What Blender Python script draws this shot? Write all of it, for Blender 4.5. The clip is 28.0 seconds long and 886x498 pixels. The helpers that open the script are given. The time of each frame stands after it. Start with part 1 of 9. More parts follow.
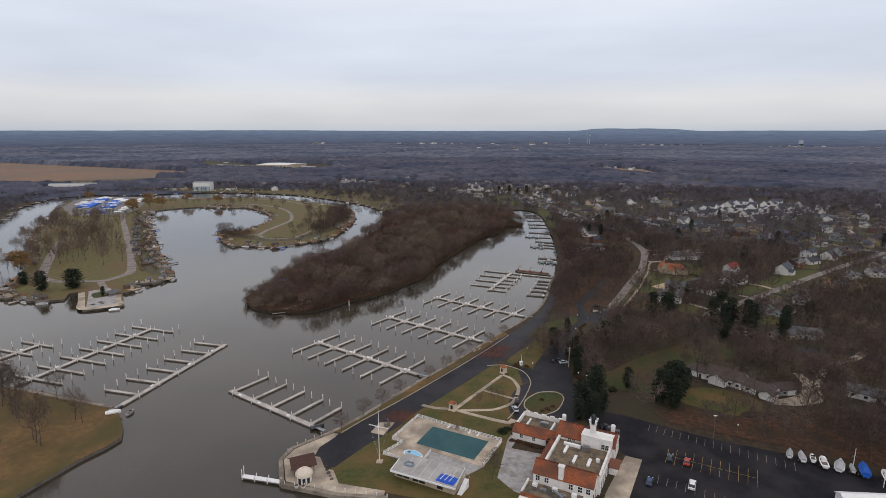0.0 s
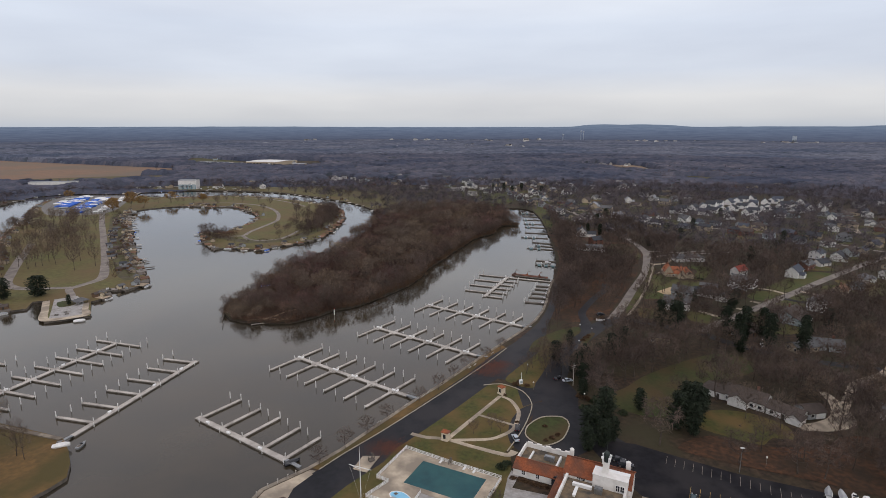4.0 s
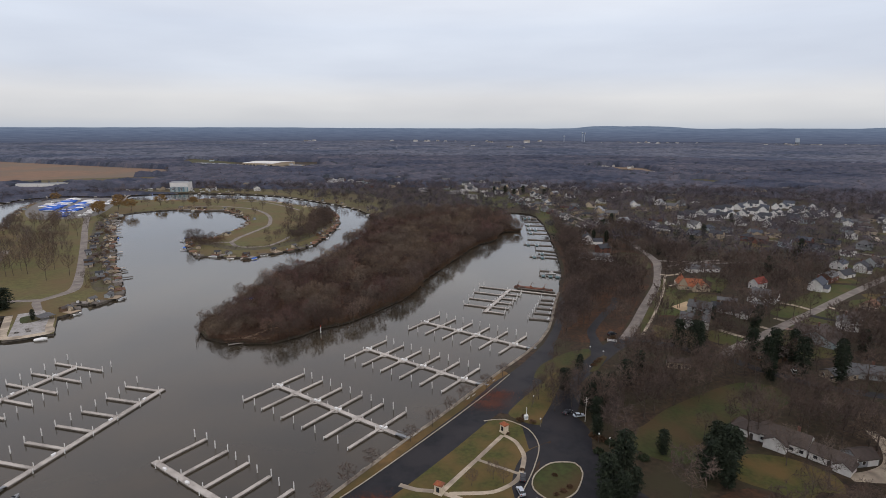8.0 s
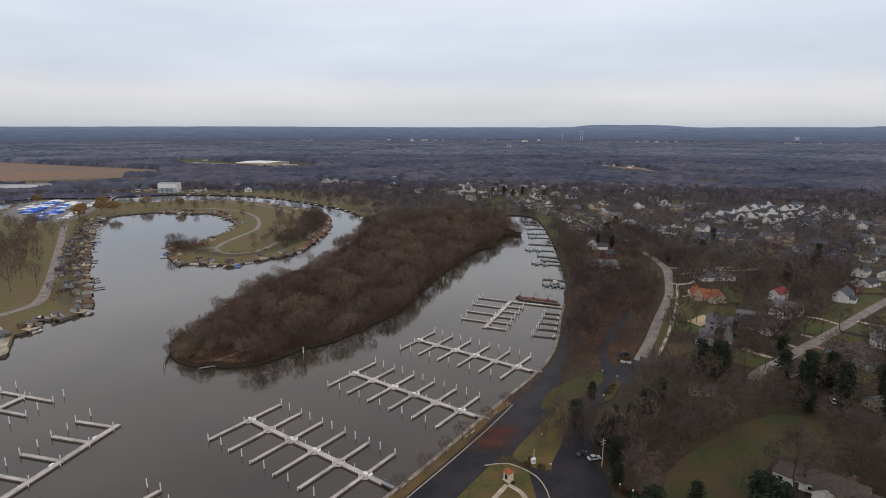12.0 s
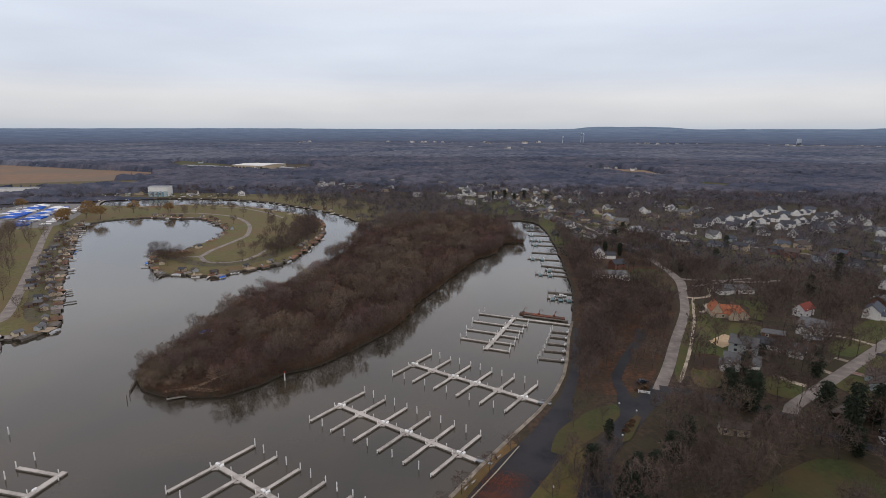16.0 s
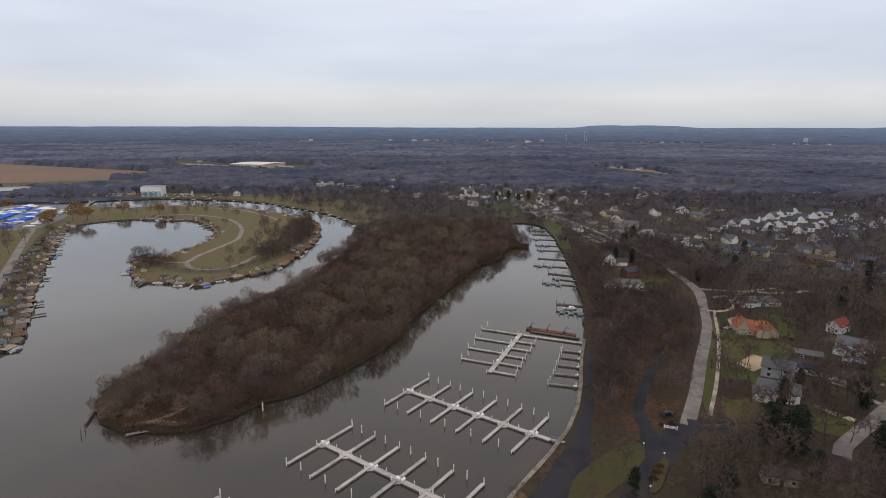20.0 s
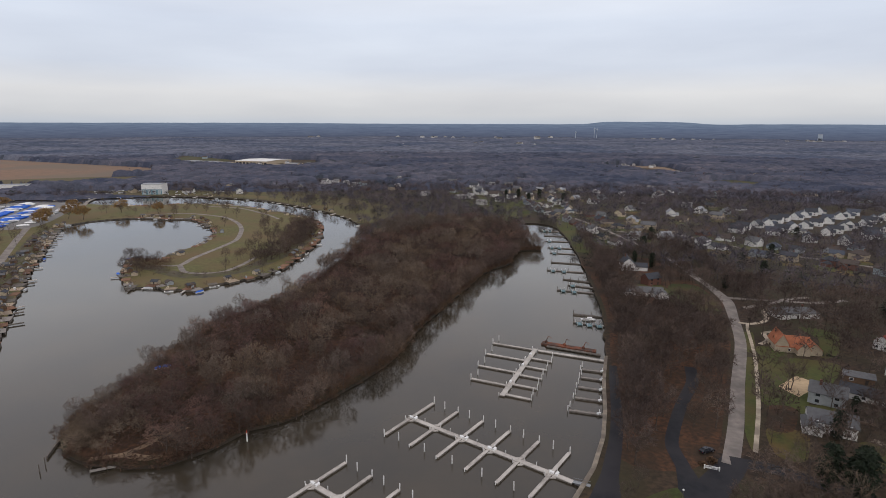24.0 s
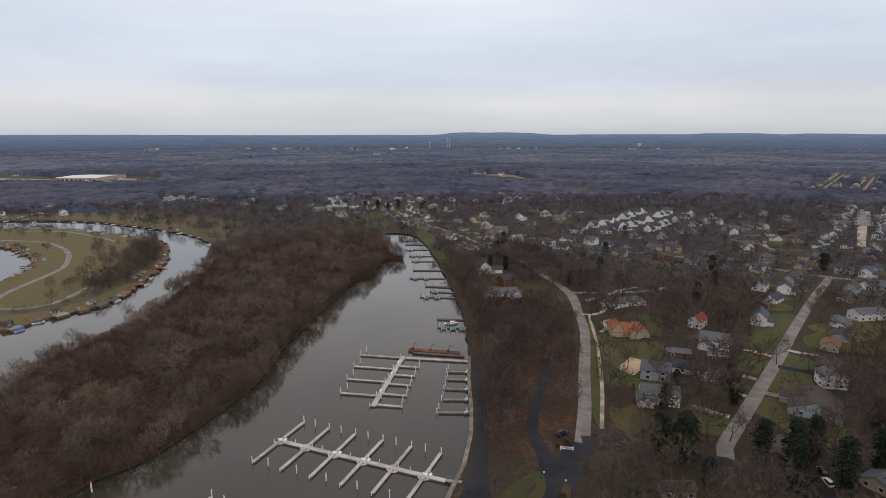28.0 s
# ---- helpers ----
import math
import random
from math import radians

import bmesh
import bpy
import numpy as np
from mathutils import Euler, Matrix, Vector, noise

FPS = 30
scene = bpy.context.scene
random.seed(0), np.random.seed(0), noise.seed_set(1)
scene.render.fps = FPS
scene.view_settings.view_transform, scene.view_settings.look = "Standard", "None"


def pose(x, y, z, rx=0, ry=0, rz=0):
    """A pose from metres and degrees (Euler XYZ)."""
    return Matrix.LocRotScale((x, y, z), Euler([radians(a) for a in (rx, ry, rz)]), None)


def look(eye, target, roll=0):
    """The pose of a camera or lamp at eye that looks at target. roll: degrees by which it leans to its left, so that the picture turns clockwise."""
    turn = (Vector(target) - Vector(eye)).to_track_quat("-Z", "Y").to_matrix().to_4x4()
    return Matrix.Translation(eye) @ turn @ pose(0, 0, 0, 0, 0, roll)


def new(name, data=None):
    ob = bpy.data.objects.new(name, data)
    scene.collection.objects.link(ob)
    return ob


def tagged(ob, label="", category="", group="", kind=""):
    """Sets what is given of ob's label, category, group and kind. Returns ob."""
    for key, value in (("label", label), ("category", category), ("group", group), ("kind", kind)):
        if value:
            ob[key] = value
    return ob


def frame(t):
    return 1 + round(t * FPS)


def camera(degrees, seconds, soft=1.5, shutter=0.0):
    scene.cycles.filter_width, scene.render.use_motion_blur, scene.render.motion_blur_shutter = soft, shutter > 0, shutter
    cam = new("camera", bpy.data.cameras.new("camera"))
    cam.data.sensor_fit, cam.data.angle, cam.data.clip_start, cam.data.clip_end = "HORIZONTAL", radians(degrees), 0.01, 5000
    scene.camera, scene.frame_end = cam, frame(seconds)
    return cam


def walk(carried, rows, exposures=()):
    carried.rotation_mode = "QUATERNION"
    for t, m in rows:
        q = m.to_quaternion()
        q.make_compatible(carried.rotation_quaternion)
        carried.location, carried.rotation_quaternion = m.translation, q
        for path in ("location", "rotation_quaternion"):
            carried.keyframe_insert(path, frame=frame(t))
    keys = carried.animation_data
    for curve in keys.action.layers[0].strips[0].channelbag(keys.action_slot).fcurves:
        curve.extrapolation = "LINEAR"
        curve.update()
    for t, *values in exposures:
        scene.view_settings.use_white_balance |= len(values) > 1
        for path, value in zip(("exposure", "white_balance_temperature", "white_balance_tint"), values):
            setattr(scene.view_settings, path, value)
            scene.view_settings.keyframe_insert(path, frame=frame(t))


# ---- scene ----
# ---------------- camera ----------------
cam = camera(77.0, 28.0, soft=0.6)
PATH = [
    (0.00, 0.00, 0.00, 110.33, 78.03, -0.04, 0.02),
    (0.50, 0.09, 3.03, 110.27, 78.10, -0.02, -0.08),
    (1.00, 0.17, 6.03, 110.20, 78.11, -0.01, -0.17),
    (1.50, 0.26, 9.03, 110.12, 78.08, 0.01, -0.24),
    (2.00, 0.35, 12.07, 110.06, 78.03, 0.02, -0.32),
    (2.50, 0.45, 15.17, 110.02, 77.89, 0.04, -0.43),
    (3.00, 0.57, 18.38, 110.00, 77.72, 0.06, -0.53),
    (3.50, 0.74, 21.70, 110.00, 77.65, 0.04, -0.61),
    (5.50, 1.79, 35.76, 110.00, 77.69, -0.04, -0.72),
    (6.00, 2.11, 39.39, 110.00, 77.68, -0.06, -0.77),
    (6.50, 2.42, 43.05, 110.00, 77.69, -0.07, -0.78),
    (7.00, 2.72, 46.72, 110.00, 77.74, -0.09, -0.73),
    (7.50, 3.00, 50.39, 110.00, 77.79, -0.11, -0.64),
    (8.00, 3.25, 54.04, 110.00, 77.78, -0.13, -0.59),
    (8.50, 3.46, 57.71, 109.99, 77.74, -0.12, -0.57),
    (9.00, 3.67, 61.42, 109.97, 77.72, -0.12, -0.55),
    (9.50, 3.87, 65.16, 109.93, 77.70, -0.11, -0.55),
    (10.00, 4.06, 68.91, 109.89, 77.64, -0.10, -0.56),
    (10.50, 4.25, 72.66, 109.85, 77.58, -0.10, -0.59),
    (11.00, 4.44, 76.39, 109.81, 77.59, -0.09, -0.66),
    (11.50, 4.63, 80.08, 109.79, 77.63, -0.08, -0.76),
    (12.00, 4.83, 83.73, 109.78, 77.68, -0.08, -0.83),
    (12.50, 5.03, 87.33, 109.79, 77.75, -0.08, -0.85),
    (14.50, 5.84, 101.37, 109.89, 77.82, -0.09, -0.94),
    (15.00, 6.05, 104.85, 109.92, 77.82, -0.09, -0.95),
    (15.50, 6.25, 108.34, 109.95, 77.84, -0.10, -0.92),
    (16.00, 6.46, 111.86, 109.98, 77.86, -0.10, -0.85),
    (16.50, 6.67, 115.41, 109.99, 77.83, -0.10, -0.79),
    (17.00, 6.89, 119.00, 110.00, 77.81, -0.10, -0.74),
    (17.50, 7.12, 122.65, 109.99, 77.80, -0.11, -0.67),
    (18.00, 7.37, 126.35, 109.97, 77.78, -0.12, -0.59),
    (18.50, 7.64, 130.08, 109.94, 77.73, -0.13, -0.54),
    (19.00, 7.91, 133.83, 109.90, 77.70, -0.14, -0.54),
    (19.50, 8.16, 137.58, 109.85, 77.70, -0.14, -0.57),
    (20.00, 8.38, 141.31, 109.80, 77.71, -0.15, -0.59),
    (20.50, 8.56, 145.01, 109.74, 77.77, -0.16, -0.57),
    (21.00, 8.68, 148.67, 109.67, 77.83, -0.17, -0.52),
    (21.50, 8.75, 152.24, 109.56, 77.85, -0.17, -0.52),
    (23.50, 8.69, 166.32, 109.34, 77.49, -0.17, 0.02),
    (24.00, 8.66, 167.91, 109.26, 77.36, -0.17, 0.23),
    (24.50, 8.62, 168.04, 109.24, 77.38, -0.18, 0.36),
    (25.00, 8.59, 166.69, 109.34, 77.57, -0.18, 0.32),
    (25.50, 8.53, 166.08, 109.44, 77.85, -0.14, 0.21),
    (26.00, 8.47, 165.66, 109.56, 78.14, -0.10, 0.15),
    (26.20, 8.45, 165.53, 109.62, 78.17, -0.08, -0.21),
    (26.35, 8.44, 165.45, 109.68, 78.23, -0.07, -1.55),
    (26.50, 8.43, 165.37, 109.74, 78.31, -0.06, -3.78),
    (26.75, 8.41, 165.25, 109.84, 78.32, -0.04, -8.80),
    (27.00, 8.39, 165.15, 109.96, 78.31, -0.02, -13.78),
    (27.20, 8.37, 165.07, 110.06, 78.33, -0.00, -14.43),
    (27.50, 8.35, 164.95, 110.21, 78.36, 0.02, -14.42),
    (28.00, 8.32, 164.74, 110.44, 78.43, 0.06, -14.24),
]
walk(cam, [(t, pose(x, y, z, rx, ry, rz)) for t, x, y, z, rx, ry, rz in PATH])

# ---------------- sky, sun ----------------
SUN_AZ, SUN_EL = radians(165), radians(32)
world = bpy.data.worlds.new("overcast_sky")
scene.world = world
world.use_nodes = True
wt = world.node_tree
wt.nodes.clear()


def wnode(kind, **props):
    n = wt.nodes.new(kind)
    for k, v in props.items():
        n.inputs[k].default_value = v
    return n


wout = wt.nodes.new("ShaderNodeOutputWorld")
sky = wt.nodes.new("ShaderNodeTexSky")
sky.sky_type = "NISHITA"
sky.sun_disc = False
sky.sun_elevation = SUN_EL
sky.sun_rotation = SUN_AZ
sky.dust_density = 3.0
clear_bg = wnode("ShaderNodeBackground", Strength=0.05)
wt.links.new(sky.outputs[0], clear_bg.inputs[0])
wco = wt.nodes.new("ShaderNodeTexCoord")
wsep = wt.nodes.new("ShaderNodeSeparateXYZ")
wt.links.new(wco.outputs["Generated"], wsep.inputs[0])
wramp = wt.nodes.new("ShaderNodeValToRGB")
# Above the view: a bright band added for the water, a magenta-tinted zenith.
stops = [(0.0, (0.50, 0.54, 0.60)), (0.015, (0.60, 0.61, 0.63)), (0.05, (0.665, 0.668, 0.685)), (0.09, (0.60, 0.645, 0.735)),
         (0.16, (0.65, 0.705, 0.81)), (0.205, (0.71, 0.75, 0.835)), (0.27, (0.90, 0.91, 0.955)), (0.42, (0.77, 0.75, 0.80)), (1.0, (0.795, 0.765, 0.825))]
while len(wramp.color_ramp.elements) < len(stops):
    wramp.color_ramp.elements.new(0.5)
for el, (pos, col) in zip(wramp.color_ramp.elements, stops):
    el.position = pos
    el.color = (*col, 1)
wt.links.new(wsep.outputs[2], wramp.inputs[0])
wmap = wnode("ShaderNodeMapping")
wmap.inputs["Scale"].default_value = (1.0, 1.0, 5.5)
wt.links.new(wco.outputs["Generated"], wmap.inputs[0])
wnoise = wnode("ShaderNodeTexNoise", Scale=2.0, Detail=6.0, Roughness=0.5)
wt.links.new(wmap.outputs[0], wnoise.inputs["Vector"])
wr2 = wt.nodes.new("ShaderNodeValToRGB")
wr2.color_ramp.elements[0].position, wr2.color_ramp.elements[0].color = 0.32, (0.90, 0.905, 0.92, 1)
wr2.color_ramp.elements[1].position, wr2.color_ramp.elements[1].color = 0.68, (1.07, 1.065, 1.05, 1)
wt.links.new(wnoise.outputs[0], wr2.inputs[0])
wmul = wt.nodes.new("ShaderNodeMix")
wmul.data_type, wmul.blend_type = "RGBA", "MULTIPLY"
wmul.inputs[0].default_value = 1.0
wt.links.new(wramp.outputs[0], wmul.inputs[6])
wt.links.new(wr2.outputs[0], wmul.inputs[7])
cloud_bg = wnode("ShaderNodeBackground", Strength=1.13)
wt.links.new(wmul.outputs[2], cloud_bg.inputs[0])
wmix = wt.nodes.new("ShaderNodeMixShader")
wmix.inputs[0].default_value = 0.96
wt.links.new(clear_bg.outputs[0], wmix.inputs[1])
wt.links.new(cloud_bg.outputs[0], wmix.inputs[2])
wt.links.new(wmix.outputs[0], wout.inputs[0])

sun = new("sun", bpy.data.lights.new("sun", "SUN"))
sun.data.energy = 0.6
sun.data.angle = radians(25)
sun.data.color = (1.0, 0.95, 0.88)
sun.matrix_world = look((0, 0, 300), (-math.sin(SUN_AZ) * 100, -math.cos(SUN_AZ) * 100, 300 - math.tan(SUN_EL) * 100))


# ---------------- materials ----------------
def mat(name, c1, c2=None, scale=0.5, rough=0.9, metal=0.0, c3=None, scale3=0.04, bump=0.0, island=0.0, objrand=0.0, spec=0.3, cover=(0.42, 0.6), tone=0.0):
    """Two-scale procedural surface: grain c1/c2 at scale (per metre), patches of c3 at scale3."""
    m = bpy.data.materials.new(name)
    m.use_nodes = True
    nt = m.node_tree
    b = nt.nodes["Principled BSDF"]
    b.inputs["Roughness"].default_value = rough
    b.inputs["Metallic"].default_value = metal
    b.inputs["Specular IOR Level"].default_value = spec
    c2 = c2 or tuple(v * 0.78 for v in c1)
    geo = nt.nodes.new("ShaderNodeNewGeometry")

    def noise_ramp(sc, lo, hi, detail=5.0):
        n = nt.nodes.new("ShaderNodeTexNoise")
        n.inputs["Scale"].default_value = sc
        n.inputs["Detail"].default_value = detail
        nt.links.new(geo.outputs["Position"], n.inputs["Vector"])
        r = nt.nodes.new("ShaderNodeMapRange")
        r.inputs[1].default_value, r.inputs[2].default_value = lo, hi
        nt.links.new(n.outputs[0], r.inputs[0])
        return n, r

    def mix(fac, a, bcol, mode="MIX"):
        x = nt.nodes.new("ShaderNodeMix")
        x.data_type, x.blend_type = "RGBA", mode
        if isinstance(fac, float):
            x.inputs[0].default_value = fac
        else:
            nt.links.new(fac, x.inputs[0])
        for sock, v in ((x.inputs[6], a), (x.inputs[7], bcol)):
            if isinstance(v, tuple):
                sock.default_value = (*v, 1)
            else:
                nt.links.new(v, sock)
        return x.outputs[2]

    n1, r1 = noise_ramp(scale, 0.35, 0.65)
    col = mix(r1.outputs[0], c1, c2)
    if c3:
        _, r3 = noise_ramp(scale3, *cover, detail=6.0)
        col = mix(r3.outputs[0], col, c3)
    for amount, src in ((island, geo.outputs["Random Per Island"]), (objrand, None)):
        if amount:
            if src is None:
                src = nt.nodes.new("ShaderNodeObjectInfo").outputs["Random"]
            r = nt.nodes.new("ShaderNodeMapRange")
            r.inputs[3].default_value, r.inputs[4].default_value = 1 - amount, 1 + amount
            nt.links.new(src, r.inputs[0])
            g = nt.nodes.new("ShaderNodeCombineXYZ")
            for k in range(3):
                nt.links.new(r.outputs[0], g.inputs[k])
            col = mix(1.0, col, g.outputs[0], "MULTIPLY")
    if tone:
        at = nt.nodes.new("ShaderNodeAttribute")
        at.attribute_name = "tone"
        g = nt.nodes.new("ShaderNodeCombineXYZ")
        for k, f in enumerate((0.9, 1.0, 1.1)):
            r = nt.nodes.new("ShaderNodeMapRange")
            r.inputs[3].default_value, r.inputs[4].default_value = 1 - tone * f, 1 + tone * f
            nt.links.new(at.outputs["Fac"], r.inputs[0])
            nt.links.new(r.outputs[0], g.inputs[k])
        col = mix(1.0, col, g.outputs[0], "MULTIPLY")
    nt.links.new(col, b.inputs["Base Color"])
    if bump:
        bn = nt.nodes.new("ShaderNodeBump")
        bn.inputs["Strength"].default_value = bump
        bn.inputs["Distance"].default_value = 0.3
        nt.links.new(n1.outputs[0], bn.inputs["Height"])
        nt.links.new(bn.outputs[0], b.inputs["Normal"])
    return m


M_GROUND = mat("leaf_litter_ground", (0.066, 0.040, 0.024), (0.020, 0.014, 0.010), 0.55, c3=(0.040, 0.034, 0.016), scale3=0.035, cover=(0.42, 0.62), bump=0.4)
M_GRASS = mat("winter_grass", (0.074, 0.076, 0.019), (0.049, 0.050, 0.014), 0.7, c3=(0.122, 0.080, 0.028), scale3=0.09, cover=(0.38, 0.64), bump=0.3)
# Lighter copy of the green lawn, for street, river and house lawns.
M_LAWN = mat("lighter_green_lawn", (0.062, 0.078, 0.018), (0.044, 0.055, 0.013), 0.6, c3=(0.084, 0.066, 0.024), scale3=0.05, cover=(0.36, 0.70), bump=0.3)
# Lit copy of the winter grass, yellower; the farther lawns' brightness is in its colour.
M_PARKGRASS = mat("lightened_straw_olive_grass", (0.126, 0.119, 0.040), (0.084, 0.079, 0.028), 0.4, c3=(0.128, 0.088, 0.040), scale3=0.025, cover=(0.36, 0.66), bump=0.3)
M_FIELD = mat("brown_winter_field", (0.098, 0.074, 0.036), (0.070, 0.052, 0.028), 0.3, c3=(0.096, 0.088, 0.030), scale3=0.02, cover=(0.32, 0.72), bump=0.3)
# Dark brush colour; on the island it stands for shade between the crowns.
M_UNDER = mat("shade_dark_thicket_stems", (0.062, 0.036, 0.028), (0.036, 0.022, 0.018), 0.2, c3=(0.080, 0.046, 0.030), scale3=0.05, island=0.3, tone=0.30)
M_GREEN = mat("green_lawn", (0.048, 0.060, 0.016), (0.034, 0.041, 0.012), 0.6, c3=(0.070, 0.048, 0.020), scale3=0.06, cover=(0.38, 0.66), bump=0.3)
M_DRYGRASS = mat("straw_grass", (0.165, 0.098, 0.036), (0.110, 0.068, 0.027), 0.5, c3=(0.078, 0.060, 0.020), scale3=0.05, bump=0.3)
M_TRODDEN = mat("trodden_earth", (0.100, 0.082, 0.055), (0.056, 0.047, 0.033), 0.35, c3=(0.084, 0.080, 0.030), scale3=0.08, cover=(0.40, 0.60), bump=0.3)
M_LEAVES = mat("fallen_leaves", (0.098, 0.044, 0.020), (0.036, 0.020, 0.012), 0.6, c3=(0.032, 0.022, 0.013), scale3=0.06, cover=(0.40, 0.66), bump=0.5)
# Reed marsh lightened in its colour to stand in for haze over it.
M_MARSH = mat("reed_marsh", (0.215, 0.125, 0.078), (0.165, 0.105, 0.068), 0.05, c3=(0.150, 0.112, 0.080), scale3=0.006, bump=0.3)
M_ASPHALT = mat("wet_asphalt", (0.0185, 0.019, 0.0235), (0.012, 0.0125, 0.0155), 0.5, rough=0.55, c3=(0.028, 0.026, 0.029), scale3=0.07, spec=0.13)
M_LOT = mat("parking_asphalt", (0.015, 0.0145, 0.018), (0.010, 0.0095, 0.012), 0.5, rough=0.75, c3=(0.026, 0.024, 0.026), scale3=0.09, spec=0.12)
M_ROAD = mat("concrete_road", (0.265, 0.232, 0.205), (0.190, 0.166, 0.148), 0.35, c3=(0.150, 0.132, 0.120), scale3=0.12, cover=(0.46, 0.66))
M_CONC = mat("pale_concrete", (0.50, 0.42, 0.32), (0.40, 0.335, 0.255), 0.6, c3=(0.25, 0.21, 0.165), scale3=0.12)
M_PAVE = mat("grey_paving", (0.37, 0.355, 0.34), (0.28, 0.27, 0.26), 0.8, c3=(0.20, 0.18, 0.16), scale3=0.3, cover=(0.48, 0.7))
M_KERB = mat("kerb_stone", (0.40, 0.35, 0.28), (0.30, 0.26, 0.20), 1.0)
M_WALLSTONE = mat("seawall_concrete", (0.16, 0.14, 0.12), (0.09, 0.08, 0.07), 0.8, c3=(0.05, 0.045, 0.04), scale3=0.2)
M_DOCK = mat("weathered_dock_boards", (0.44, 0.405, 0.37), (0.30, 0.275, 0.25), 0.7, c3=(0.50, 0.465, 0.425), scale3=0.12)
M_DOCKGREY = mat("grey_dock_timber", (0.27, 0.245, 0.22), (0.19, 0.17, 0.155), 0.8)
M_CAP = mat("seawall_cap", (0.30, 0.255, 0.20), (0.22, 0.19, 0.15), 0.6, c3=(0.15, 0.125, 0.10), scale3=0.2)
M_DOCKDARK = mat("dark_dock_timber", (0.15, 0.13, 0.11), (0.09, 0.08, 0.07), 0.8)
M_PILE = mat("white_piling", (0.72, 0.71, 0.69), (0.60, 0.59, 0.57), 1.2)
M_WHITE = mat("white_paint", (0.78, 0.78, 0.77), (0.70, 0.70, 0.69), 0.8, rough=0.6)
M_STUCCO = mat("white_stucco", (0.76, 0.74, 0.71), (0.66, 0.64, 0.61), 0.5, c3=(0.56, 0.53, 0.49), scale3=0.25, cover=(0.5, 0.75))
M_TILE = mat("red_clay_tiles", (0.34, 0.112, 0.050), (0.23, 0.074, 0.035), 1.6, c3=(0.16, 0.07, 0.045), scale3=0.22, bump=0.5)
M_FLATROOF = mat("gravel_roof", (0.20, 0.150, 0.095), (0.13, 0.100, 0.068), 0.7, c3=(0.060, 0.055, 0.05), scale3=0.3, cover=(0.5, 0.68))
M_GLASS = mat("window_glass", (0.02, 0.023, 0.028), (0.03, 0.033, 0.04), 0.5, rough=0.12, spec=0.6)
M_METAL = mat("dull_metal", (0.30, 0.31, 0.32), (0.22, 0.23, 0.24), 1.5, rough=0.4, metal=0.7)
M_BARK = mat("bark", (0.100, 0.078, 0.066), (0.058, 0.045, 0.038), 1.0)
M_TWIG = mat("bare_twigs", (0.090, 0.063, 0.053), (0.056, 0.040, 0.035), 0.3, c3=(0.114, 0.082, 0.065), scale3=0.05, island=0.25, cover=(0.45, 0.6), tone=0.36)
M_WOODTWIG = mat("thicket_twigs", (0.121, 0.083, 0.067), (0.078, 0.054, 0.045), 0.15, c3=(0.134, 0.095, 0.069), scale3=0.03, cover=(0.48, 0.62), island=0.35, tone=0.42)
M_REDTWIG = mat("red_brown_twigs", (0.128, 0.073, 0.062), (0.081, 0.048, 0.044), 0.12, c3=(0.145, 0.090, 0.064), scale3=0.04, cover=(0.48, 0.62), island=0.35, tone=0.42)
# Distance haze tinted into both twig colours as violet-blue.
M_FARTWIG = mat("haze_tinted_far_twigs", (0.090, 0.081, 0.100), (0.055, 0.051, 0.066), 0.03, c3=(0.103, 0.081, 0.085), scale3=0.006, island=0.12, tone=0.35)
M_TOWNTWIG = mat("haze_tinted_town_twigs", (0.087, 0.077, 0.090), (0.053, 0.047, 0.057), 0.08, c3=(0.103, 0.086, 0.092), scale3=0.02, island=0.25, tone=0.42)
M_PALETWIG = mat("pale_grey_twigs", (0.150, 0.118, 0.098), (0.098, 0.077, 0.064), 0.3, c3=(0.165, 0.120, 0.082), scale3=0.02, island=0.3, tone=0.30)
M_EARTH = mat("dark_bank_earth", (0.050, 0.040, 0.030), (0.030, 0.025, 0.020), 0.8)
M_BRUSH = mat("russet_bank_brush", (0.090, 0.050, 0.033), (0.058, 0.034, 0.024), 0.3, c3=(0.112, 0.068, 0.040), scale3=0.05, island=0.3)
M_REED = mat("pale_tan_reeds", (0.185, 0.138, 0.100), (0.125, 0.092, 0.066), 0.4, island=0.3, tone=0.25)
M_OCHRE = mat("ochre_willow_twigs", (0.26, 0.16, 0.06), (0.20, 0.12, 0.05), 0.4, island=0.25)
M_PINE = mat("pine_needles", (0.022, 0.030, 0.016), (0.013, 0.020, 0.012), 0.5, island=0.35)
M_SHRUB = mat("brown_shrub", (0.12, 0.070, 0.038), (0.08, 0.05, 0.03), 0.8, island=0.3)
M_HEDGE = mat("green_shrub", (0.040, 0.052, 0.026), (0.028, 0.038, 0.02), 0.8, island=0.3)


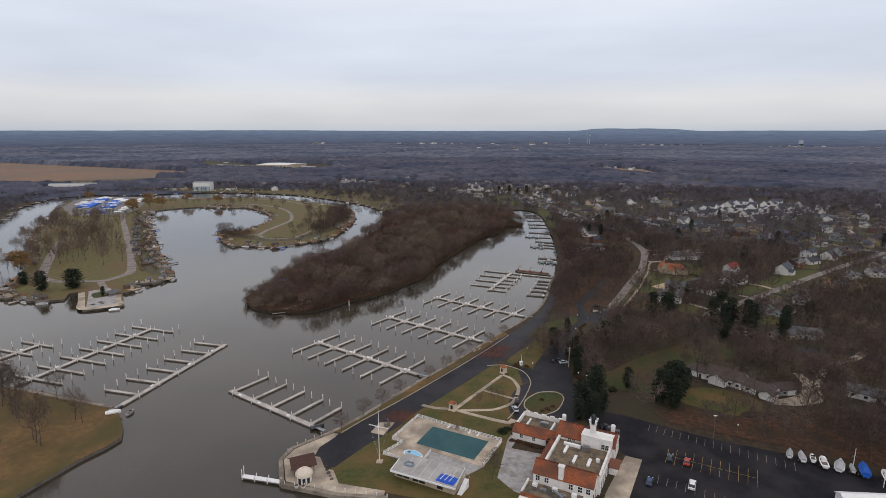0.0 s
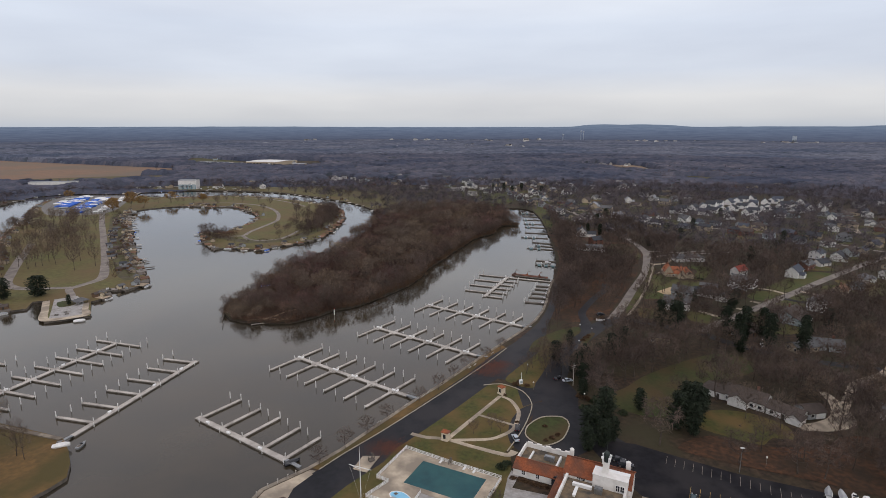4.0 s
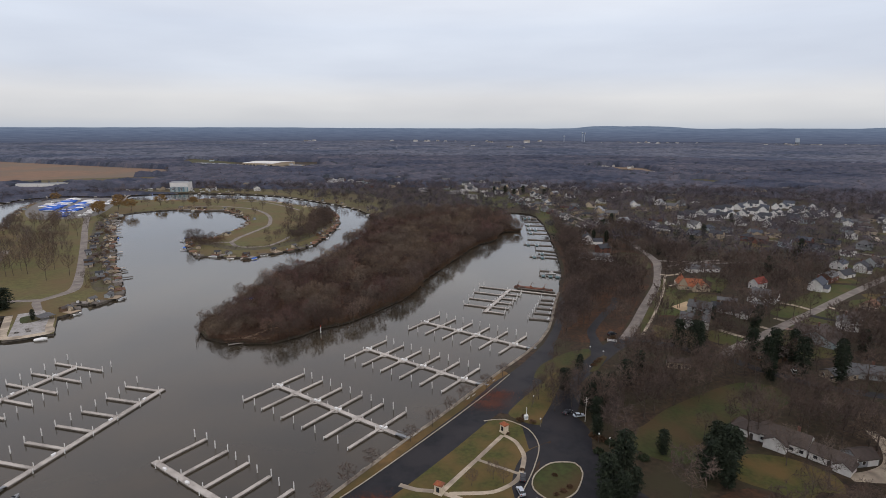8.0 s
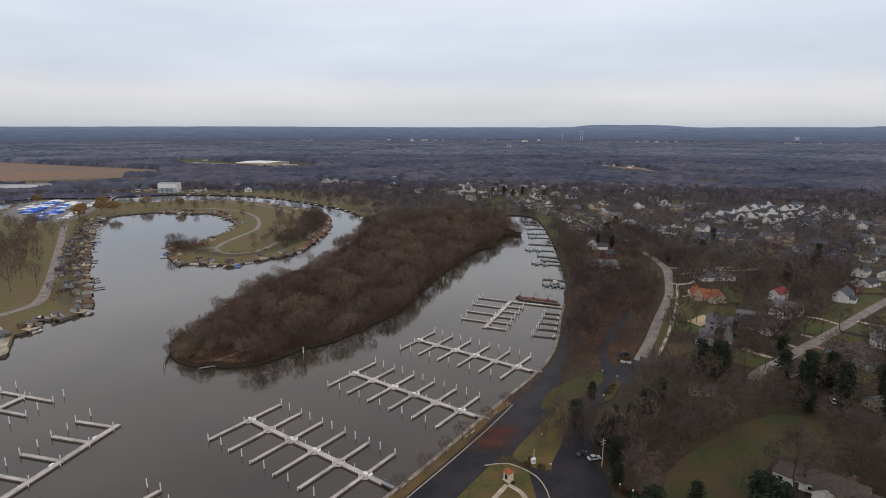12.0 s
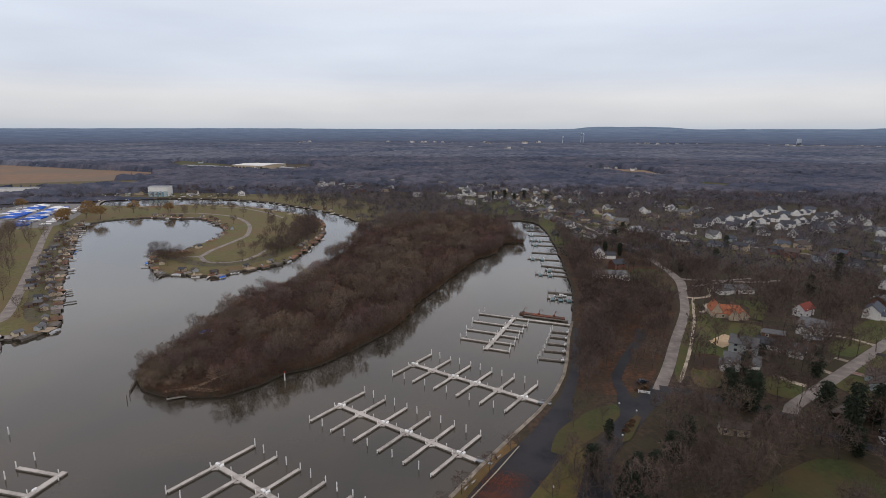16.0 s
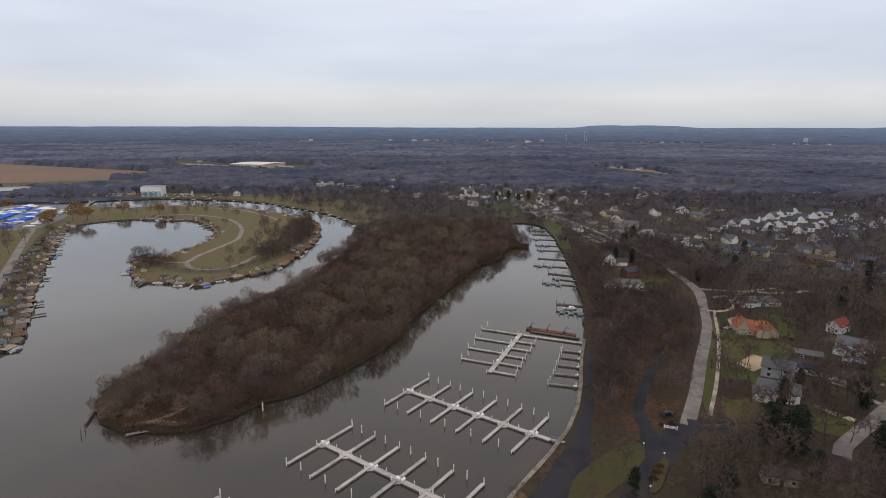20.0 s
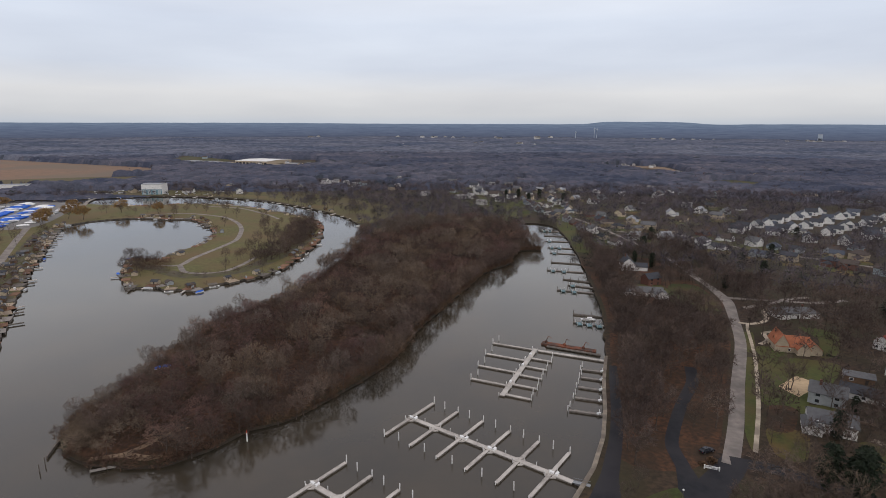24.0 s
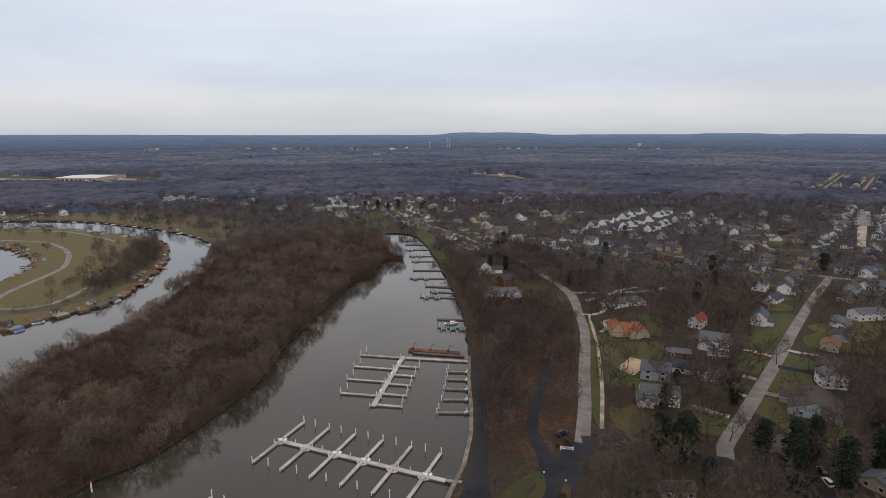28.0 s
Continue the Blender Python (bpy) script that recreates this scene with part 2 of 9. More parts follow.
def water_material():
    m = bpy.data.materials.new("muddy_water")
    m.use_nodes = True
    nt = m.node_tree
    b = nt.nodes["Principled BSDF"]
    b.inputs["Base Color"].default_value = (0.028, 0.020, 0.012, 1)
    b.inputs["Roughness"].default_value = 0.10
    b.inputs["IOR"].default_value = 1.48
    geo = nt.nodes.new("ShaderNodeNewGeometry")
    n = nt.nodes.new("ShaderNodeTexNoise")
    n.inputs["Scale"].default_value = 0.8
    n.inputs["Detail"].default_value = 6.0
    nt.links.new(geo.outputs["Position"], n.inputs["Vector"])
    bn = nt.nodes.new("ShaderNodeBump")
    bn.inputs["Strength"].default_value = 0.035
    bn.inputs["Distance"].default_value = 0.25
    nt.links.new(n.outputs[0], bn.inputs["Height"])
    nt.links.new(bn.outputs[0], b.inputs["Normal"])
    big = nt.nodes.new("ShaderNodeTexNoise")
    big.inputs["Scale"].default_value = 0.012
    big.inputs["Detail"].default_value = 5.0
    nt.links.new(geo.outputs["Position"], big.inputs["Vector"])
    mr = nt.nodes.new("ShaderNodeMapRange")
    mr.inputs[1].default_value, mr.inputs[2].default_value = 0.3, 0.7
    mr.inputs[3].default_value, mr.inputs[4].default_value = 0.06, 0.10
    nt.links.new(big.outputs[0], mr.inputs[0])
    nt.links.new(mr.outputs[0], b.inputs["Roughness"])
    silt = nt.nodes.new("ShaderNodeTexNoise")
    silt.inputs["Scale"].default_value = 0.03
    silt.inputs["Detail"].default_value = 8.0
    nt.links.new(geo.outputs["Position"], silt.inputs["Vector"])
    tint = nt.nodes.new("ShaderNodeValToRGB")
    tint.color_ramp.elements[0].position, tint.color_ramp.elements[0].color = 0.35, (0.032, 0.028, 0.021, 1)
    tint.color_ramp.elements[1].position, tint.color_ramp.elements[1].color = 0.68, (0.050, 0.039, 0.025, 1)
    nt.links.new(silt.outputs[0], tint.inputs[0])
    nt.links.new(tint.outputs[0], b.inputs["Base Color"])
    return m


M_WATER = water_material()


# ---------------- mesh tools ----------------
class Geo:
    """Collects corners and faces of one mesh."""

    def __init__(self):
        self.v, self.f = [], []

    def face(self, *pts):
        n = len(self.v)
        self.v += [tuple(p) for p in pts]
        self.f.append(tuple(range(n, n + len(pts))))
        return self

    def box(self, x, y, z, sx, sy, sz, rz=0.0):
        """A box whose base centre is (x, y, z)."""
        c, s = math.cos(rz), math.sin(rz)
        n = len(self.v)
        for dz in (0, sz):
            for dx, dy in ((-1, -1), (1, -1), (1, 1), (-1, 1)):
                a, b = dx * sx / 2, dy * sy / 2
                self.v.append((x + c * a - s * b, y + s * a + c * b, z + dz))
        self.f += [tuple(n + i for i in q) for q in ((3, 2, 1, 0), (4, 5, 6, 7), (0, 1, 5, 4), (1, 2, 6, 5), (2, 3, 7, 6), (3, 0, 4, 7))]
        return self

    def beam(self, p, q, w, h):
        """A bar from p to q, w wide and h high, hanging below its line of tops."""
        p, q = Vector(p), Vector(q)
        d = (q - p)
        side = Vector((-d.y, d.x, 0)).normalized() * (w / 2)
        dn = Vector((0, 0, -h))
        n = len(self.v)
        for e in (p, q):
            for o in (side, -side):
                self.v += [tuple(e + o), tuple(e + o + dn)]
        self.f += [tuple(n + i for i in r) for r in ((0, 2, 6, 4), (1, 5, 7, 3), (0, 4, 5, 1), (2, 3, 7, 6), (0, 1, 3, 2), (4, 6, 7, 5))]
        return self

    def prism(self, poly, z0, z1):
        n, k = len(self.v), len(poly)
        self.v += [(p[0], p[1], z0) for p in poly] + [(p[0], p[1], z1) for p in poly]
        self.f.append(tuple(n + i for i in range(k - 1, -1, -1)))
        self.f.append(tuple(n + k + i for i in range(k)))
        for i in range(k):
            j = (i + 1) % k
            self.f.append((n + i, n + j, n + k + j, n + k + i))
        return self

    def tube(self, p, q, r0, r1, sides=6, cap=True):
        p, q = Vector(p), Vector(q)
        d = (q - p).normalized()
        a = d.orthogonal().normalized()
        b = d.cross(a)
        n = len(self.v)
        for e, r in ((p, r0), (q, r1)):
            for i in range(sides):
                t = 2 * math.pi * i / sides
                self.v.append(tuple(e + (a * math.cos(t) + b * math.sin(t)) * r))
        for i in range(sides):
            j = (i + 1) % sides
            self.f.append((n + i, n + j, n + sides + j, n + sides + i))
        if cap:
            self.f.append(tuple(n + sides + i for i in range(sides)))
            self.f.append(tuple(n + i for i in range(sides - 1, -1, -1)))
        return self

    def dome(self, x, y, z, r, h, sides=10, rings=4):
        n = len(self.v)
        for k in range(rings):
            a = math.pi / 2 * k / rings
            for i in range(sides):
                t = 2 * math.pi * i / sides
                self.v.append((x + r * math.cos(a) * math.cos(t), y + r * math.cos(a) * math.sin(t), z + h * math.sin(a)))
        self.v.append((x, y, z + h))
        for k in range(rings - 1):
            for i in range(sides):
                j = (i + 1) % sides
                self.f.append((n + k * sides + i, n + k * sides + j, n + (k + 1) * sides + j, n + (k + 1) * sides + i))
        top = n + rings * sides
        for i in range(sides):
            self.f.append((n + (rings - 1) * sides + i, n + (rings - 1) * sides + (i + 1) % sides, top))
        return self

    def gable(self, x, y, z, w, d, rise, rz=0.0, over=0.4, thick=0.2):
        """A gabled roof slab; ridge along local x; eaves at height z."""
        c, s = math.cos(rz), math.sin(rz)
        w2, d2 = w / 2 + over, d / 2 + over
        drop = rise * over / (d / 2)

        def at(a, b, h):
            return (x + c * a - s * b, y + s * a + c * b, h)
        pr = [(-d2, z - drop), (0, z + rise), (d2, z - drop), (d2, z - drop - thick), (0, z + rise - thick), (-d2, z - drop - thick)]
        n = len(self.v)
        for a in (-w2, w2):
            self.v += [at(a, b, h) for b, h in pr]
        for i in range(6):
            j = (i + 1) % 6
            self.f.append((n + i, n + j, n + 6 + j, n + 6 + i))
        self.f += [(n, n + 5, n + 4, n + 1), (n + 1, n + 4, n + 3, n + 2), (n + 6, n + 7, n + 10, n + 11), (n + 7, n + 8, n + 9, n + 10)]
        return self

    def hip(self, x, y, z, w, d, rise, rz=0.0, over=0.4, thick=0.2):
        c, s = math.cos(rz), math.sin(rz)
        w2, d2 = w / 2 + over, d / 2 + over
        rl = max(0.3, w / 2 - d / 2)

        def at(a, b, h):
            return (x + c * a - s * b, y + s * a + c * b, h)
        n = len(self.v)
        self.v += [at(a, b, z - thick) for a, b in ((-w2, -d2), (w2, -d2), (w2, d2), (-w2, d2))]
        self.v += [at(a, b, z) for a, b in ((-w2, -d2), (w2, -d2), (w2, d2), (-w2, d2))]
        self.v += [at(-rl, 0, z + rise), at(rl, 0, z + rise)]
        self.f += [tuple(n + i for i in q) for q in ((3, 2, 1, 0), (0, 1, 5, 4), (1, 2, 6, 5), (2, 3, 7, 6), (3, 0, 4, 7), (4, 5, 9, 8), (5, 6, 9), (6, 7, 8, 9), (7, 4, 8))]
        return self

    def gable_wall(self, x, y, z, w, d, h, rise, rz=0.0):
        """Walls of a gabled block, ridge along local x."""
        c, s = math.cos(rz), math.sin(rz)

        def at(a, b, k):
            return (x + c * a - s * b, y + s * a + c * b, k)
        pr = [(-d / 2, z), (d / 2, z), (d / 2, z + h), (0, z + h + rise), (-d / 2, z + h)]
        n = len(self.v)
        for a in (-w / 2, w / 2):
            self.v += [at(a, b, k) for b, k in pr]
        self.f += [(n, n + 1, n + 2, n + 3, n + 4), (n + 9, n + 8, n + 7, n + 6, n + 5)]
        for i in range(5):
            j = (i + 1) % 5
            self.f.append((n + i, n + 5 + i, n + 5 + j, n + j))
        return self

    def data(self, name, material):
        me = bpy.data.meshes.new(name)
        me.from_pydata(self.v, [], self.f)
        me.materials.append(material)
        me.update()
        return me


def part(name, geo, material, parent=None, label=""):
    """Links a Geo (or mesh) as one mesh object under a thing or part."""
    ob = new(name, geo.data(name, material) if isinstance(geo, Geo) else geo)
    if parent is not None:
        ob.parent = parent
    if label:
        ob["label"] = label
    return ob


def thing(name, label, category, x=0.0, y=0.0, z=0.0, rz=0.0, group="", kind=""):
    ob = new(name)
    ob.empty_display_size = 0.5
    ob.matrix_basis = pose(x, y, z, 0, 0, math.degrees(rz))
    return tagged(ob, label, category, group, kind)


def smooth_line(pts, step=4.0, closed=False):
    """A soft curve through a few plan points."""
    P = [np.array(p[:2], float) for p in pts]
    out = []
    n = len(P)
    for i in range(n if closed else n - 1):
        p1, p2 = P[i], P[(i + 1) % n]
        p0 = P[i - 1] if (closed or i > 0) else 2 * p1 - p2
        p3 = P[(i + 2) % n] if (closed or i + 2 < n) else 2 * p2 - p1
        k = max(1, int(np.linalg.norm(p2 - p1) / step))
        m1 = (p2 - p0) * 0.42
        m2 = (p3 - p1) * 0.42
        lim = np.linalg.norm(p2 - p1)
        m1 *= min(1, lim / (np.linalg.norm(m1) + 1e-6))
        m2 *= min(1, lim / (np.linalg.norm(m2) + 1e-6))
        for j in range(k):
            s = j / k
            h = (2 * s**3 - 3 * s**2 + 1) * p1 + (s**3 - 2 * s**2 + s) * m1 + (-2 * s**3 + 3 * s**2) * p2 + (s**3 - s**2) * m2
            out.append((float(h[0]), float(h[1])))
    if not closed:
        out.append((float(P[-1][0]), float(P[-1][1])))
    return out


def inside(poly, xs, ys):
    """Which of the points lie in the polygon."""
    px, py = np.array([p[0] for p in poly]), np.array([p[1] for p in poly])
    xs, ys = np.asarray(xs, float), np.asarray(ys, float)
    res = np.zeros(xs.shape, bool)
    j = len(px) - 1
    for i in range(len(px)):
        c = (py[i] > ys) != (py[j] > ys)
        with np.errstate(divide="ignore", invalid="ignore"):
            res ^= c & (xs < (px[j] - px[i]) * (ys - py[i]) / (py[j] - py[i] + 1e-12) + px[i])
        j = i
    return res


LEVEL = 1.2      # height of the land above the water
LAYER = [0]


def layer_z():
    """Flush sheets lie a few millimetres above one another."""
    LAYER[0] += 1
    return LEVEL + 0.02 + 0.0015 * LAYER[0]


def sheet(name, poly, material, label, category, closed=True, z=None, smooth=3.0, kind="structure"):
    """A flat patch of ground cover with the given outline, with a thin edge."""
    line = smooth_line(poly, smooth, True) if smooth else [tuple(p[:2]) for p in poly]
    z = layer_z() if z is None else z
    bm = bmesh.new()
    vs = [bm.verts.new((x, y, z)) for x, y in line]
    es = [bm.edges.new((vs[i], vs[(i + 1) % len(vs)])) for i in range(len(vs))]
    bmesh.ops.triangle_fill(bm, edges=es, use_beauty=True, normal=(0, 0, 1))
    for f in bm.faces:
        if f.normal.z < 0:
            f.normal_flip()
    me = bpy.data.meshes.new(name)
    bm.to_mesh(me)
    bm.free()
    me.materials.append(material)
    return tagged(new(name, me), label, category, kind=kind)


def ribbon(name, pts, material, label, category, z=None, step=3.0, kind="structure", kerb=None):
    """A road or path along (x, y, width) points."""
    z = layer_z() if z is None else z
    xy = smooth_line(pts, step)
    cum = np.cumsum([0] + [math.dist(pts[i][:2], pts[i + 1][:2]) for i in range(len(pts) - 1)])
    run = np.cumsum([0] + [math.dist(xy[i], xy[i + 1]) for i in range(len(xy) - 1)])
    wid = np.interp(run / run[-1], cum / cum[-1], [p[2] for p in pts])
    g = Geo()
    L, R_ = [], []
    for i, (x, y) in enumerate(xy):
        a, b = xy[max(0, i - 1)], xy[min(len(xy) - 1, i + 1)]
        d = Vector((b[0] - a[0], b[1] - a[1], 0)).normalized()
        nx, ny = -d.y * wid[i] / 2, d.x * wid[i] / 2
        L.append((x + nx, y + ny))
        R_.append((x - nx, y - ny))
    n = len(xy)
    g.v = [(p[0], p[1], z) for p in L] + [(p[0], p[1], z) for p in R_]
    g.f = [(i, n + i, n + i + 1, i + 1) for i in range(n - 1)]
    ob = tagged(part(name, g, material), label, category, kind=kind)
    if kerb:
        for side in (L, R_):
            kk = Geo()
            for i in range(n - 1):
                kk.beam((*side[i], z + 0.13), (*side[i + 1], z + 0.13), 0.3, 0.14)
            part("kerb", kk, kerb, ob)
    return ob


# ---------------- trees ----------------
def tree_template(seed, limbs=6, subs=4, twigs=7, spread=0.42, width=0.011, base=0.22, body=0.008):
    """A bare tree of height 1: (wood corners, wood faces), (twig corners, twig faces)."""
    rng = np.random.default_rng(seed)
    wv, wf, tv = [], [], []

    def limb(p, q, r0, r1, sides=3):
        d = q - p
        d = d / (np.linalg.norm(d) + 1e-9)
        a = np.cross(d, [0.3, 0.9, 0.1])
        a /= np.linalg.norm(a)
        b = np.cross(d, a)
        n = len(wv)
        for e, r in ((p, r0), (q, r1)):
            for i in range(sides):
                t = 2 * math.pi * i / sides
                wv.append(e + (a * math.cos(t) + b * math.sin(t)) * r)
        for i in range(sides):
            j = (i + 1) % sides
            wf.append((n + i, n + j, n + sides + j))
            wf.append((n + i, n + sides + j, n + sides + i))

    def sliver(p, q, w):
        sd = np.cross(q - p, rng.normal(size=3))
        sd = sd / (np.linalg.norm(sd) + 1e-9) * w
        n = len(wv)
        wv.extend([p - sd, p + sd, q])
        wf.append((n, n + 1, n + 2))

    mid_crown, radii = np.array([0, 0, 0.585]), np.array([spread, spread, 0.40])

    def within(d, k):
        """A point of the rounded, slightly ragged crown in direction d."""
        return mid_crown + d / (np.linalg.norm(d) + 1e-9) * k * radii

    top = np.array([rng.normal(0, 0.02), rng.normal(0, 0.02), base])
    limb(np.zeros(3), top, 0.015, 0.011, 5)
    crown = top + np.array([rng.normal(0, 0.03), rng.normal(0, 0.03), 0.45])
    limb(top, crown, 0.010, 0.003)
    lumps = [(rng.normal(size=3), rng.uniform(0.72, 1.06)) for _ in range(7)]

    def lumpy(d):
        """The crown bulges in a few directions and falls back between them."""
        n = d / (np.linalg.norm(d) + 1e-9)
        w = [max(0.0, float(n @ c) / np.linalg.norm(c)) ** 6 + 1e-3 for c, _ in lumps]
        return sum(q * k for q, (_, k) in zip(w, lumps)) / sum(w)

    for k in range(limbs):
        az = 2 * math.pi * (k * 0.618 + rng.uniform(-0.08, 0.08))
        el = -0.25 + 1.15 * (k + rng.uniform(0.1, 0.9)) / limbs
        way = np.array([math.cos(az) * math.cos(el), math.sin(az) * math.cos(el), math.sin(el)])
        tip = within(way, 0.86 * lumpy(way))
        start = top + (crown - top) * np.clip(0.75 * (k + 0.5) / limbs + rng.uniform(-0.1, 0.1), 0, 0.9)
        mid = start + (tip - start) * 0.5 + np.array([math.cos(az), math.sin(az), -0.5]) * 0.04
        limb(start, mid, 0.0065, 0.0042)
        limb(mid, tip, 0.0042, 0.0012)
        for j in range(subs):
            f = rng.uniform(0.35, 1.0)
            p = mid + (tip - mid) * (f * 2 - 1) if f > 0.5 else start + (mid - start) * f * 2
            aim = way + rng.normal(0, 0.62, 3)
            q = within(aim, lumpy(aim) * rng.uniform(0.45, 1.0) ** 0.5)
            v = q - p
            r = np.linalg.norm(v)
            if r > 0.32:
                p = q - v * (0.32 / r)
            v = v / (r + 1e-9)
            sliver(p, q, 0.0032)
            for _ in range(twigs):
                e0 = p + (q - p) * rng.uniform(0.25, 1.0)
                w = v * 0.75 + rng.normal(0, 0.55, 3) + np.array([0, 0, 0.12])
                e1 = e0 + w / np.linalg.norm(w) * rng.uniform(0.045, 0.115)
                sd = np.cross(e1 - e0, rng.normal(size=3))
                sd = sd / np.linalg.norm(sd) * width
                tv += [e0 - sd, e0 + sd, e1]
    for _ in range(limbs * subs // 2):
        d = rng.normal(size=3)
        e0 = within(d, rng.uniform(0.15, 0.72) * lumpy(d))
        w = d / np.linalg.norm(d) + rng.normal(0, 0.5, 3) + np.array([0, 0, 0.4])
        e1 = e0 + w / np.linalg.norm(w) * rng.uniform(0.08, 0.17)
        sd = np.cross(e1 - e0, rng.normal(size=3))
        sd = sd / np.linalg.norm(sd) * body
        tv += [e0 - sd, e0 + sd, e1]
    tv = np.array(tv)
    return (np.array(wv), np.array(wf)), (tv, np.arange(len(tv)).reshape(-1, 3))


def shard_template(seed, count=16, width=0.05, length=0.22, radius=0.30, core=0):
    """A far bare tree of height 1: a haze of slivers round a thin trunk."""
    rng = np.random.default_rng(seed)
    tv = [np.array([-0.012, 0, 0]), np.array([0.012, 0, 0]), np.array([0, 0, 0.62])]
    for k in range(count):
        d = rng.normal(size=3)
        d /= np.linalg.norm(d)
        c = np.array([0, 0, 0.56]) + d * rng.uniform(0.12, 1.0) ** 0.45 * np.array([radius, radius, 0.36])
        w = d * 0.7 + rng.normal(size=3) * 0.55 + [0, 0, 0.25]
        w = w / np.linalg.norm(w) * length * rng.uniform(0.6, 1.2)
        s = np.cross(w, rng.normal(size=3))
        s = s / np.linalg.norm(s) * width * rng.uniform(0.6, 1.3)
        tv += [c - w * 0.5 - s, c - w * 0.5 + s, c + w * 0.5]
    for k in range(core):
        d = rng.normal(size=3)
        c = np.array([0, 0, 0.52]) + d / np.linalg.norm(d) * rng.uniform(0.1, 0.7) * np.array([radius, radius, 0.34])
        w = (d + rng.normal(size=3) * 0.6 + [0, 0, 0.5]) * 0.055
        s = np.cross(w, rng.normal(size=3))
        s = s / np.linalg.norm(s) * 0.022
        tv += [c - w - s, c - w + s, c + w]
    tv = np.array(tv)
    return tv, np.arange(len(tv)).reshape(-1, 3)


def pine_template(seed, layers=13, per=11):
    """A broad uneven conifer of height 1 made of drooping boughs."""
    rng = np.random.default_rng(seed)
    tv = []
    lean = rng.normal(0, 0.015, 2)
    for k in range(layers):
        z = 0.12 + 0.86 * (k + rng.uniform(-0.4, 0.4)) / layers
        r = 0.27 * math.sin(math.pi * min(1.0, 0.30 + 0.72 * (1 - z))) ** 0.8 * (1.05 - z) ** 0.45 + 0.02
        for i in range(per):
            az = 2 * math.pi * (i + rng.uniform(0, 1)) / per
            rr = r * rng.uniform(0.45, 1.3)
            d = np.array([math.cos(az), math.sin(az), 0])
            sd = np.array([-math.sin(az), math.cos(az), 0])
            c = np.array([lean[0] * z, lean[1] * z, z + rng.uniform(-0.02, 0.02)])
            for q in range(8):
                f = rng.uniform(0.2, 1.0)
                m = c + d * rr * f + sd * rng.normal(0, 0.03) * f + np.array([0, 0, 0.04 * f - 0.09 * f * f])
                a = rng.normal(size=3) * 0.013
                b = sd * rng.uniform(-1, 1) * 0.04 + d * rng.uniform(0.02, 0.06) - np.array([0, 0, rng.uniform(0, 0.035)])
                tv += [m - a, m + a, m + b]
    tv = np.array(tv)
    return tv, np.arange(len(tv)).reshape(-1, 3)


def mesh_from(name, v, f, material, tone=None):
    """A mesh from arrays; tone is a value for each corner that sets one tree off from the next."""
    me = bpy.data.meshes.new(name)
    v = np.asarray(v, np.float32)
    f = np.asarray(f, np.int32)
    me.vertices.add(len(v))
    me.vertices.foreach_set("co", v.ravel())
    me.loops.add(f.size)
    me.loops.foreach_set("vertex_index", f.ravel())
    me.polygons.add(len(f))
    me.polygons.foreach_set("loop_start", np.arange(0, f.size, f.shape[1], dtype=np.int32))
    me.polygons.foreach_set("loop_total", np.full(len(f), f.shape[1], np.int32))
    me.update(calc_edges=True)
    me.materials.append(material)
    me.attributes.new("tone", "FLOAT", "POINT").data.foreach_set("value", np.full(len(v), 0.5, np.float32) if tone is None else np.asarray(tone, np.float32))
    return me


def scatter(name, templates, places, material, label, category, parent=None, kind="stuff"):
    """Joins many copies of templates; places: rows of x, y, z, height, width factor."""
    rng = np.random.default_rng(len(places) + 17)
    V, F, T, n = [], [], [], 0
    pick = rng.integers(0, len(templates), len(places))
    for (x, y, z, h, w), t in zip(places, pick):
        v, f = templates[t]
        a = rng.uniform(0, 6.283)
        c, s = math.cos(a), math.sin(a)
        o = np.empty_like(v)
        o[:, 0] = (v[:, 0] * c - v[:, 1] * s) * h * w + x
        o[:, 1] = (v[:, 0] * s + v[:, 1] * c) * h * w + y
        o[:, 2] = v[:, 2] * h + z
        V.append(o)
        F.append(f + n)
        T.append(np.full(len(v), rng.random()))
        n += len(v)
    ob = new(name, mesh_from(name, np.vstack(V), np.vstack(F), material, np.concatenate(T)))
    if parent is not None:
        ob.parent = parent
        return ob
    return tagged(ob, label, category, kind=kind)


# ---------------- land and water ----------------
CLEAR_POLY, CLEAR_DISC, CLEAR_LINE = [], [], []

SEAWALL = [(-17, 150), (-32, 151.5), (-51, 157), (-55, 170), (-53, 177), (-41, 188), (-32, 199), (-11, 230), (1, 246), (12, 262), (22, 277),
           (34, 294), (47, 312), (57, 328), (65, 346), (71, 365), (78, 392), (86, 417)]
RIVER_EAST = [(94, 449), (102, 485), (108, 524), (112, 556), (119, 606), (122, 640), (127, 696), (128, 755), (121, 775), (108, 784), (92, 783)]
WOOD_EAST = [(87, 706), (85, 672), (94, 651), (72, 645), (60, 600), (41, 577), (22, 528), (-4, 458), (-18, 408), (-48, 360), (-62, 350), (-79, 331), (-104, 328), (-117, 333)]
WOOD_WEST = [(-127, 345), (-129, 360), (-126, 385), (-122, 427), (-114, 472), (-92, 508), (-80, 563), (-70, 649), (-70, 712)]
CHANNEL_NORTH = [(-82, 760), (-101, 805), (-137, 856), (-185, 904), (-248, 959), (-318, 990), (-406, 1006), (-480, 994), (-540, 965), (-600, 966), (-641, 930),
                 (-638, 884), (-605, 784), (-540, 670), (-480, 560), (-450, 440), (-480, 300)]
SOUTH = [(-700, 200), (-900, -500), (500, -500), (330, -40), (170, 60), (60, 118)]
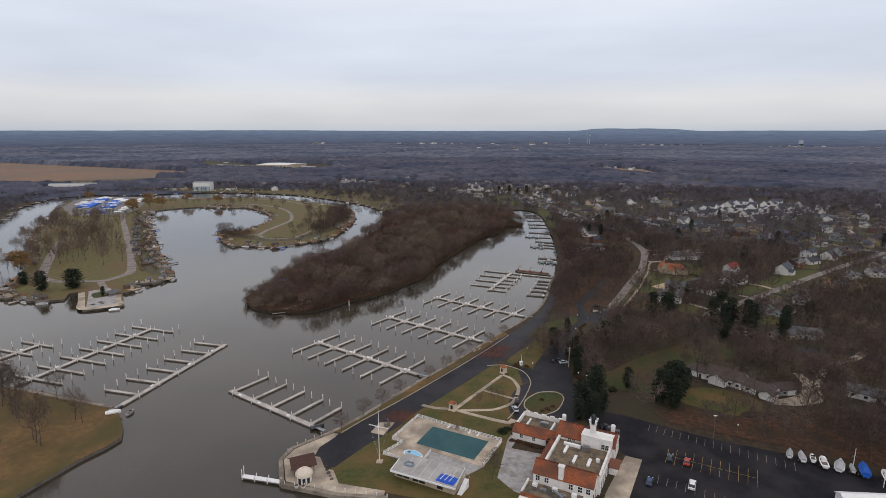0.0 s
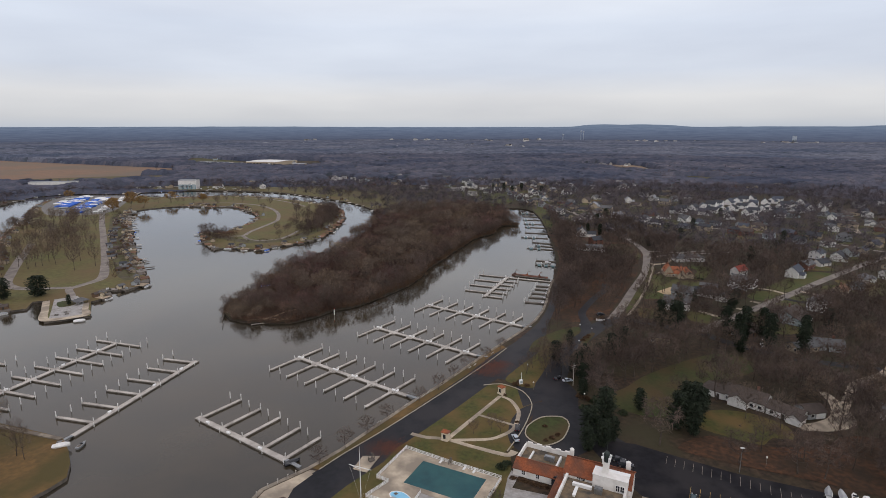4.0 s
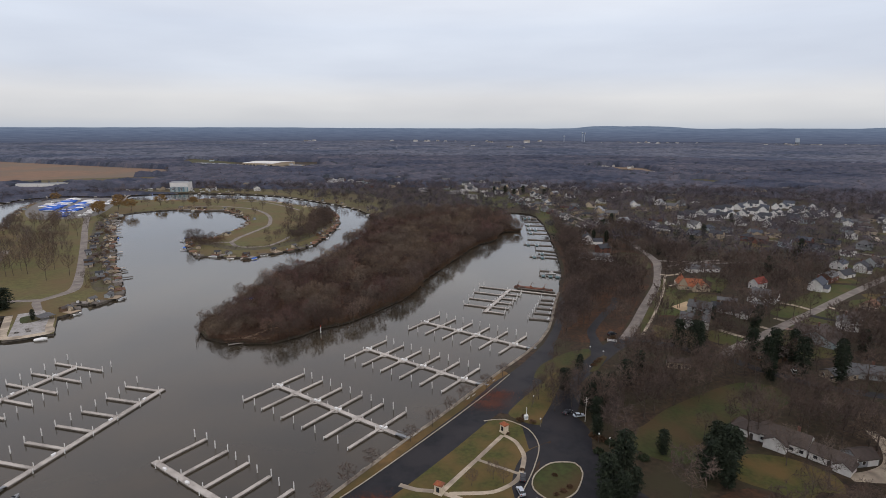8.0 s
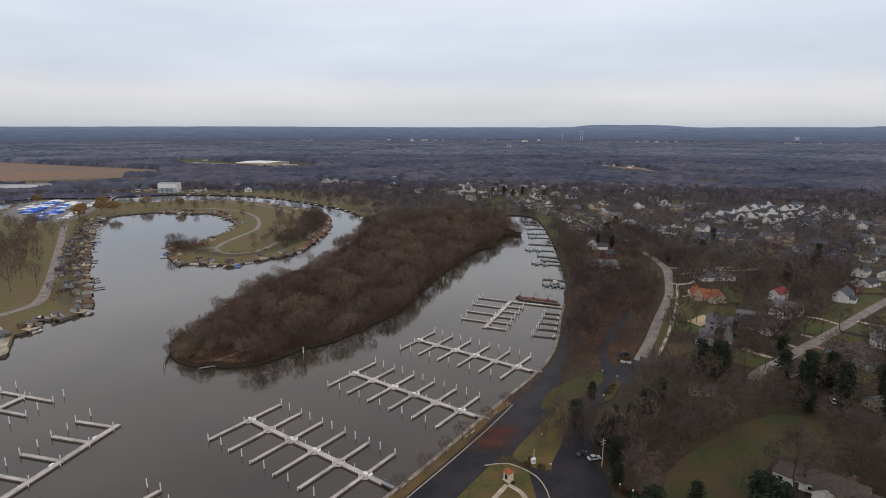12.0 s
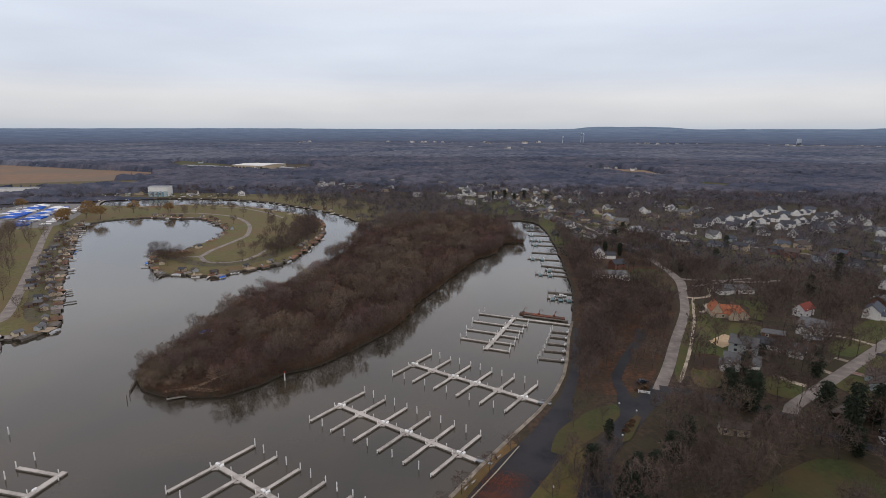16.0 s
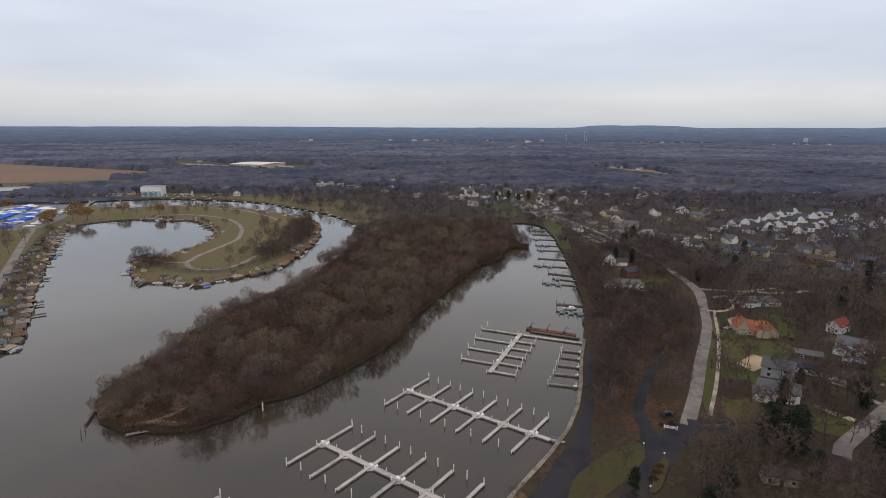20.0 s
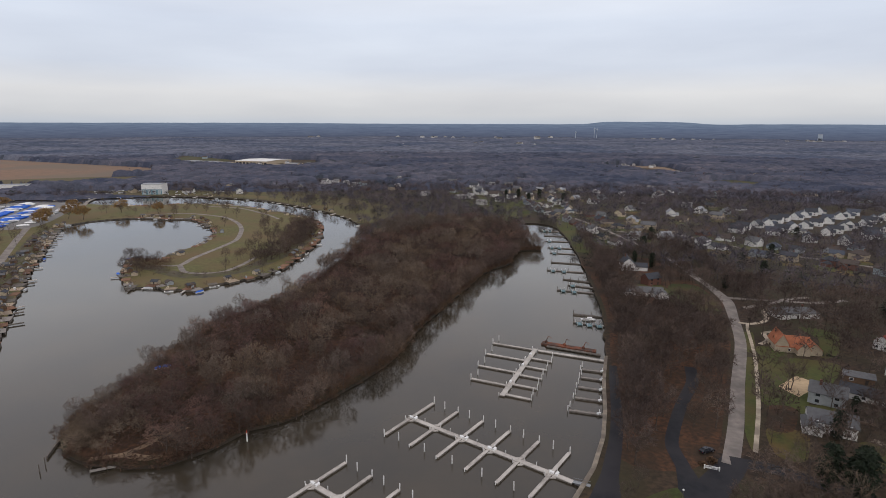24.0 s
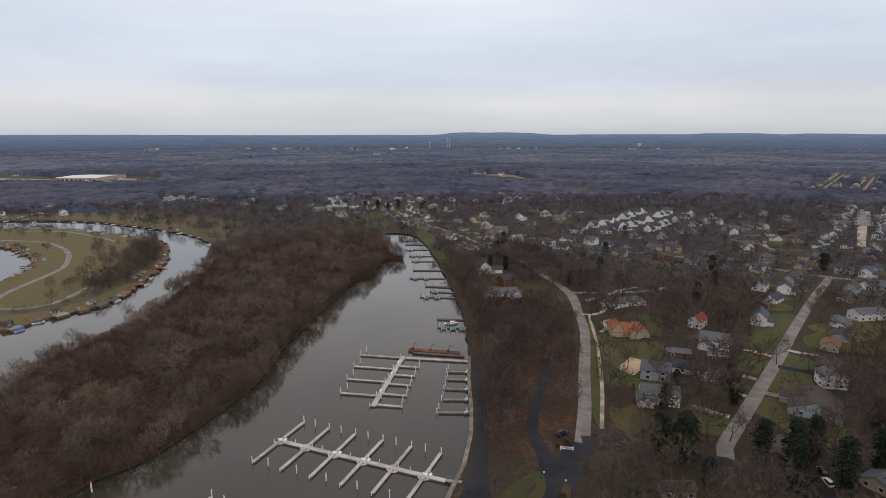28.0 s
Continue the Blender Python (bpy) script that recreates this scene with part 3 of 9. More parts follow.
BASIN = SEAWALL[:-1] + smooth_line([SEAWALL[-1]] + RIVER_EAST + WOOD_EAST + WOOD_WEST + CHANNEL_NORTH, 5)[:-1] + \
    smooth_line([CHANNEL_NORTH[-1]] + SOUTH + [SEAWALL[0]], 60)[:-1]
QUAY = [(-326, 412), (-308, 378), (-293, 354), (-286, 366), (-284, 356), (-264, 347), (-251, 354), (-257, 368), (-248, 371), (-224, 330), (-204, 340.5), (-220, 368), (-215, 380), (-227, 395), (-212, 393), (-206, 410)]
PENINSULA = [(a[0] + (b[0] - a[0]) * k / 5, a[1] + (b[1] - a[1]) * k / 5) for a, b in zip(QUAY, QUAY[1:]) for k in range(5)] + QUAY[-1:] + smooth_line([(-209, 416), (-218, 432), (-251, 484), (-307, 578), (-345, 648), (-380, 710), (-396, 742), (-403, 756), (-400, 770), (-388, 791), (-354, 811), (-310, 804), (-284, 803),
                         (-252, 766), (-229, 730), (-217, 689), (-216, 659), (-222, 640), (-223, 621), (-226, 606), (-240, 610), (-248, 604), (-231, 570), (-208, 531), (-186, 530), (-180, 525), (-157, 524),
                         (-150, 536), (-144, 540), (-123, 561), (-116, 581), (-113, 622), (-112, 660), (-115, 710), (-122, 747), (-140, 797), (-158, 825), (-194, 855), (-242, 893), (-291, 922), (-348, 929), (-394, 912),
                         (-450, 915), (-500, 928), (-562, 932), (-592, 898), (-566, 815), (-504, 705), (-443, 593), (-394, 520), (-340, 440)], 5)
WEST_PARK = smooth_line([(-195, 227), (-168, 219), (-133, 207), (-126, 199), (-117, 184), (-123, 171), (-130, 152), (-150, 100), (-250, 60), (-400, 100), (-400, 300), (-260, 246)], 6, True)
PARK_WALL = [(-258, 245), (-230, 237), (-193.6, 225.6), (-168, 217.1), (-150, 211.2), (-133, 206)]
WOOD_FLOOR = [(86, 704), (84, 671), (92, 651), (71, 647), (58, 602), (39, 579), (20, 530), (-6, 460), (-20, 410), (-50, 362), (-64, 352), (-80, 333), (-104, 330), (-118, 335), (-125, 346), (-127, 360), (-124, 384), (-120, 427), (-112, 473), (-90, 510), (-78, 564), (-68, 650), (-68, 715), (-30, 740), (40, 735)]
rb = random.Random(3)


def rough_bank(line, amount, ok):
    return [(x + rb.uniform(-amount, amount), y + rb.uniform(-amount, amount)) if ok(x, y) else (x, y) for x, y in line]


BASIN = rough_bank(BASIN, 0.9, lambda x, y: y > 425 or x < -60 and y > 320)
PENINSULA = rough_bank(PENINSULA, 0.9, lambda x, y: y > 370)


def on_water(xs, ys):
    return inside(BASIN, xs, ys) & ~inside(PENINSULA, xs, ys) & ~inside(WEST_PARK, xs, ys)


def build_ground():
    from mathutils.geometry import delaunay_2d_cdt
    rim = [(4650 * math.cos(a), 4650 * math.sin(a)) for a in np.linspace(0, 2 * math.pi, 73)[:-1]]
    extra = [(r * math.cos(a), 400 + r * math.sin(a)) for r in (1100, 1700, 2600, 3600) for a in np.linspace(0, 2 * math.pi, 41)[:-1]]
    verts, edges = [], []
    loops = []
    for line in (rim, BASIN, PENINSULA, WEST_PARK):
        n = len(verts)
        verts += [Vector(p) for p in line]
        edges += [(n + i, n + (i + 1) % len(line)) for i in range(len(line))]
        loops.append(line)
    verts += [Vector(p) for p in extra]
    vs, _, fs, *_ = delaunay_2d_cdt(verts, edges, [], 0, 0.001)
    cen = np.array([(sum(vs[i].x for i in f) / len(f), sum(vs[i].y for i in f) / len(f)) for f in fs])
    wet = on_water(cen[:, 0], cen[:, 1])
    g = Geo()
    g.v = [(v.x, v.y, LEVEL) for v in vs]
    g.f = [tuple(f) for f, w in zip(fs, wet) if not w]
    ground = tagged(part("ground", g, M_GROUND), "flat leaf-strewn brown and olive land along the river", "ground", kind="structure")
    for name, line, mt, lab, lip in (("seawall", SEAWALL, M_CAP, "pale concrete seawall edging the marina", 1),
                                     ("river_bank", BASIN, M_EARTH, "dark earth and timber river bank", 0),
                                     ("peninsula_bank", PENINSULA + PENINSULA[:1], M_WALLSTONE, "dark timber bulkhead round the peninsula", 0),
                                     ("park_bank", WEST_PARK + WEST_PARK[:1], M_DOCKDARK, "dark steel bulkhead of the park shore", 0)):
        b = Geo()
        n = len(line)
        if lip:
            for i in range(n - 1):
                b.beam((*line[i], LEVEL + 0.12), (*line[i + 1], LEVEL + 0.12), 1.5, 2.6)
        else:
            b.v = [(x, y, LEVEL) for x, y in line] + [(x, y, -1.4) for x, y in line]
            b.f = [(i, i + 1, n + i + 1, n + i) for i in range(n - 1)]
        tagged(part(name, b, mt), lab, "shore wall", kind="structure")
    w = Geo()
    w.face((-5000, -5000, 0), (5000, -5000, 0), (5000, 5000, 0), (-5000, 5000, 0))
    tagged(part("water", w, M_WATER), "calm muddy brown-grey river water", "water", kind="structure")
    bed = Geo()
    bed.face((-5000, -5000, -4), (5000, -5000, -4), (5000, 5000, -4), (-5000, 5000, -4))
    return ground


build_ground()


def backdrop():
    """Low hills all round, where the land meets the sky, glowing with painted haze."""
    rng = np.random.default_rng(5)
    n = 720
    az = np.linspace(0, 2 * math.pi, n + 1)
    top = 111 + sum(rng.uniform(0.2, 0.6) * np.sin(az * k + rng.uniform(0, 6)) for k in (5, 9, 17, 31, 53, 97, 140))
    deg = np.degrees(az)
    for c, w, h in ((71.3, 4.9, 15), (74.2, 1.8, 6), (69.5, 2.6, 4), (50.0, 3.2, 9), (43.5, 2.2, 6), (58, 6, 4), (108, 9, 3)):
        top = top + h * np.exp(-((deg - c) / w) ** 4)
    m = bpy.data.materials.new("painted_haze_distance")
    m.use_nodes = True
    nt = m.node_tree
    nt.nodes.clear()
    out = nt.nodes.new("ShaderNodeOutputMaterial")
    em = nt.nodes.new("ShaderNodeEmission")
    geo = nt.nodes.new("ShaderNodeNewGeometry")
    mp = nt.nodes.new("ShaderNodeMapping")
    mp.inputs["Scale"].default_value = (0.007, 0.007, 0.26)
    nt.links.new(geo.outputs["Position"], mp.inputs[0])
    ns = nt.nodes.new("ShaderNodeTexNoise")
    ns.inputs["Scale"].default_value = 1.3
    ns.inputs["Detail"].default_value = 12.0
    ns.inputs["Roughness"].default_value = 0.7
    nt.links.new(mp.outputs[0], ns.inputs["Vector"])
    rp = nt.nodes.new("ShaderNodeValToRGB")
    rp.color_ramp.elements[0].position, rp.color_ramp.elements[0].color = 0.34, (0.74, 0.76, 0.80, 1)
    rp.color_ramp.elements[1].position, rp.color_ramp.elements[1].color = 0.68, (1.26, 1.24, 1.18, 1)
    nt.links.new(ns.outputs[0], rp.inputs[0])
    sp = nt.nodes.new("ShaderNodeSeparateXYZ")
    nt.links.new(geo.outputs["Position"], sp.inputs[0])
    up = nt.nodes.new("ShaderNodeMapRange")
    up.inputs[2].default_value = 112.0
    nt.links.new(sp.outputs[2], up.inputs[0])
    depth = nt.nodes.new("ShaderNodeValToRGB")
    # Haze put into the glow: bluer and lighter towards the hilltops.
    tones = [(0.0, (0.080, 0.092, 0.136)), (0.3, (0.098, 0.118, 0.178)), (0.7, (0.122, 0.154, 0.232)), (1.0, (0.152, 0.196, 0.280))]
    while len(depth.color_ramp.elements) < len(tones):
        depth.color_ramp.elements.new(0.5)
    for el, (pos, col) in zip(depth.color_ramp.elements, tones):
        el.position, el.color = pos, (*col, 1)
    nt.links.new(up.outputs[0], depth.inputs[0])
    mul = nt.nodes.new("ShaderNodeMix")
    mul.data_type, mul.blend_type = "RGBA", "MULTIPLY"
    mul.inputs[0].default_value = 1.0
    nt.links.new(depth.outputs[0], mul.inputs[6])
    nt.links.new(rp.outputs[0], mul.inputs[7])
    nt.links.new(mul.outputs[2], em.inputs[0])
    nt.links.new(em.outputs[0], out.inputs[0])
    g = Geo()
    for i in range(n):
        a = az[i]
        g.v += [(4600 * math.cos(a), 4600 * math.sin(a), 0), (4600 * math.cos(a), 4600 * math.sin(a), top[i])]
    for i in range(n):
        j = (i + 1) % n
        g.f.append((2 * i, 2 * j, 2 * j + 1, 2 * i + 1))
    ob = tagged(part("backdrop", g, m), "glowing blue-grey wooded hills on the horizon, haze painted in", "backdrop", kind="structure")
    return ob


backdrop()

M_SAND = mat("bare_sandy_earth", (0.22, 0.155, 0.10), (0.15, 0.105, 0.07), 0.4)
M_SANDPALE = mat("pale_sandy_paving", (0.50, 0.37, 0.23), (0.42, 0.31, 0.19), 0.5)
M_BRICKPAVE = mat("mottled_brick_paving", (0.20, 0.095, 0.07), (0.30, 0.25, 0.21), 0.4)
M_ORANGELEAF = mat("orange_red_leaves", (0.21, 0.062, 0.026), (0.13, 0.036, 0.018), 1.0, island=0.4)
M_YARD = mat("yard_gravel", (0.20, 0.19, 0.18), (0.14, 0.135, 0.13), 0.3)

# ---------------- roads, lawns, paths ----------------
sheet("marsh_field", [(-856, 1156), (-625, 1368), (-720, 1560), (-1217, 1800), (-2200, 2300), (-2600, 1700), (-1300, 1160)], M_MARSH, "broad rust-brown reed marsh", "field", smooth=60)
CLEAR_POLY.append([(-856, 1156), (-625, 1368), (-720, 1560), (-1217, 1800), (-2200, 2300), (-2600, 1700), (-1300, 1160)])
sheet("park_lawn", WEST_PARK, M_DRYGRASS, "straw-coloured winter grass of the shore park", "lawn", smooth=0)
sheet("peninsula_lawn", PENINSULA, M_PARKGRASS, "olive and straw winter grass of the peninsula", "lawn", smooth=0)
sheet("far_bank_lawn", [(-86, 780), (-108, 818), (-143, 864), (-190, 914), (-252, 968), (-324, 1000), (-410, 1018), (-500, 1010), (-640, 1060), (-560, 1120), (-420, 1110), (-260, 1080), (-130, 985), (-60, 900), (-60, 800)], M_FIELD, "open winter grass beyond the channel", "lawn", smooth=8)
CLEAR_POLY.append([(-90, 782), (-185, 915), (-330, 1006), (-560, 1010), (-640, 1060), (-420, 1090), (-260, 1060), (-130, 965), (-70, 880)])
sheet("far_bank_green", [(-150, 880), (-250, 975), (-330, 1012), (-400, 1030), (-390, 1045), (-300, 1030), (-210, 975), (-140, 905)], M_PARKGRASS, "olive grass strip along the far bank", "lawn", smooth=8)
ribbon("far_bank_road", [(-470, 895, 5), (-478, 912, 5), (-500, 960, 5), (-512, 1020, 5), (-542, 1138, 5)], M_ROAD, "worn grey park road", "road", step=6)
sheet("riverside_floor", [(66, 334), (76, 368), (88, 416), (97, 450), (105, 487), (111, 526), (115, 560), (122, 610), (178, 618), (185, 560), (182, 500), (170, 478), (154, 434), (128, 386), (110, 352), (100, 336), (84, 326)], M_LEAVES, "russet leaf litter under the riverside trees", "ground cover", smooth=6)
sheet("marsh_edge", [(-1010, 1120), (-870, 1235), (-610, 1345), (-560, 1240), (-640, 1125), (-800, 1085)], M_FIELD, "grey-tan rough field before the reed marsh", "field", smooth=20)
CLEAR_POLY.append([(-1010, 1120), (-870, 1235), (-610, 1345), (-560, 1240), (-640, 1125), (-800, 1085)])
sheet("river_lawn", [(132, 780), (128, 690), (124, 640), (140, 640), (150, 700), (170, 780), (150, 830)], M_LAWN, "green riverside garden lawn", "lawn", smooth=6)
sheet("upstream_lawn", [(84, 800), (70, 860), (30, 960), (60, 1010), (110, 960), (125, 880)], M_LAWN, "green lawn at the river's bend", "lawn", smooth=6)
sheet("clearing_lawn", [(497, 1275), (591, 1290), (640, 1221), (532, 1121), (480, 1180)], M_GREEN, "pale green clearing in the woods", "lawn", smooth=10)

# club grounds
sheet("promenade_verge", [(-40, 188), (-31, 199), (-10, 230), (2, 246), (13, 262), (23, 277), (34, 292), (36, 288), (25, 271), (11, 251), (-4, 230.5), (-19.5, 210), (-31, 196), (-37.5, 187)], M_DRYGRASS, "leaf-strewn straw-brown grass verge beside the seawall", "verge", smooth=4)
sheet("club_lawn", [(-37, 167), (-33, 157), (-18, 152.5), (0, 148), (30, 143), (30, 160), (24, 178), (25, 196), (8, 202), (-9, 207), (-17, 193), (-27, 180)], M_GRASS, "olive and straw winter lawn round the pool terrace", "lawn", smooth=3)
GARDEN = [(-10, 208), (0, 223), (12, 238), (21, 247), (29, 248), (37, 241), (39, 230), (35, 217), (30, 206), (25, 197), (8, 202)]
sheet("garden_lawn", GARDEN, M_GRASS, "straw and green lawn crossed by pale paths", "lawn", smooth=3)
sheet("promontory_paving", [(-18, 151), (-32, 152.3), (-50, 158), (-54, 170), (-52, 176.5), (-40.5, 187), (-36.5, 186), (-43, 177), (-44, 172), (-42, 171.5), (-39, 165), (-36, 164), (-33, 157), (-18, 153.3)], M_CONC, "pale concrete paving on the point", "pavement", smooth=0)
sheet("drive_forecourt", [(-43.5, 177.5), (-37.5, 187), (-30, 196), (-18, 210), (-7, 212), (-17, 191), (-27, 179), (-36, 165.5), (-39, 165.5), (-42, 171.8), (-44, 172.5)], M_ASPHALT, "wet blue-black asphalt before the pavilion", "road", smooth=0)
MAIN_DRIVE = [(-36, 182, 9), (-24.5, 195, 12), (-11.5, 211, 12), (4, 232, 13), (19, 253, 13), (35, 275, 17), (46, 290, 15), (55, 309, 10), (61, 324, 5.5), (69, 344.5, 4.6), (75, 363.5, 4.2), (82, 390.5, 4.0), (86, 406, 3.4)]
ribbon("marina_drive", MAIN_DRIVE, M_ASPHALT, "wet blue-black asphalt drive along the seawall", "road")
ribbon("junction_road", [(28, 262, 16), (38, 258, 17), (48, 250, 16), (52, 240, 15), (50, 228, 14)], M_ASPHALT, "wet dark asphalt junction", "road")
sheet("junction_apron", [(35.0, 246.0), (44.4, 276.7), (53.3, 288.8), (60.6, 282.6), (64.1, 269.0), (55.4, 245.8), (43.5, 233.1), (35.1, 227.9)], M_ASPHALT, "dark wet asphalt apron at the junction", "road", smooth=0)
ribbon("north_drive", [(48, 250, 10), (54, 262, 9), (62, 280, 8), (74, 297, 8), (83, 314, 9), (86, 328, 5), (88, 343, 4.5), (102, 369, 4.5), (115, 389, 5), (121, 405, 5)], M_ASPHALT, "dark asphalt drive through bare trees", "road")
ribbon("gate_road", [(74, 296, 9), (88, 315, 10), (100, 327, 9), (106, 334, 8)], M_ASPHALT, "dark asphalt road to the gate", "road")
sheet("turning_apron", [(31.5, 203), (36.5, 216), (40, 229), (46, 234), (57, 228), (60, 212), (56, 199), (46, 192), (36, 193)], M_ASPHALT, "dark asphalt apron round an oval bed", "road", smooth=0)
ribbon("turning_circle_road", [(50, 232, 11), (55, 220, 9), (54, 208, 9), (46, 197, 8), (36, 195, 7), (30, 203, 7), (31, 214, 6), (36, 224, 6), (44, 229, 7)], M_ASPHALT, "dark asphalt drive round an oval bed", "road")
ribbon("lot_road", [(55, 214, 9), (59, 206, 10), (64, 196, 12), (72, 184, 20)], M_ASPHALT, "dark asphalt way into the car park", "road")
LOT = [(54, 200), (60, 204), (70.6, 200.6), (79, 195), (96, 184), (110, 177.5), (121, 172.6), (143, 159.7), (165, 140), (150, 100), (60, 110), (52, 140), (58, 152), (67.8, 170.2), (62.7, 172.6), (58, 184)]
sheet("car_park", LOT, M_LOT, "dark wet asphalt car park with yellow bay lines", "car park", smooth=0)
sheet("oval_bed", [(33, 206), (34.5, 213), (41, 219.5), (49, 219.5), (50.3, 214), (45.5, 204), (38, 200)], M_GREEN, "oval grass bed inside a pale kerb", "flower bed", smooth=2)
kerb_line = smooth_line([(33, 206), (34.5, 213), (41, 219.5), (49, 219.5), (50.3, 214), (45.5, 204), (38, 200)], 2, True)
kg = Geo()
for i in range(len(kerb_line)):
    kg.beam((*kerb_line[i], LEVEL + 0.30), (*kerb_line[(i + 1) % len(kerb_line)], LEVEL + 0.30), 0.4, 0.3)
tagged(part("kerb_oval", kg, M_KERB), "pale stone kerb round the oval bed", "kerb", kind="structure")
kl = smooth_line(GARDEN[3:10], 3)
kg = Geo()
for i in range(len(kl) - 1):
    kg.beam((*kl[i], LEVEL + 0.26), (*kl[i + 1], LEVEL + 0.26), 0.35, 0.3)
tagged(part("kerb_garden", kg, M_KERB), "pale kerb along the garden lawn", "kerb", kind="structure")
kl = smooth_line([(-37.5, 187), (-31, 196), (-19.5, 210), (-4, 230.5), (11, 251), (25, 271), (36, 288)], 4)
kg = Geo()
for i in range(len(kl) - 1):
    kg.beam((*kl[i], LEVEL + 0.26), (*kl[i + 1], LEVEL + 0.22), 0.35, 0.3)
tagged(part("kerb_drive", kg, M_KERB), "pale kerb along the marina drive", "kerb", kind="structure")
for nm, pts in (("garden_path", [(27, 237, 1.6), (16.6, 222, 1.6), (5, 205.5, 1.8)]), ("cross_path", [(16.6, 222, 1.3), (30.3, 213.5, 1.3)]),
                ("curved_path", [(27.5, 237, 1.6), (31, 233, 1.6), (32.8, 224, 1.6), (30, 213.5, 1.6), (27, 209, 1.6), (20, 204.7, 1.6), (7, 204, 1.8)]),
                ("lawn_path", [(-8.5, 208.5, 1.8), (-3, 206, 1.8), (4, 204.8, 1.8), (14, 199.5, 1.8), (25, 194.5, 2.2), (27.5, 197, 3)])):
    ribbon(nm, pts, M_CONC, "narrow pale concrete garden path", "path", step=1.5)
sheet("club_court", [(24, 177), (27, 183), (25, 186), (23.2, 182), (17.5, 160), (22, 153), (30, 148), (38, 172)], M_PAVE, "pale grey paved forecourt", "pavement", smooth=0)
sheet("club_terrace", [(62.7, 172.5), (67.6, 170), (57, 150.5), (51, 139), (45.5, 142), (50, 152)], M_CONC, "cream concrete terrace beside the clubhouse", "pavement", smooth=0)

# residential roads
STREET_LAWNS = [
    [(228.8, 394.6), (285.2, 434.9), (300.2, 431.1), (280.6, 414.4), (237.5, 382.7), (230.9, 387.6)],
    [(216.2, 385.1), (228.5, 385.0), (231.1, 378.3), (210.2, 364.0), (204.9, 368.0), (204.7, 373.5)],
    [(155.5, 343.8), (167.1, 333.1), (154.7, 322.2), (147.1, 327.5), (148.5, 336.0)],
    [(224.7, 365.6), (232.9, 358.3), (222.4, 346.1), (208.1, 341.9), (201.2, 348.1), (215.4, 360.1)],
    [(193.3, 343.5), (202.8, 337.9), (191.1, 327.0), (203.5, 314.8), (194.0, 305.8), (180.8, 307.6), (181.4, 327.6), (180.5, 333.5)],
    [(243.1, 381.3), (247.1, 374.2), (248.7, 367.9), (240.5, 361.6), (229.0, 367.3)],
    [(271.7, 397.5), (290.3, 400.2), (291.5, 388.9), (278.8, 381.8), (262.0, 382.8)],
    [(158.5, 416.8), (190.7, 408.6), (169.2, 383.5), (146.1, 366.6), (135.6, 371.6), (147.7, 394.6)],
    [(202.3, 456.8), (217.3, 448.5), (197.0, 417.5), (187.7, 416.3), (201.9, 439.5)],
    [(165.3, 430.0), (176.3, 427.1), (171.1, 416.3), (160.5, 419.0)],
    [(168.5, 450.1), (173.1, 448.9), (159.0, 420.1), (156.3, 422.5)],
    [(153.0, 416.5), (156.9, 415.5), (114.2, 338.5), (117.5, 350.5)],
]
ROUGH_LAWNS = [
    [(126.4, 352.2), (139.0, 348.9), (127.6, 331.7), (120.2, 335.3)],
    [(132.7, 398.4), (135.9, 397.6), (101.8, 333.4), (90.5, 333.1), (106.5, 365.5)],
]
for nm, poly, mt in (("hill_lawn", [(68, 236), (80, 243), (92, 254), (105, 263), (122, 273), (136, 279), (148, 276), (149, 264), (138, 255), (120, 250), (112, 243), (105, 236), (98, 225), (86, 219), (76, 223)], M_GREEN),
                     ("ranch_lawn", [(98, 212), (108, 224), (122, 222), (131, 212), (128, 203), (121, 204), (114, 199), (107, 204)], M_GRASS),
                     ("street_lawn", [(265, 385), (290, 405), (330, 420), (330, 395), (290, 370)], M_LAWN), ("house_lawn", [(150, 500), (165, 540), (182, 535), (178, 495), (168, 478)], M_GREEN),
                     *(("street_lawn", p, M_LAWN) for p in STREET_LAWNS), ("rough_lawn", ROUGH_LAWNS[0], M_GRASS)):
    sheet(nm, poly, mt, "green winter lawn beside houses and bare trees", "lawn", smooth=2.5)
    CLEAR_POLY.append(poly)
sheet("leaf_patch", [(136.4, 369.0), (146.1, 366.6), (134.5, 350.1), (127.3, 351.9)], M_LEAVES, "russet leaf litter beside the lawn", "ground cover", smooth=2)
R1 = [(102, 330, 5.4), (116, 354, 5.4), (133, 386, 5.4), (159, 434, 5.4), (175, 473, 5.4), (186, 503, 7), (190, 535, 5.4), (191, 561, 5), (194, 610, 4.6), (187, 671, 4.4), (173, 768, 4.4), (148, 878, 4.4), (140, 1000, 4.4)]
R2_LONG = [(143, 306, 5.6), (150, 315, 5.6), (172, 331, 5.6), (198, 350, 5.6), (235, 377, 5.6), (272, 405, 5.6), (320, 440, 5.6), (361, 469, 5.6), (398, 495, 5.6), (522, 584, 5.6), (624, 657, 5.6), (827, 808, 5.6), (1137, 1107, 6.4), (1260, 1280, 6.4)]
R2 = R2_LONG[:8] + [(408, 501, 5.6)]
EW = [(103, 332, 6), (114, 328, 6), (128, 318, 6), (137, 311, 6), (144, 307, 6), (150, 296, 6), (170, 275, 6), (200, 262, 6), (260, 240, 6)]
CS = [(174, 749, 5), (205, 725, 5), (247, 714, 5), (281, 648, 5), (330, 605, 5), (376, 547, 5), (404, 500, 5), (440, 470, 5)]
FS = [(535, 740, 6), (471, 643, 6), (442, 591, 6)]
DR = [(188, 510, 5), (212, 505, 4), (240, 500, 4), (262, 505, 4)]
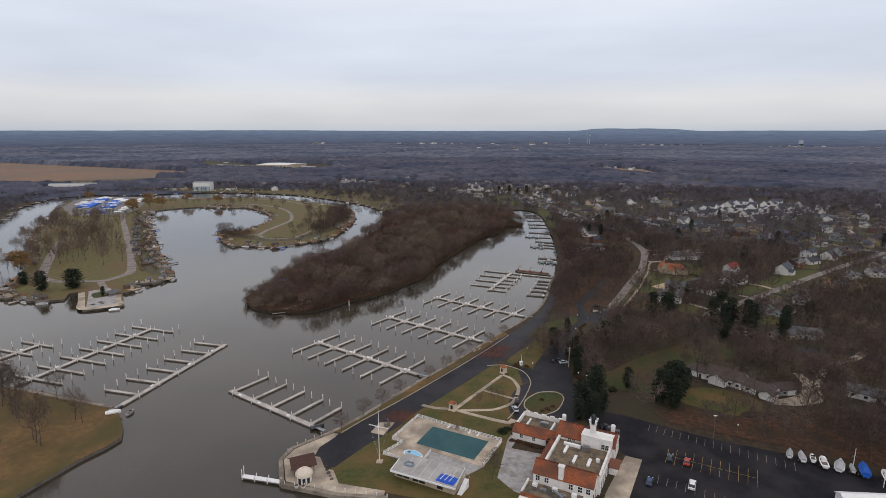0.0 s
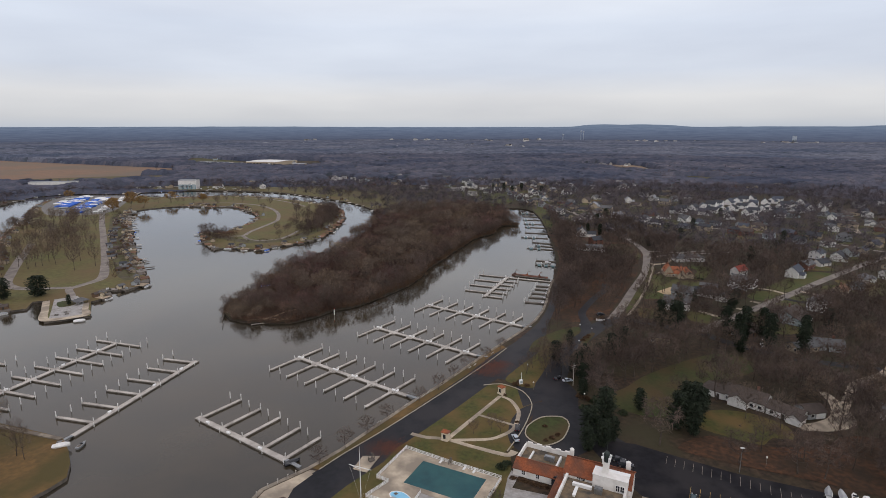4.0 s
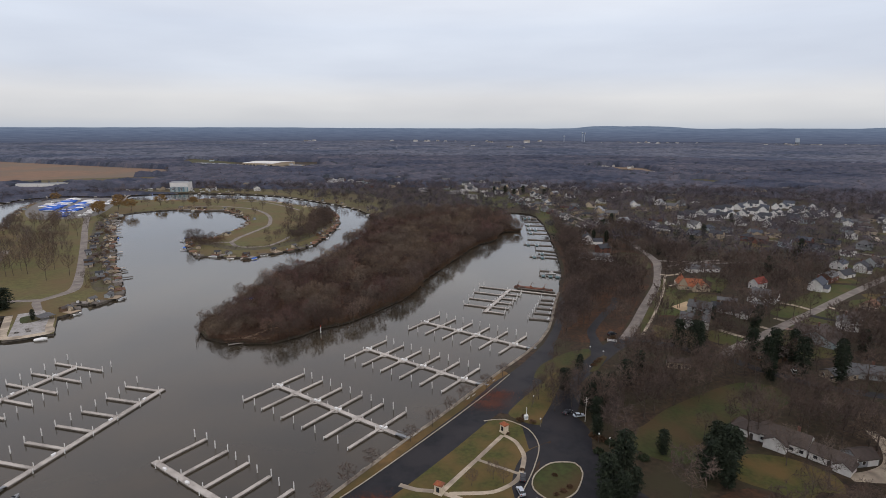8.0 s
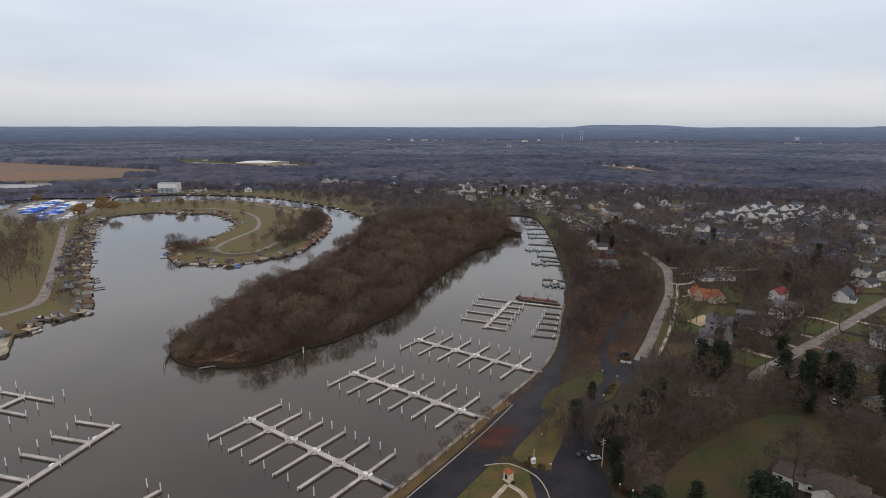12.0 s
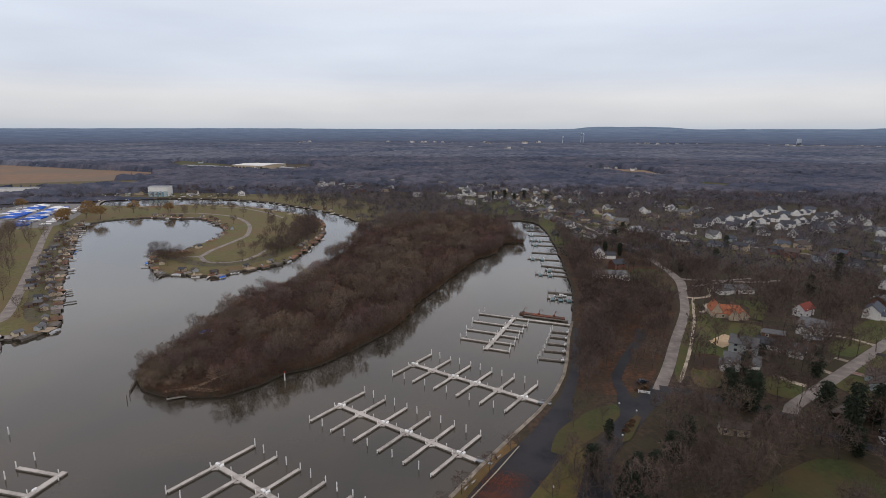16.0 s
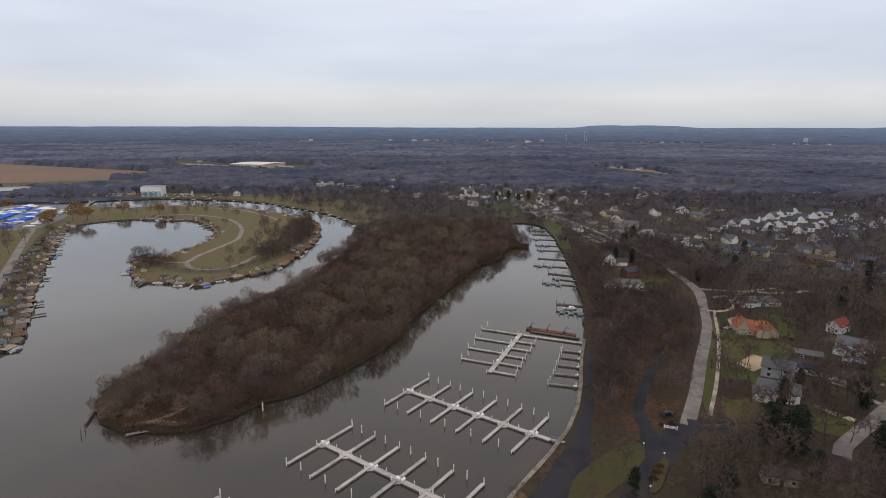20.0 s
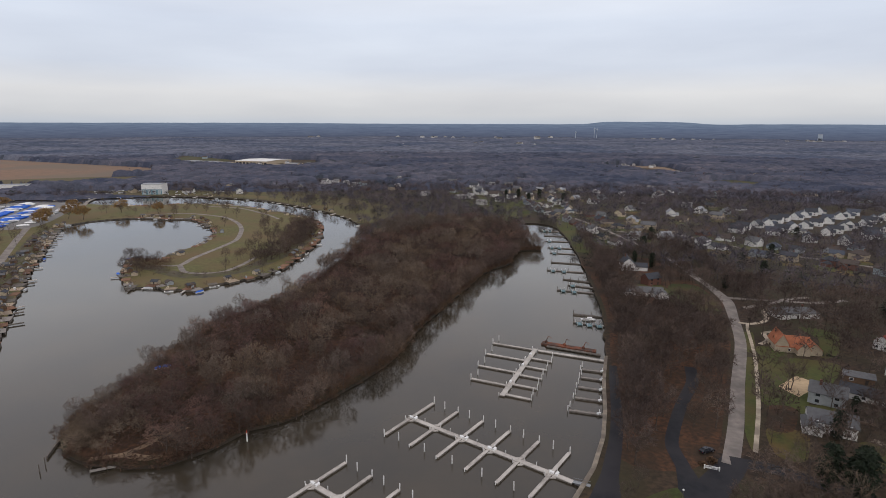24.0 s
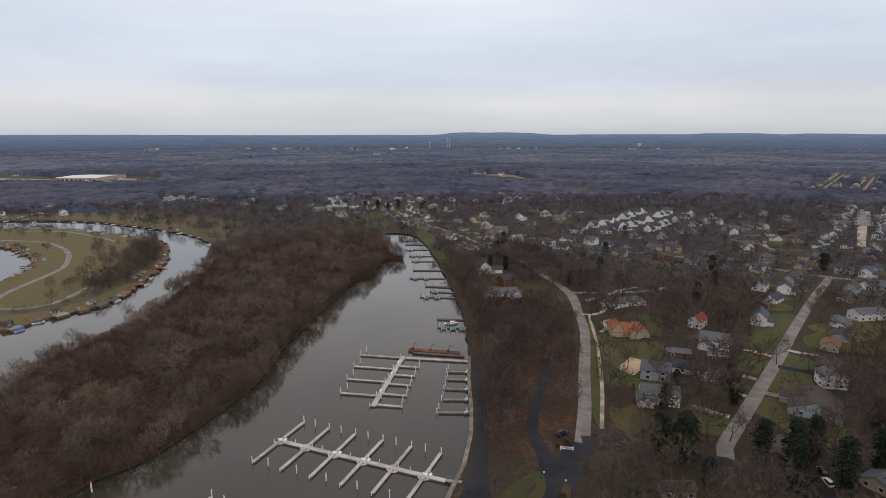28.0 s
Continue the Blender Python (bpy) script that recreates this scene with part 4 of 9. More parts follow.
for nm, pts, mt, lab in (("parkway_road", R1, M_ROAD, "worn pale concrete road"), ("side_street", R2, M_ROAD, "worn grey concrete street between houses"),
                         ("lane", EW, M_ASPHALT, "narrow dark lane under trees"), ("crossing_street", CS, M_ROAD, "pale residential street"),
                         ("close", FS, M_CONC, "pale concrete close"), ("avenue", [(545, 589, 7), (634, 661, 9), (720, 730, 10), (800, 790, 8)], M_CONC, "broad pale concrete avenue"), ("house_lane", DR, M_ROAD, "pale lane to a house")):
    ribbon(nm, pts, mt, lab, "road", step=6)
    CLEAR_LINE.append(pts)
ribbon("footpath", [(178, 463, 1.6), (174, 456, 1.6), (157, 417, 1.6), (133, 370, 1.6), (114, 337, 1.6)], M_CONC, "narrow pale footpath beside the road", "path")
ribbon("drive_loop", [(173.5, 464.2, 2.6), (178.8, 461.9, 2.6), (187.7, 465.2, 2.6), (194.6, 473.1, 2.6), (197.6, 482.5, 2.6), (208.1, 493.3, 2.6)], M_CONC, "curved pale concrete driveway", "driveway", step=1.5)
ribbon("loop_lane", [(189.9, 489.8, 3.5), (199.8, 493.8, 3.5), (211.0, 498.3, 3.5), (224.9, 506.5, 3.5), (242.6, 511.3, 3.5)], M_ROAD, "pale lane curving to a house", "driveway", step=1.5)
ribbon("drive_arc", [(168.0, 432.3, 2.4), (175.1, 438.2, 2.4), (178.3, 447.6, 2.4), (184.4, 450.3, 2.4)], M_CONC, "pale driveway before the orange-roofed house", "driveway", step=1.5)
for pts in ([(223.0, 392.8, 3.2), (229.3, 387.3, 3.2), (233.4, 379.2, 3.2)],
            [(201.6, 363.6, 3.2), (204.9, 359.0, 3.2)],
            [(185.2, 349.9, 3.2), (187.5, 346.0, 3.2)],
            [(159.5, 344.8, 3.2), (163.6, 337.8, 3.2), (167.6, 333.0, 3.2)],
            [(247.5, 384.9, 3.2), (251.0, 379.3, 3.2), (257.4, 374.6, 3.2)],
            [(163, 239, 3.6), (161, 228, 5), (155, 216, 9), (145, 211.5, 7), (135, 211, 4)], [(160, 223, 3.6), (171, 235, 3.6), (183, 247, 3.6), (201.6, 255.8, 3.6), (212, 264, 3.6)]):
    ribbon("driveway", pts, M_CONC, "pale concrete driveway to a house", "driveway", step=2)
ribbon("driveway", [(198.0, 346.6, 4.0), (201.6, 342.4, 4.0), (205.5, 338.2, 4.0)], M_BRICKPAVE, "mottled red brick driveway", "driveway", step=2)
ribbon("driveway", [(225.8, 368.1, 4.5), (231.0, 362.7, 4.5), (235.9, 357.5, 4.5)], M_LOT, "dark asphalt driveway beside a lawn", "driveway", step=2)
sheet("sandy_patio", [(149.8, 385.7), (163.9, 396.3), (169.5, 387.6), (153.0, 376.5)], M_SANDPALE, "tan sandy patio under a bare tree", "patio", smooth=0)
for nm, pts in (("peninsula_road", [(-439, 757, 6), (-395, 680, 6), (-316, 548, 6), (-269, 468, 6), (-246, 424, 7), (-250, 404, 6), (-252, 396, 5), (-238, 378, 4), (-232, 364, 5), (-226, 350, 7)]),
                ("peninsula_loop", [(-386, 550, 6), (-347, 480, 7), (-319, 432, 7), (-304, 409, 7), (-287, 398, 6), (-268, 398, 5), (-252, 400, 5)]),
                ("spit_road", [(-213, 587, 3.5), (-198, 588, 4.5), (-197.5, 613, 4.5), (-191.5, 657, 4.5), (-190, 688, 4.5), (-204, 740, 4.5), (-224, 781, 4.5), (-255, 819, 4.5), (-310, 844, 4.5), (-352, 831, 4)]),
                ("spit_path", [(-198, 588, 4), (-185.5, 568.5, 4), (-174, 564, 4), (-157, 569, 4), (-150, 591, 4), (-148, 616, 3)]), ("spit_path", [(-310, 905, 4), (-259, 888, 4), (-211, 841, 4), (-183, 804, 3)])):
    ribbon(nm, pts, M_ROAD, "worn grey park road", "road", step=5)
    CLEAR_LINE.append(pts)
for nm, pts in (("shore_strip", [(-222, 420, 9), (-232, 434, 14), (-262, 484, 17), (-317, 575, 17), (-355, 643, 18), (-389, 704, 17), (-407, 742, 14)]),
                ("shore_strip", [(-229, 592, 12), (-214, 579, 12), (-190, 562, 11), (-171, 556, 11), (-150, 566, 12), (-137, 592, 15), (-130, 625, 17), (-127, 665, 18), (-130, 712, 18), (-140, 755, 16), (-158, 800, 14)])):
    ribbon(nm, pts, M_TRODDEN, "trodden brown ground behind the waterside decks", "ground cover", step=4)
sheet("boat_yard", [(-432, 738), (-486, 726), (-545, 795), (-582, 870), (-590, 925), (-545, 935), (-490, 925), (-455, 840), (-432, 775)], M_YARD, "grey gravel yard for stored boats", "yard", smooth=5)
sheet("point_paving", [(-246, 372), (-236, 355), (-224, 334), (-208, 342), (-217, 358), (-228, 372), (-236, 380)], M_PAVE, "worn grey paving of the point", "pavement", smooth=0)
sheet("point_green", [(-240, 366), (-232, 356), (-226, 362), (-234, 371)], M_GREEN, "patch of grass in the point paving", "lawn", smooth=2)
ribbon("point_deck", [(-249, 369, 4), (-237, 350, 4), (-225, 333, 5), (-208, 341.5, 5), (-214, 352, 3.5), (-221, 365, 3)], M_CONC, "pale deck along the point", "deck", step=2)
HILL = [(60, 262), (68, 280), (82, 300), (95, 318), (112, 322), (140, 300), (165, 280), (260, 240), (300, 150), (170, 142), (146, 163), (122, 177), (98, 188), (80, 199), (70, 206), (62, 222), (60, 240)]
sheet("leafy_slope", [(84, 198), (98, 189), (122, 178), (146, 164), (170, 143), (230, 150), (210, 190), (150, 205), (138, 200), (118, 198), (100, 206)], M_LEAVES, "russet leaf litter above the car park", "ground cover", smooth=5)
for k, poly in enumerate(([(19, 259), (22, 263), (28, 265), (30, 261), (26, 257), (21, 256)], [(-20, 196), (-18, 201), (-14, 204), (-12, 200), (-15, 195)], [(24, 266), (27, 270), (32, 270), (30, 266)])):
    cx, cy = sum(p[0] for p in poly) / len(poly), sum(p[1] for p in poly) / len(poly)
    g = Geo()
    for _ in range(1900):
        x, y, a = rb.gauss(cx, 4.2), rb.gauss(cy, 2.6), rb.uniform(0, 6.28)
        r = rb.uniform(0.05, 0.14)
        g.face(*((x + r * math.cos(a + q * 1.57) * (1.4 if q % 2 else 0.7), y + r * math.sin(a + q * 1.57), LEVEL + 0.28 + 0.02 * (q == 1)) for q in range(4)))
    tagged(part("fallen_leaves", g, M_ORANGELEAF), "orange-red fallen leaves scattered on wet asphalt", "leaves", kind="stuff")
sheet("junction_green", [(79.8, 317.8), (78.5, 309.1), (66.0, 295.0), (49.9, 282.1), (46.4, 284.2), (52.4, 298.4), (67.1, 312.2)], M_GREEN, "rough grass between the drives", "lawn", smooth=3)
sheet("triangle_green", [(31.0, 252.5), (41.8, 269.5), (57.2, 290.0), (59.0, 283.8), (51.1, 264.0), (41.2, 244.5), (36.8, 246.4)], M_GRASS, "rough green triangle between the drives", "lawn", smooth=2)
sheet("corner_green", [(36, 246), (34, 252), (40, 262), (46, 264), (47, 258), (44, 250), (42, 244)], M_GRASS, "rough grass corner beside the junction", "lawn", smooth=2)

sheet("island_floor", WOOD_FLOOR, M_LEAVES, "dark leaf litter under the island thicket", "ground cover", smooth=0)
ribbon("island_sand", [(-108, 331, 2.5), (-103, 332.5, 2.2), (-97, 333.5, 3.0), (-90, 331.8, 3.4), (-85, 333, 2.0)], M_SAND, "bare tan sandy track along the island's tip", "path", step=1.5)
ribbon("island_sand", [(-99, 333.5, 2.0), (-94, 339, 2.2), (-90, 346, 1.6), (-84, 351, 1.0)], M_SAND, "bare tan sandy track into the island thicket", "path", step=1.5)
tip_wall = Geo().beam((-123.5, 333, 1.0), (-126.5, 344, 1.0), 0.5, 2.0)
tagged(part("tip_wall", tip_wall, M_DOCKDARK), "dark timber bulkhead at the island's tip", "shore wall", kind="structure")
for a, b in zip(PARK_WALL, PARK_WALL[1:]):
    tagged(part("park_wall", Geo().beam((*a, LEVEL + 0.5), (*b, LEVEL + 0.5), 1.6, 0.7), M_CAP), "pale rough stone wall along the park shore", "wall", kind="structure")


# ---------------- docks ----------------
def pile(parent, x, y, h=3.0, r=0.2, mt=None):
    return part("piling", Geo().tube((x, y, -1.5), (x, y, h * 0.93), r, r, 6).tube((x, y, h * 0.93), (x, y, h), r, r * 0.35, 6), mt or M_PILE, parent)


def dock_box(parent, x, y, rz):
    return part("dock_box", Geo().box(x, y, 0.52, 1.4, 0.8, 0.7, rz).gable(x, y, 1.22, 1.4, 0.8, 0.18, rz, 0.06, 0.06), M_WHITE, parent)


def deck(name, parent, p, q, w, mt=None, h=0.7, top=0.62):
    """A floating walkway with low edge rails and a fascia below."""
    g = Geo().beam((*p, top), (*q, top), w, 0.16)
    d = Vector((q[0] - p[0], q[1] - p[1], 0))
    n = Vector((-d.y, d.x, 0)).normalized() * (w / 2 - 0.06)
    for s in (1, -1):
        g.beam((p[0] + n.x * s, p[1] + n.y * s, top + 0.10), (q[0] + n.x * s, q[1] + n.y * s, top + 0.10), 0.12, 0.096)
    walk_ = part(name, g, mt or M_DOCK, parent)
    # Dark box a little wider than the boards, drawing a dark line below them.
    part("float", Geo().beam((*p, top - 0.165), (*q, top - 0.165), w + 0.04, h), M_DOCKDARK, walk_, "dark float below the boards")
    return walk_


def cross_dock(j1, j6, lo, up, gang, lab):
    """A spine with six crossing fingers, mooring piles between their ends and a gangway to the shore."""
    d = thing("floating_dock", lab, "dock", group="marina docks")
    # Shifted towards the camera's ground point so the raised decks fit its view.
    cam_foot = np.array([5.0, j1[1] - 235.0])
    j1, j6 = (cam_foot + (np.array(p) - cam_foot) * 0.9955 for p in (j1, j6))
    u = (j6 - j1) / np.linalg.norm(j6 - j1)
    n = np.array([-u[1], u[0]])
    rz = math.atan2(u[1], u[0])
    step = (j6 - j1) / 5
    end = j6 + u * 7.5
    deck("walkway", d, j1 - u * 0.9, end, 1.85)
    part("gangway", Geo().beam((*end, 0.78), (*gang, LEVEL + 0.2), 1.3, 0.2).beam((*(end + n * 0.6), 1.75), (*(np.array(gang) + n * 0.6), LEVEL + 1.2), 0.07, 0.07)
         .beam((*(end - n * 0.6), 1.75), (*(np.array(gang) - n * 0.6), LEVEL + 1.2), 0.07, 0.07), M_METAL, d, "grey metal gangway")
    for i in range(6):
        c = j1 + step * i
        deck("finger", d, c + n * 0.88, c + n * up, 1.2)
        deck("finger", d, c - n * 0.88, c - n * lo, 1.2)
        for s, k in ((1, 1), (1, -1), (-1, 1), (-1, -1)):
            a, b = c + u * 1.0 * k, c + u * 2.2 * k
            e = c + u * 0.65 * k + n * 2.3 * s
            g = Geo()
            g.prism([tuple(p) for p in ((a + n * 0.9 * s, b + n * 0.9 * s, e) if s * k < 0 else (a + n * 0.9 * s, e, b + n * 0.9 * s))], 0.1, 0.49)
            part("corner_gusset", g, M_DOCK, d)
        pile(d, *(c + n * (up + 0.35)), 2.6 if i else 3.2)
        pile(d, *(c - n * (lo + 0.35)), 1.3 if i else 3.0)
        pile(d, *(c + u * 1.4 + n * 1.5), 2.1, 0.16)
        pile(d, *(c - u * 1.4 - n * 1.5), 1.9, 0.16)
        if i < 5:
            m = c + step / 2
            pile(d, *(m + n * (up - 0.5)), 3.3)
            pile(d, *(m - n * (lo - 0.8)), 3.1)
            pile(d, *(m + n * 1.3), 1.7, 0.14)
        if i % 3 != 1:
            dock_box(d, *(c + u * 0.2 + n * 0.2), rz)
            dock_box(d, *(c + u * 1.9 + n * 0.5), rz + 1.57)
    return d


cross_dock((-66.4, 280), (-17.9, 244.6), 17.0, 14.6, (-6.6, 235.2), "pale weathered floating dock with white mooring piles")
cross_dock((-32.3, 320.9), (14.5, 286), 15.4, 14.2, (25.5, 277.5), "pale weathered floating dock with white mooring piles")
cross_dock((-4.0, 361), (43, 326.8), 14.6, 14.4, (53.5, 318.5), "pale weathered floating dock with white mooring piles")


def comb_dock(root, tip, ends, bases, lab, w=2.2, lamp=False, dark=False, root_gang=None):
    """A spine with fingers on one or both sides."""
    d = thing("floating_dock", lab, "dock", group="marina docks")
    root, tip = np.array(root), np.array(tip)
    u = (tip - root) / np.linalg.norm(tip - root)
    n = np.array([-u[1], u[0]])
    deck("walkway", d, root, tip, w)
    for e, b in zip(ends, bases):
        e, b = np.array(e), np.array(b)
        t = np.dot(b - root, u)
        b = root + u * t
        v = e - b
        v = n * np.sign(np.dot(v, n)) * np.linalg.norm(v)
        b2 = b + v / np.linalg.norm(v) * (w / 2 - 0.1)
        deck("finger", d, b2, b + v, 1.3)
        k = v / np.linalg.norm(v)
        pile(d, *(b + v + k * 0.35), 3.0)
        pile(d, *(b + u * 1.0 + k * (w / 2 + 0.35)), 2.0, 0.16)
        pile(d, *(b + u * 5.5 + v * 0.95), 3.1)
        pile(d, *(b - u * 1.6 - k * (w / 2 + 0.3)), 1.8, 0.16)
    for t in (0.25, 0.6, 0.85):
        dock_box(d, *(root + (tip - root) * t + n * 0.5), math.atan2(u[1], u[0]))
    if root_gang:
        part("gangway", Geo().beam((*root, 0.8), (*root_gang, LEVEL + 0.2), 1.4, 0.2), M_METAL, d, "grey metal gangway")
    return d


comb_dock((-50, 193.5), (-91.8, 222.6), [(-79.7, 236.3), (-69.4, 228.6), (-59.8, 221.7), (-49.9, 214.0), (-40.4, 206.8)],
          [(-90.2, 221.7), (-79.5, 214.5), (-69.5, 208), (-59.8, 200.8), (-50.5, 194.5)], "pale L-shaped floating dock with five fingers", root_gang=(-44, 188.5))
comb_dock((-131.5, 209.5), (-114.2, 276), [(-130.5, 280.8), (-133.2, 268.5), (-136.6, 257.2), (-139.7, 246.1), (-143.1, 234.8), (-146.2, 223.2)],
          [(-114.6, 274), (-117.5, 263.6), (-120.6, 252.5), (-123.8, 241.7), (-126.6, 230.3), (-129.6, 219.0)], "weathered breakwater dock with six fingers", root_gang=(-133, 204))
comb_dock((-188, 228), (-165.2, 299.5),
          [(-178, 302.5), (-181.2, 291.8), (-184.6, 281), (-187.4, 270), (-190.2, 259), (-193.5, 248), (-196, 237.5), (-151, 294.5), (-153.8, 283.4), (-157, 272.6), (-160, 262), (-163, 251.3), (-166, 240.6), (-168.8, 230)],
          [(-165.2, 299), (-168.5, 287.8), (-171.6, 277), (-174.6, 266.4), (-177.8, 255.8), (-181.6, 244.8), (-185, 234.2), (-165.2, 299), (-168.5, 287.8), (-171.6, 277), (-174.6, 266.4), (-177.8, 255.8), (-181.6, 244.8), (-185, 234.2)],
          "pale floating dock with fingers on both sides", root_gang=(-190.5, 223))
comb_dock((-232, 215), (-211.6, 276), [(-224, 279.5), (-227, 268), (-230, 257), (-203, 273), (-205.5, 262), (-208.5, 251)], [(-211.6, 275.5), (-215, 264.5), (-218, 253.5)] * 2,
          "pale floating dock with fingers on both sides")
E_ends = [(33.4, 433.7), (28.9, 420.6), (24.6, 407.3), (20.8, 394.0), (58.8, 412.1), (54.8, 402.8), (51.0, 393.5), (47.5, 384.1), (43.6, 374.6)]
E_base = [(53.5, 425.5), (47.6, 412.6), (41.8, 399.6), (35.6, 387.0), (49.2, 416.0), (44.8, 407), (40.8, 398), (36.8, 388.8), (32.8, 379.6)]
e_dock = comb_dock((32.4, 378), (54, 427), E_ends, E_base, "pale floating dock with long fingers beside a walkway to shore")
deck("walkway", e_dock, (54.8, 425.0), (85, 412.5), 1.9)
for (x0, y0), (x1, y1) in zip([(71.3, 403.6), (68.9, 395.6), (65.5, 386.3), (62.0, 376.7), (57.5, 366.4)], [(81.6, 400.4), (79, 392), (76.2, 382.7), (73.4, 373.5), (70.1, 362.9)]):
    d = thing("finger_dock", "grey timber finger dock fixed to the seawall", "dock", group="seawall finger docks")
    deck("finger", d, (x0, y0), (x1, y1), 1.4, M_DOCKGREY)
    pile(d, x0 - 0.6, y0 + 0.2, 2.6)
    pile(d, x0 + 1.0, y0 + 3.6, 2.6)
    pile(d, x1 - 1.5, y1 + 1.2, 2.2, 0.16)
    dock_box(d, x1 - 2.0, y1 + 0.3, 0.3)
M_RUST = mat("rusty_steel", (0.22, 0.075, 0.04), (0.13, 0.05, 0.03), 0.8, c3=(0.08, 0.05, 0.04), scale3=0.3)
barge = thing("work_dock", "rust-red steel work dock with small cranes", "dock")
part("pontoon", Geo().beam((58.5, 435, 0.9), (83, 424, 0.9), 3.4, 0.9), M_RUST, barge)
for k, (x, y) in enumerate(((60.5, 434.5), (69, 430.6), (77.5, 426.6))):
    c = part("crane", Geo().box(x, y, 0.9, 1.0, 1.0, 1.0, 0.3).tube((x, y, 1.9), (x + 0.8, y - 0.6, 4.6), 0.18, 0.14, 5).tube((x + 0.8, y - 0.6, 4.6), (x + 2.4, y - 1.2, 3.7), 0.12, 0.1, 5), M_RUST, barge)
part("walkway", Geo().beam((60, 430.5, 0.75), (84, 419.5, 0.75), 1.6, 0.5), M_DOCKDARK, barge, "dark timber walkway")

# private docks further up the river
M_BLUEGREY = mat("boat_lift_canvas", (0.16, 0.25, 0.27), (0.11, 0.18, 0.20), 0.8)
for x0, y0, x1, y1, extra in ((94.8, 606, 118, 599, 0), (87.0, 581, 113, 574, 2), (94.0, 555.5, 111, 547, 0), (94.4, 541, 110, 533, 1), (84.4, 529, 107, 521, 2), (84.3, 479.5, 101, 474, 0), (81.4, 466, 98, 459, 3),
                              (100, 640, 121, 634, 1), (102, 662, 123, 656, 2), (105, 690, 126, 686, 1), (108, 716, 127, 712, 0), (110, 742, 127, 738, 2)):
    d = thing("private_dock", "grey timber private dock with slim mooring posts", "dock", group="private docks")
    deck("walkway", d, (x0, y0), (x1, y1), 1.6, M_DOCKGREY if extra else M_DOCKDARK)
    for t in (0.02, 0.3, 0.6):
        pile(d, x0 + (x1 - x0) * t, y0 + (y1 - y0) * t + 1.2, 2.6, 0.16, M_DOCKDARK)
    for k in range(extra):
        px, py = x0 + (x1 - x0) * (0.15 + 0.3 * k), y0 + (y1 - y0) * (0.15 + 0.3 * k) - 4.0
        lift = part("boat_lift", Geo().beam((px - 1.5, py, 1.6), (px - 1.5, py + 4, 1.6), 0.25, 0.25).beam((px + 1.5, py, 1.6), (px + 1.5, py + 4, 1.6), 0.25, 0.25)
                    .box(px, py + 2, 0.3, 2.6, 4, 0.5), M_BLUEGREY, d)
        for sx in (-1.5, 1.5):
            for sy in (0, 4):
                part("lift_post", Geo().tube((px + sx, py + sy, -1), (px + sx, py + sy, 2.4), 0.12, 0.12, 5), M_PILE, lift)
buoy = thing("channel_marker", "white post with a red top marking the channel", "marker", -60.7, 344.3, 0)
part("post", Geo().tube((0, 0, -2), (0, 0, 3.4), 0.28, 0.24, 8), M_PILE, buoy)
part("red_top", Geo().tube((0, 0, 3.4), (0, 0, 4.4), 0.3, 0.1, 8), mat("red_paint", (0.45, 0.05, 0.03)), buoy, "red painted top")


# ---------------- clubhouse grounds ----------------
CLUB_TURN = radians(-27)


def uv(u, v):
    """Plan point from the club's own axes."""
    c, s = math.cos(CLUB_TURN), math.sin(CLUB_TURN)
    return (c * u - s * v, s * u + c * v)


def window_on(parent, u, v, z, w, h, axis, depth=0.12, panes=True):
    """A window proud of a wall; axis 'u' runs along u, 'v' along v."""
    sx, sy = (w, depth) if axis == "u" else (depth, w)
    fr = part("window", Geo().box(u, v, z, sx + (0.24 if axis == "u" else 0), sy + (0.24 if axis == "v" else 0), h + 0.24), M_WHITE, parent)
    part("pane", Geo().box(u, v, z + 0.12, sx * (1 if axis == "u" else 1.4), sy * (1.4 if axis == "u" else 1), h), M_GLASS, fr)
    if panes:
        part("glazing_bar", Geo().box(u, v, z + 0.12 + h / 2, sx * (1 if axis == "u" else 1.7), sy * (1.7 if axis == "u" else 1), 0.08)
             .box(u, v, z + 0.12, 0.08 if axis == "u" else sx * 1.7, sy * 1.7 if axis == "u" else 0.08, h), M_WHITE, fr)
    return fr


def tile_roof(name, parent, u0, u1, v_eave, v_ridge, z_eave, z_ridge, ribs=True):
    """One tiled slope with raised tile courses running down it."""
    g = Geo()
    t = 0.25
    a, b = (u0, v_eave, z_eave), (u1, v_eave, z_eave)
    c, d = (u1, v_ridge, z_ridge), (u0, v_ridge, z_ridge)
    n = len(g.v)
    g.v += [a, b, c, d] + [(p[0], p[1], p[2] - t) for p in (a, b, c, d)]
    g.f += [tuple(n + i for i in q) for q in ((0, 1, 2, 3), (7, 6, 5, 4), (0, 4, 5, 1), (1, 5, 6, 2), (2, 6, 7, 3), (3, 7, 4, 0))]
    ob = part(name, g, M_TILE, parent)
    k = int(abs(u1 - u0) / 0.42)
    r = Geo()
    for i in range(k):
        u = u0 + (i + 0.5) * (u1 - u0) / k
        r.tube((u, v_eave, z_eave + 0.03), (u, v_ridge, z_ridge + 0.03), 0.11, 0.11, 5, False)
    part("tiling", r, M_TILE, ob)["kind"] = "stuff"
    part("ridge_cap", Geo().tube((u0, v_ridge, z_ridge + 0.05), (u1, v_ridge, z_ridge + 0.05), 0.2, 0.2, 6), M_TILE, ob)
    return ob


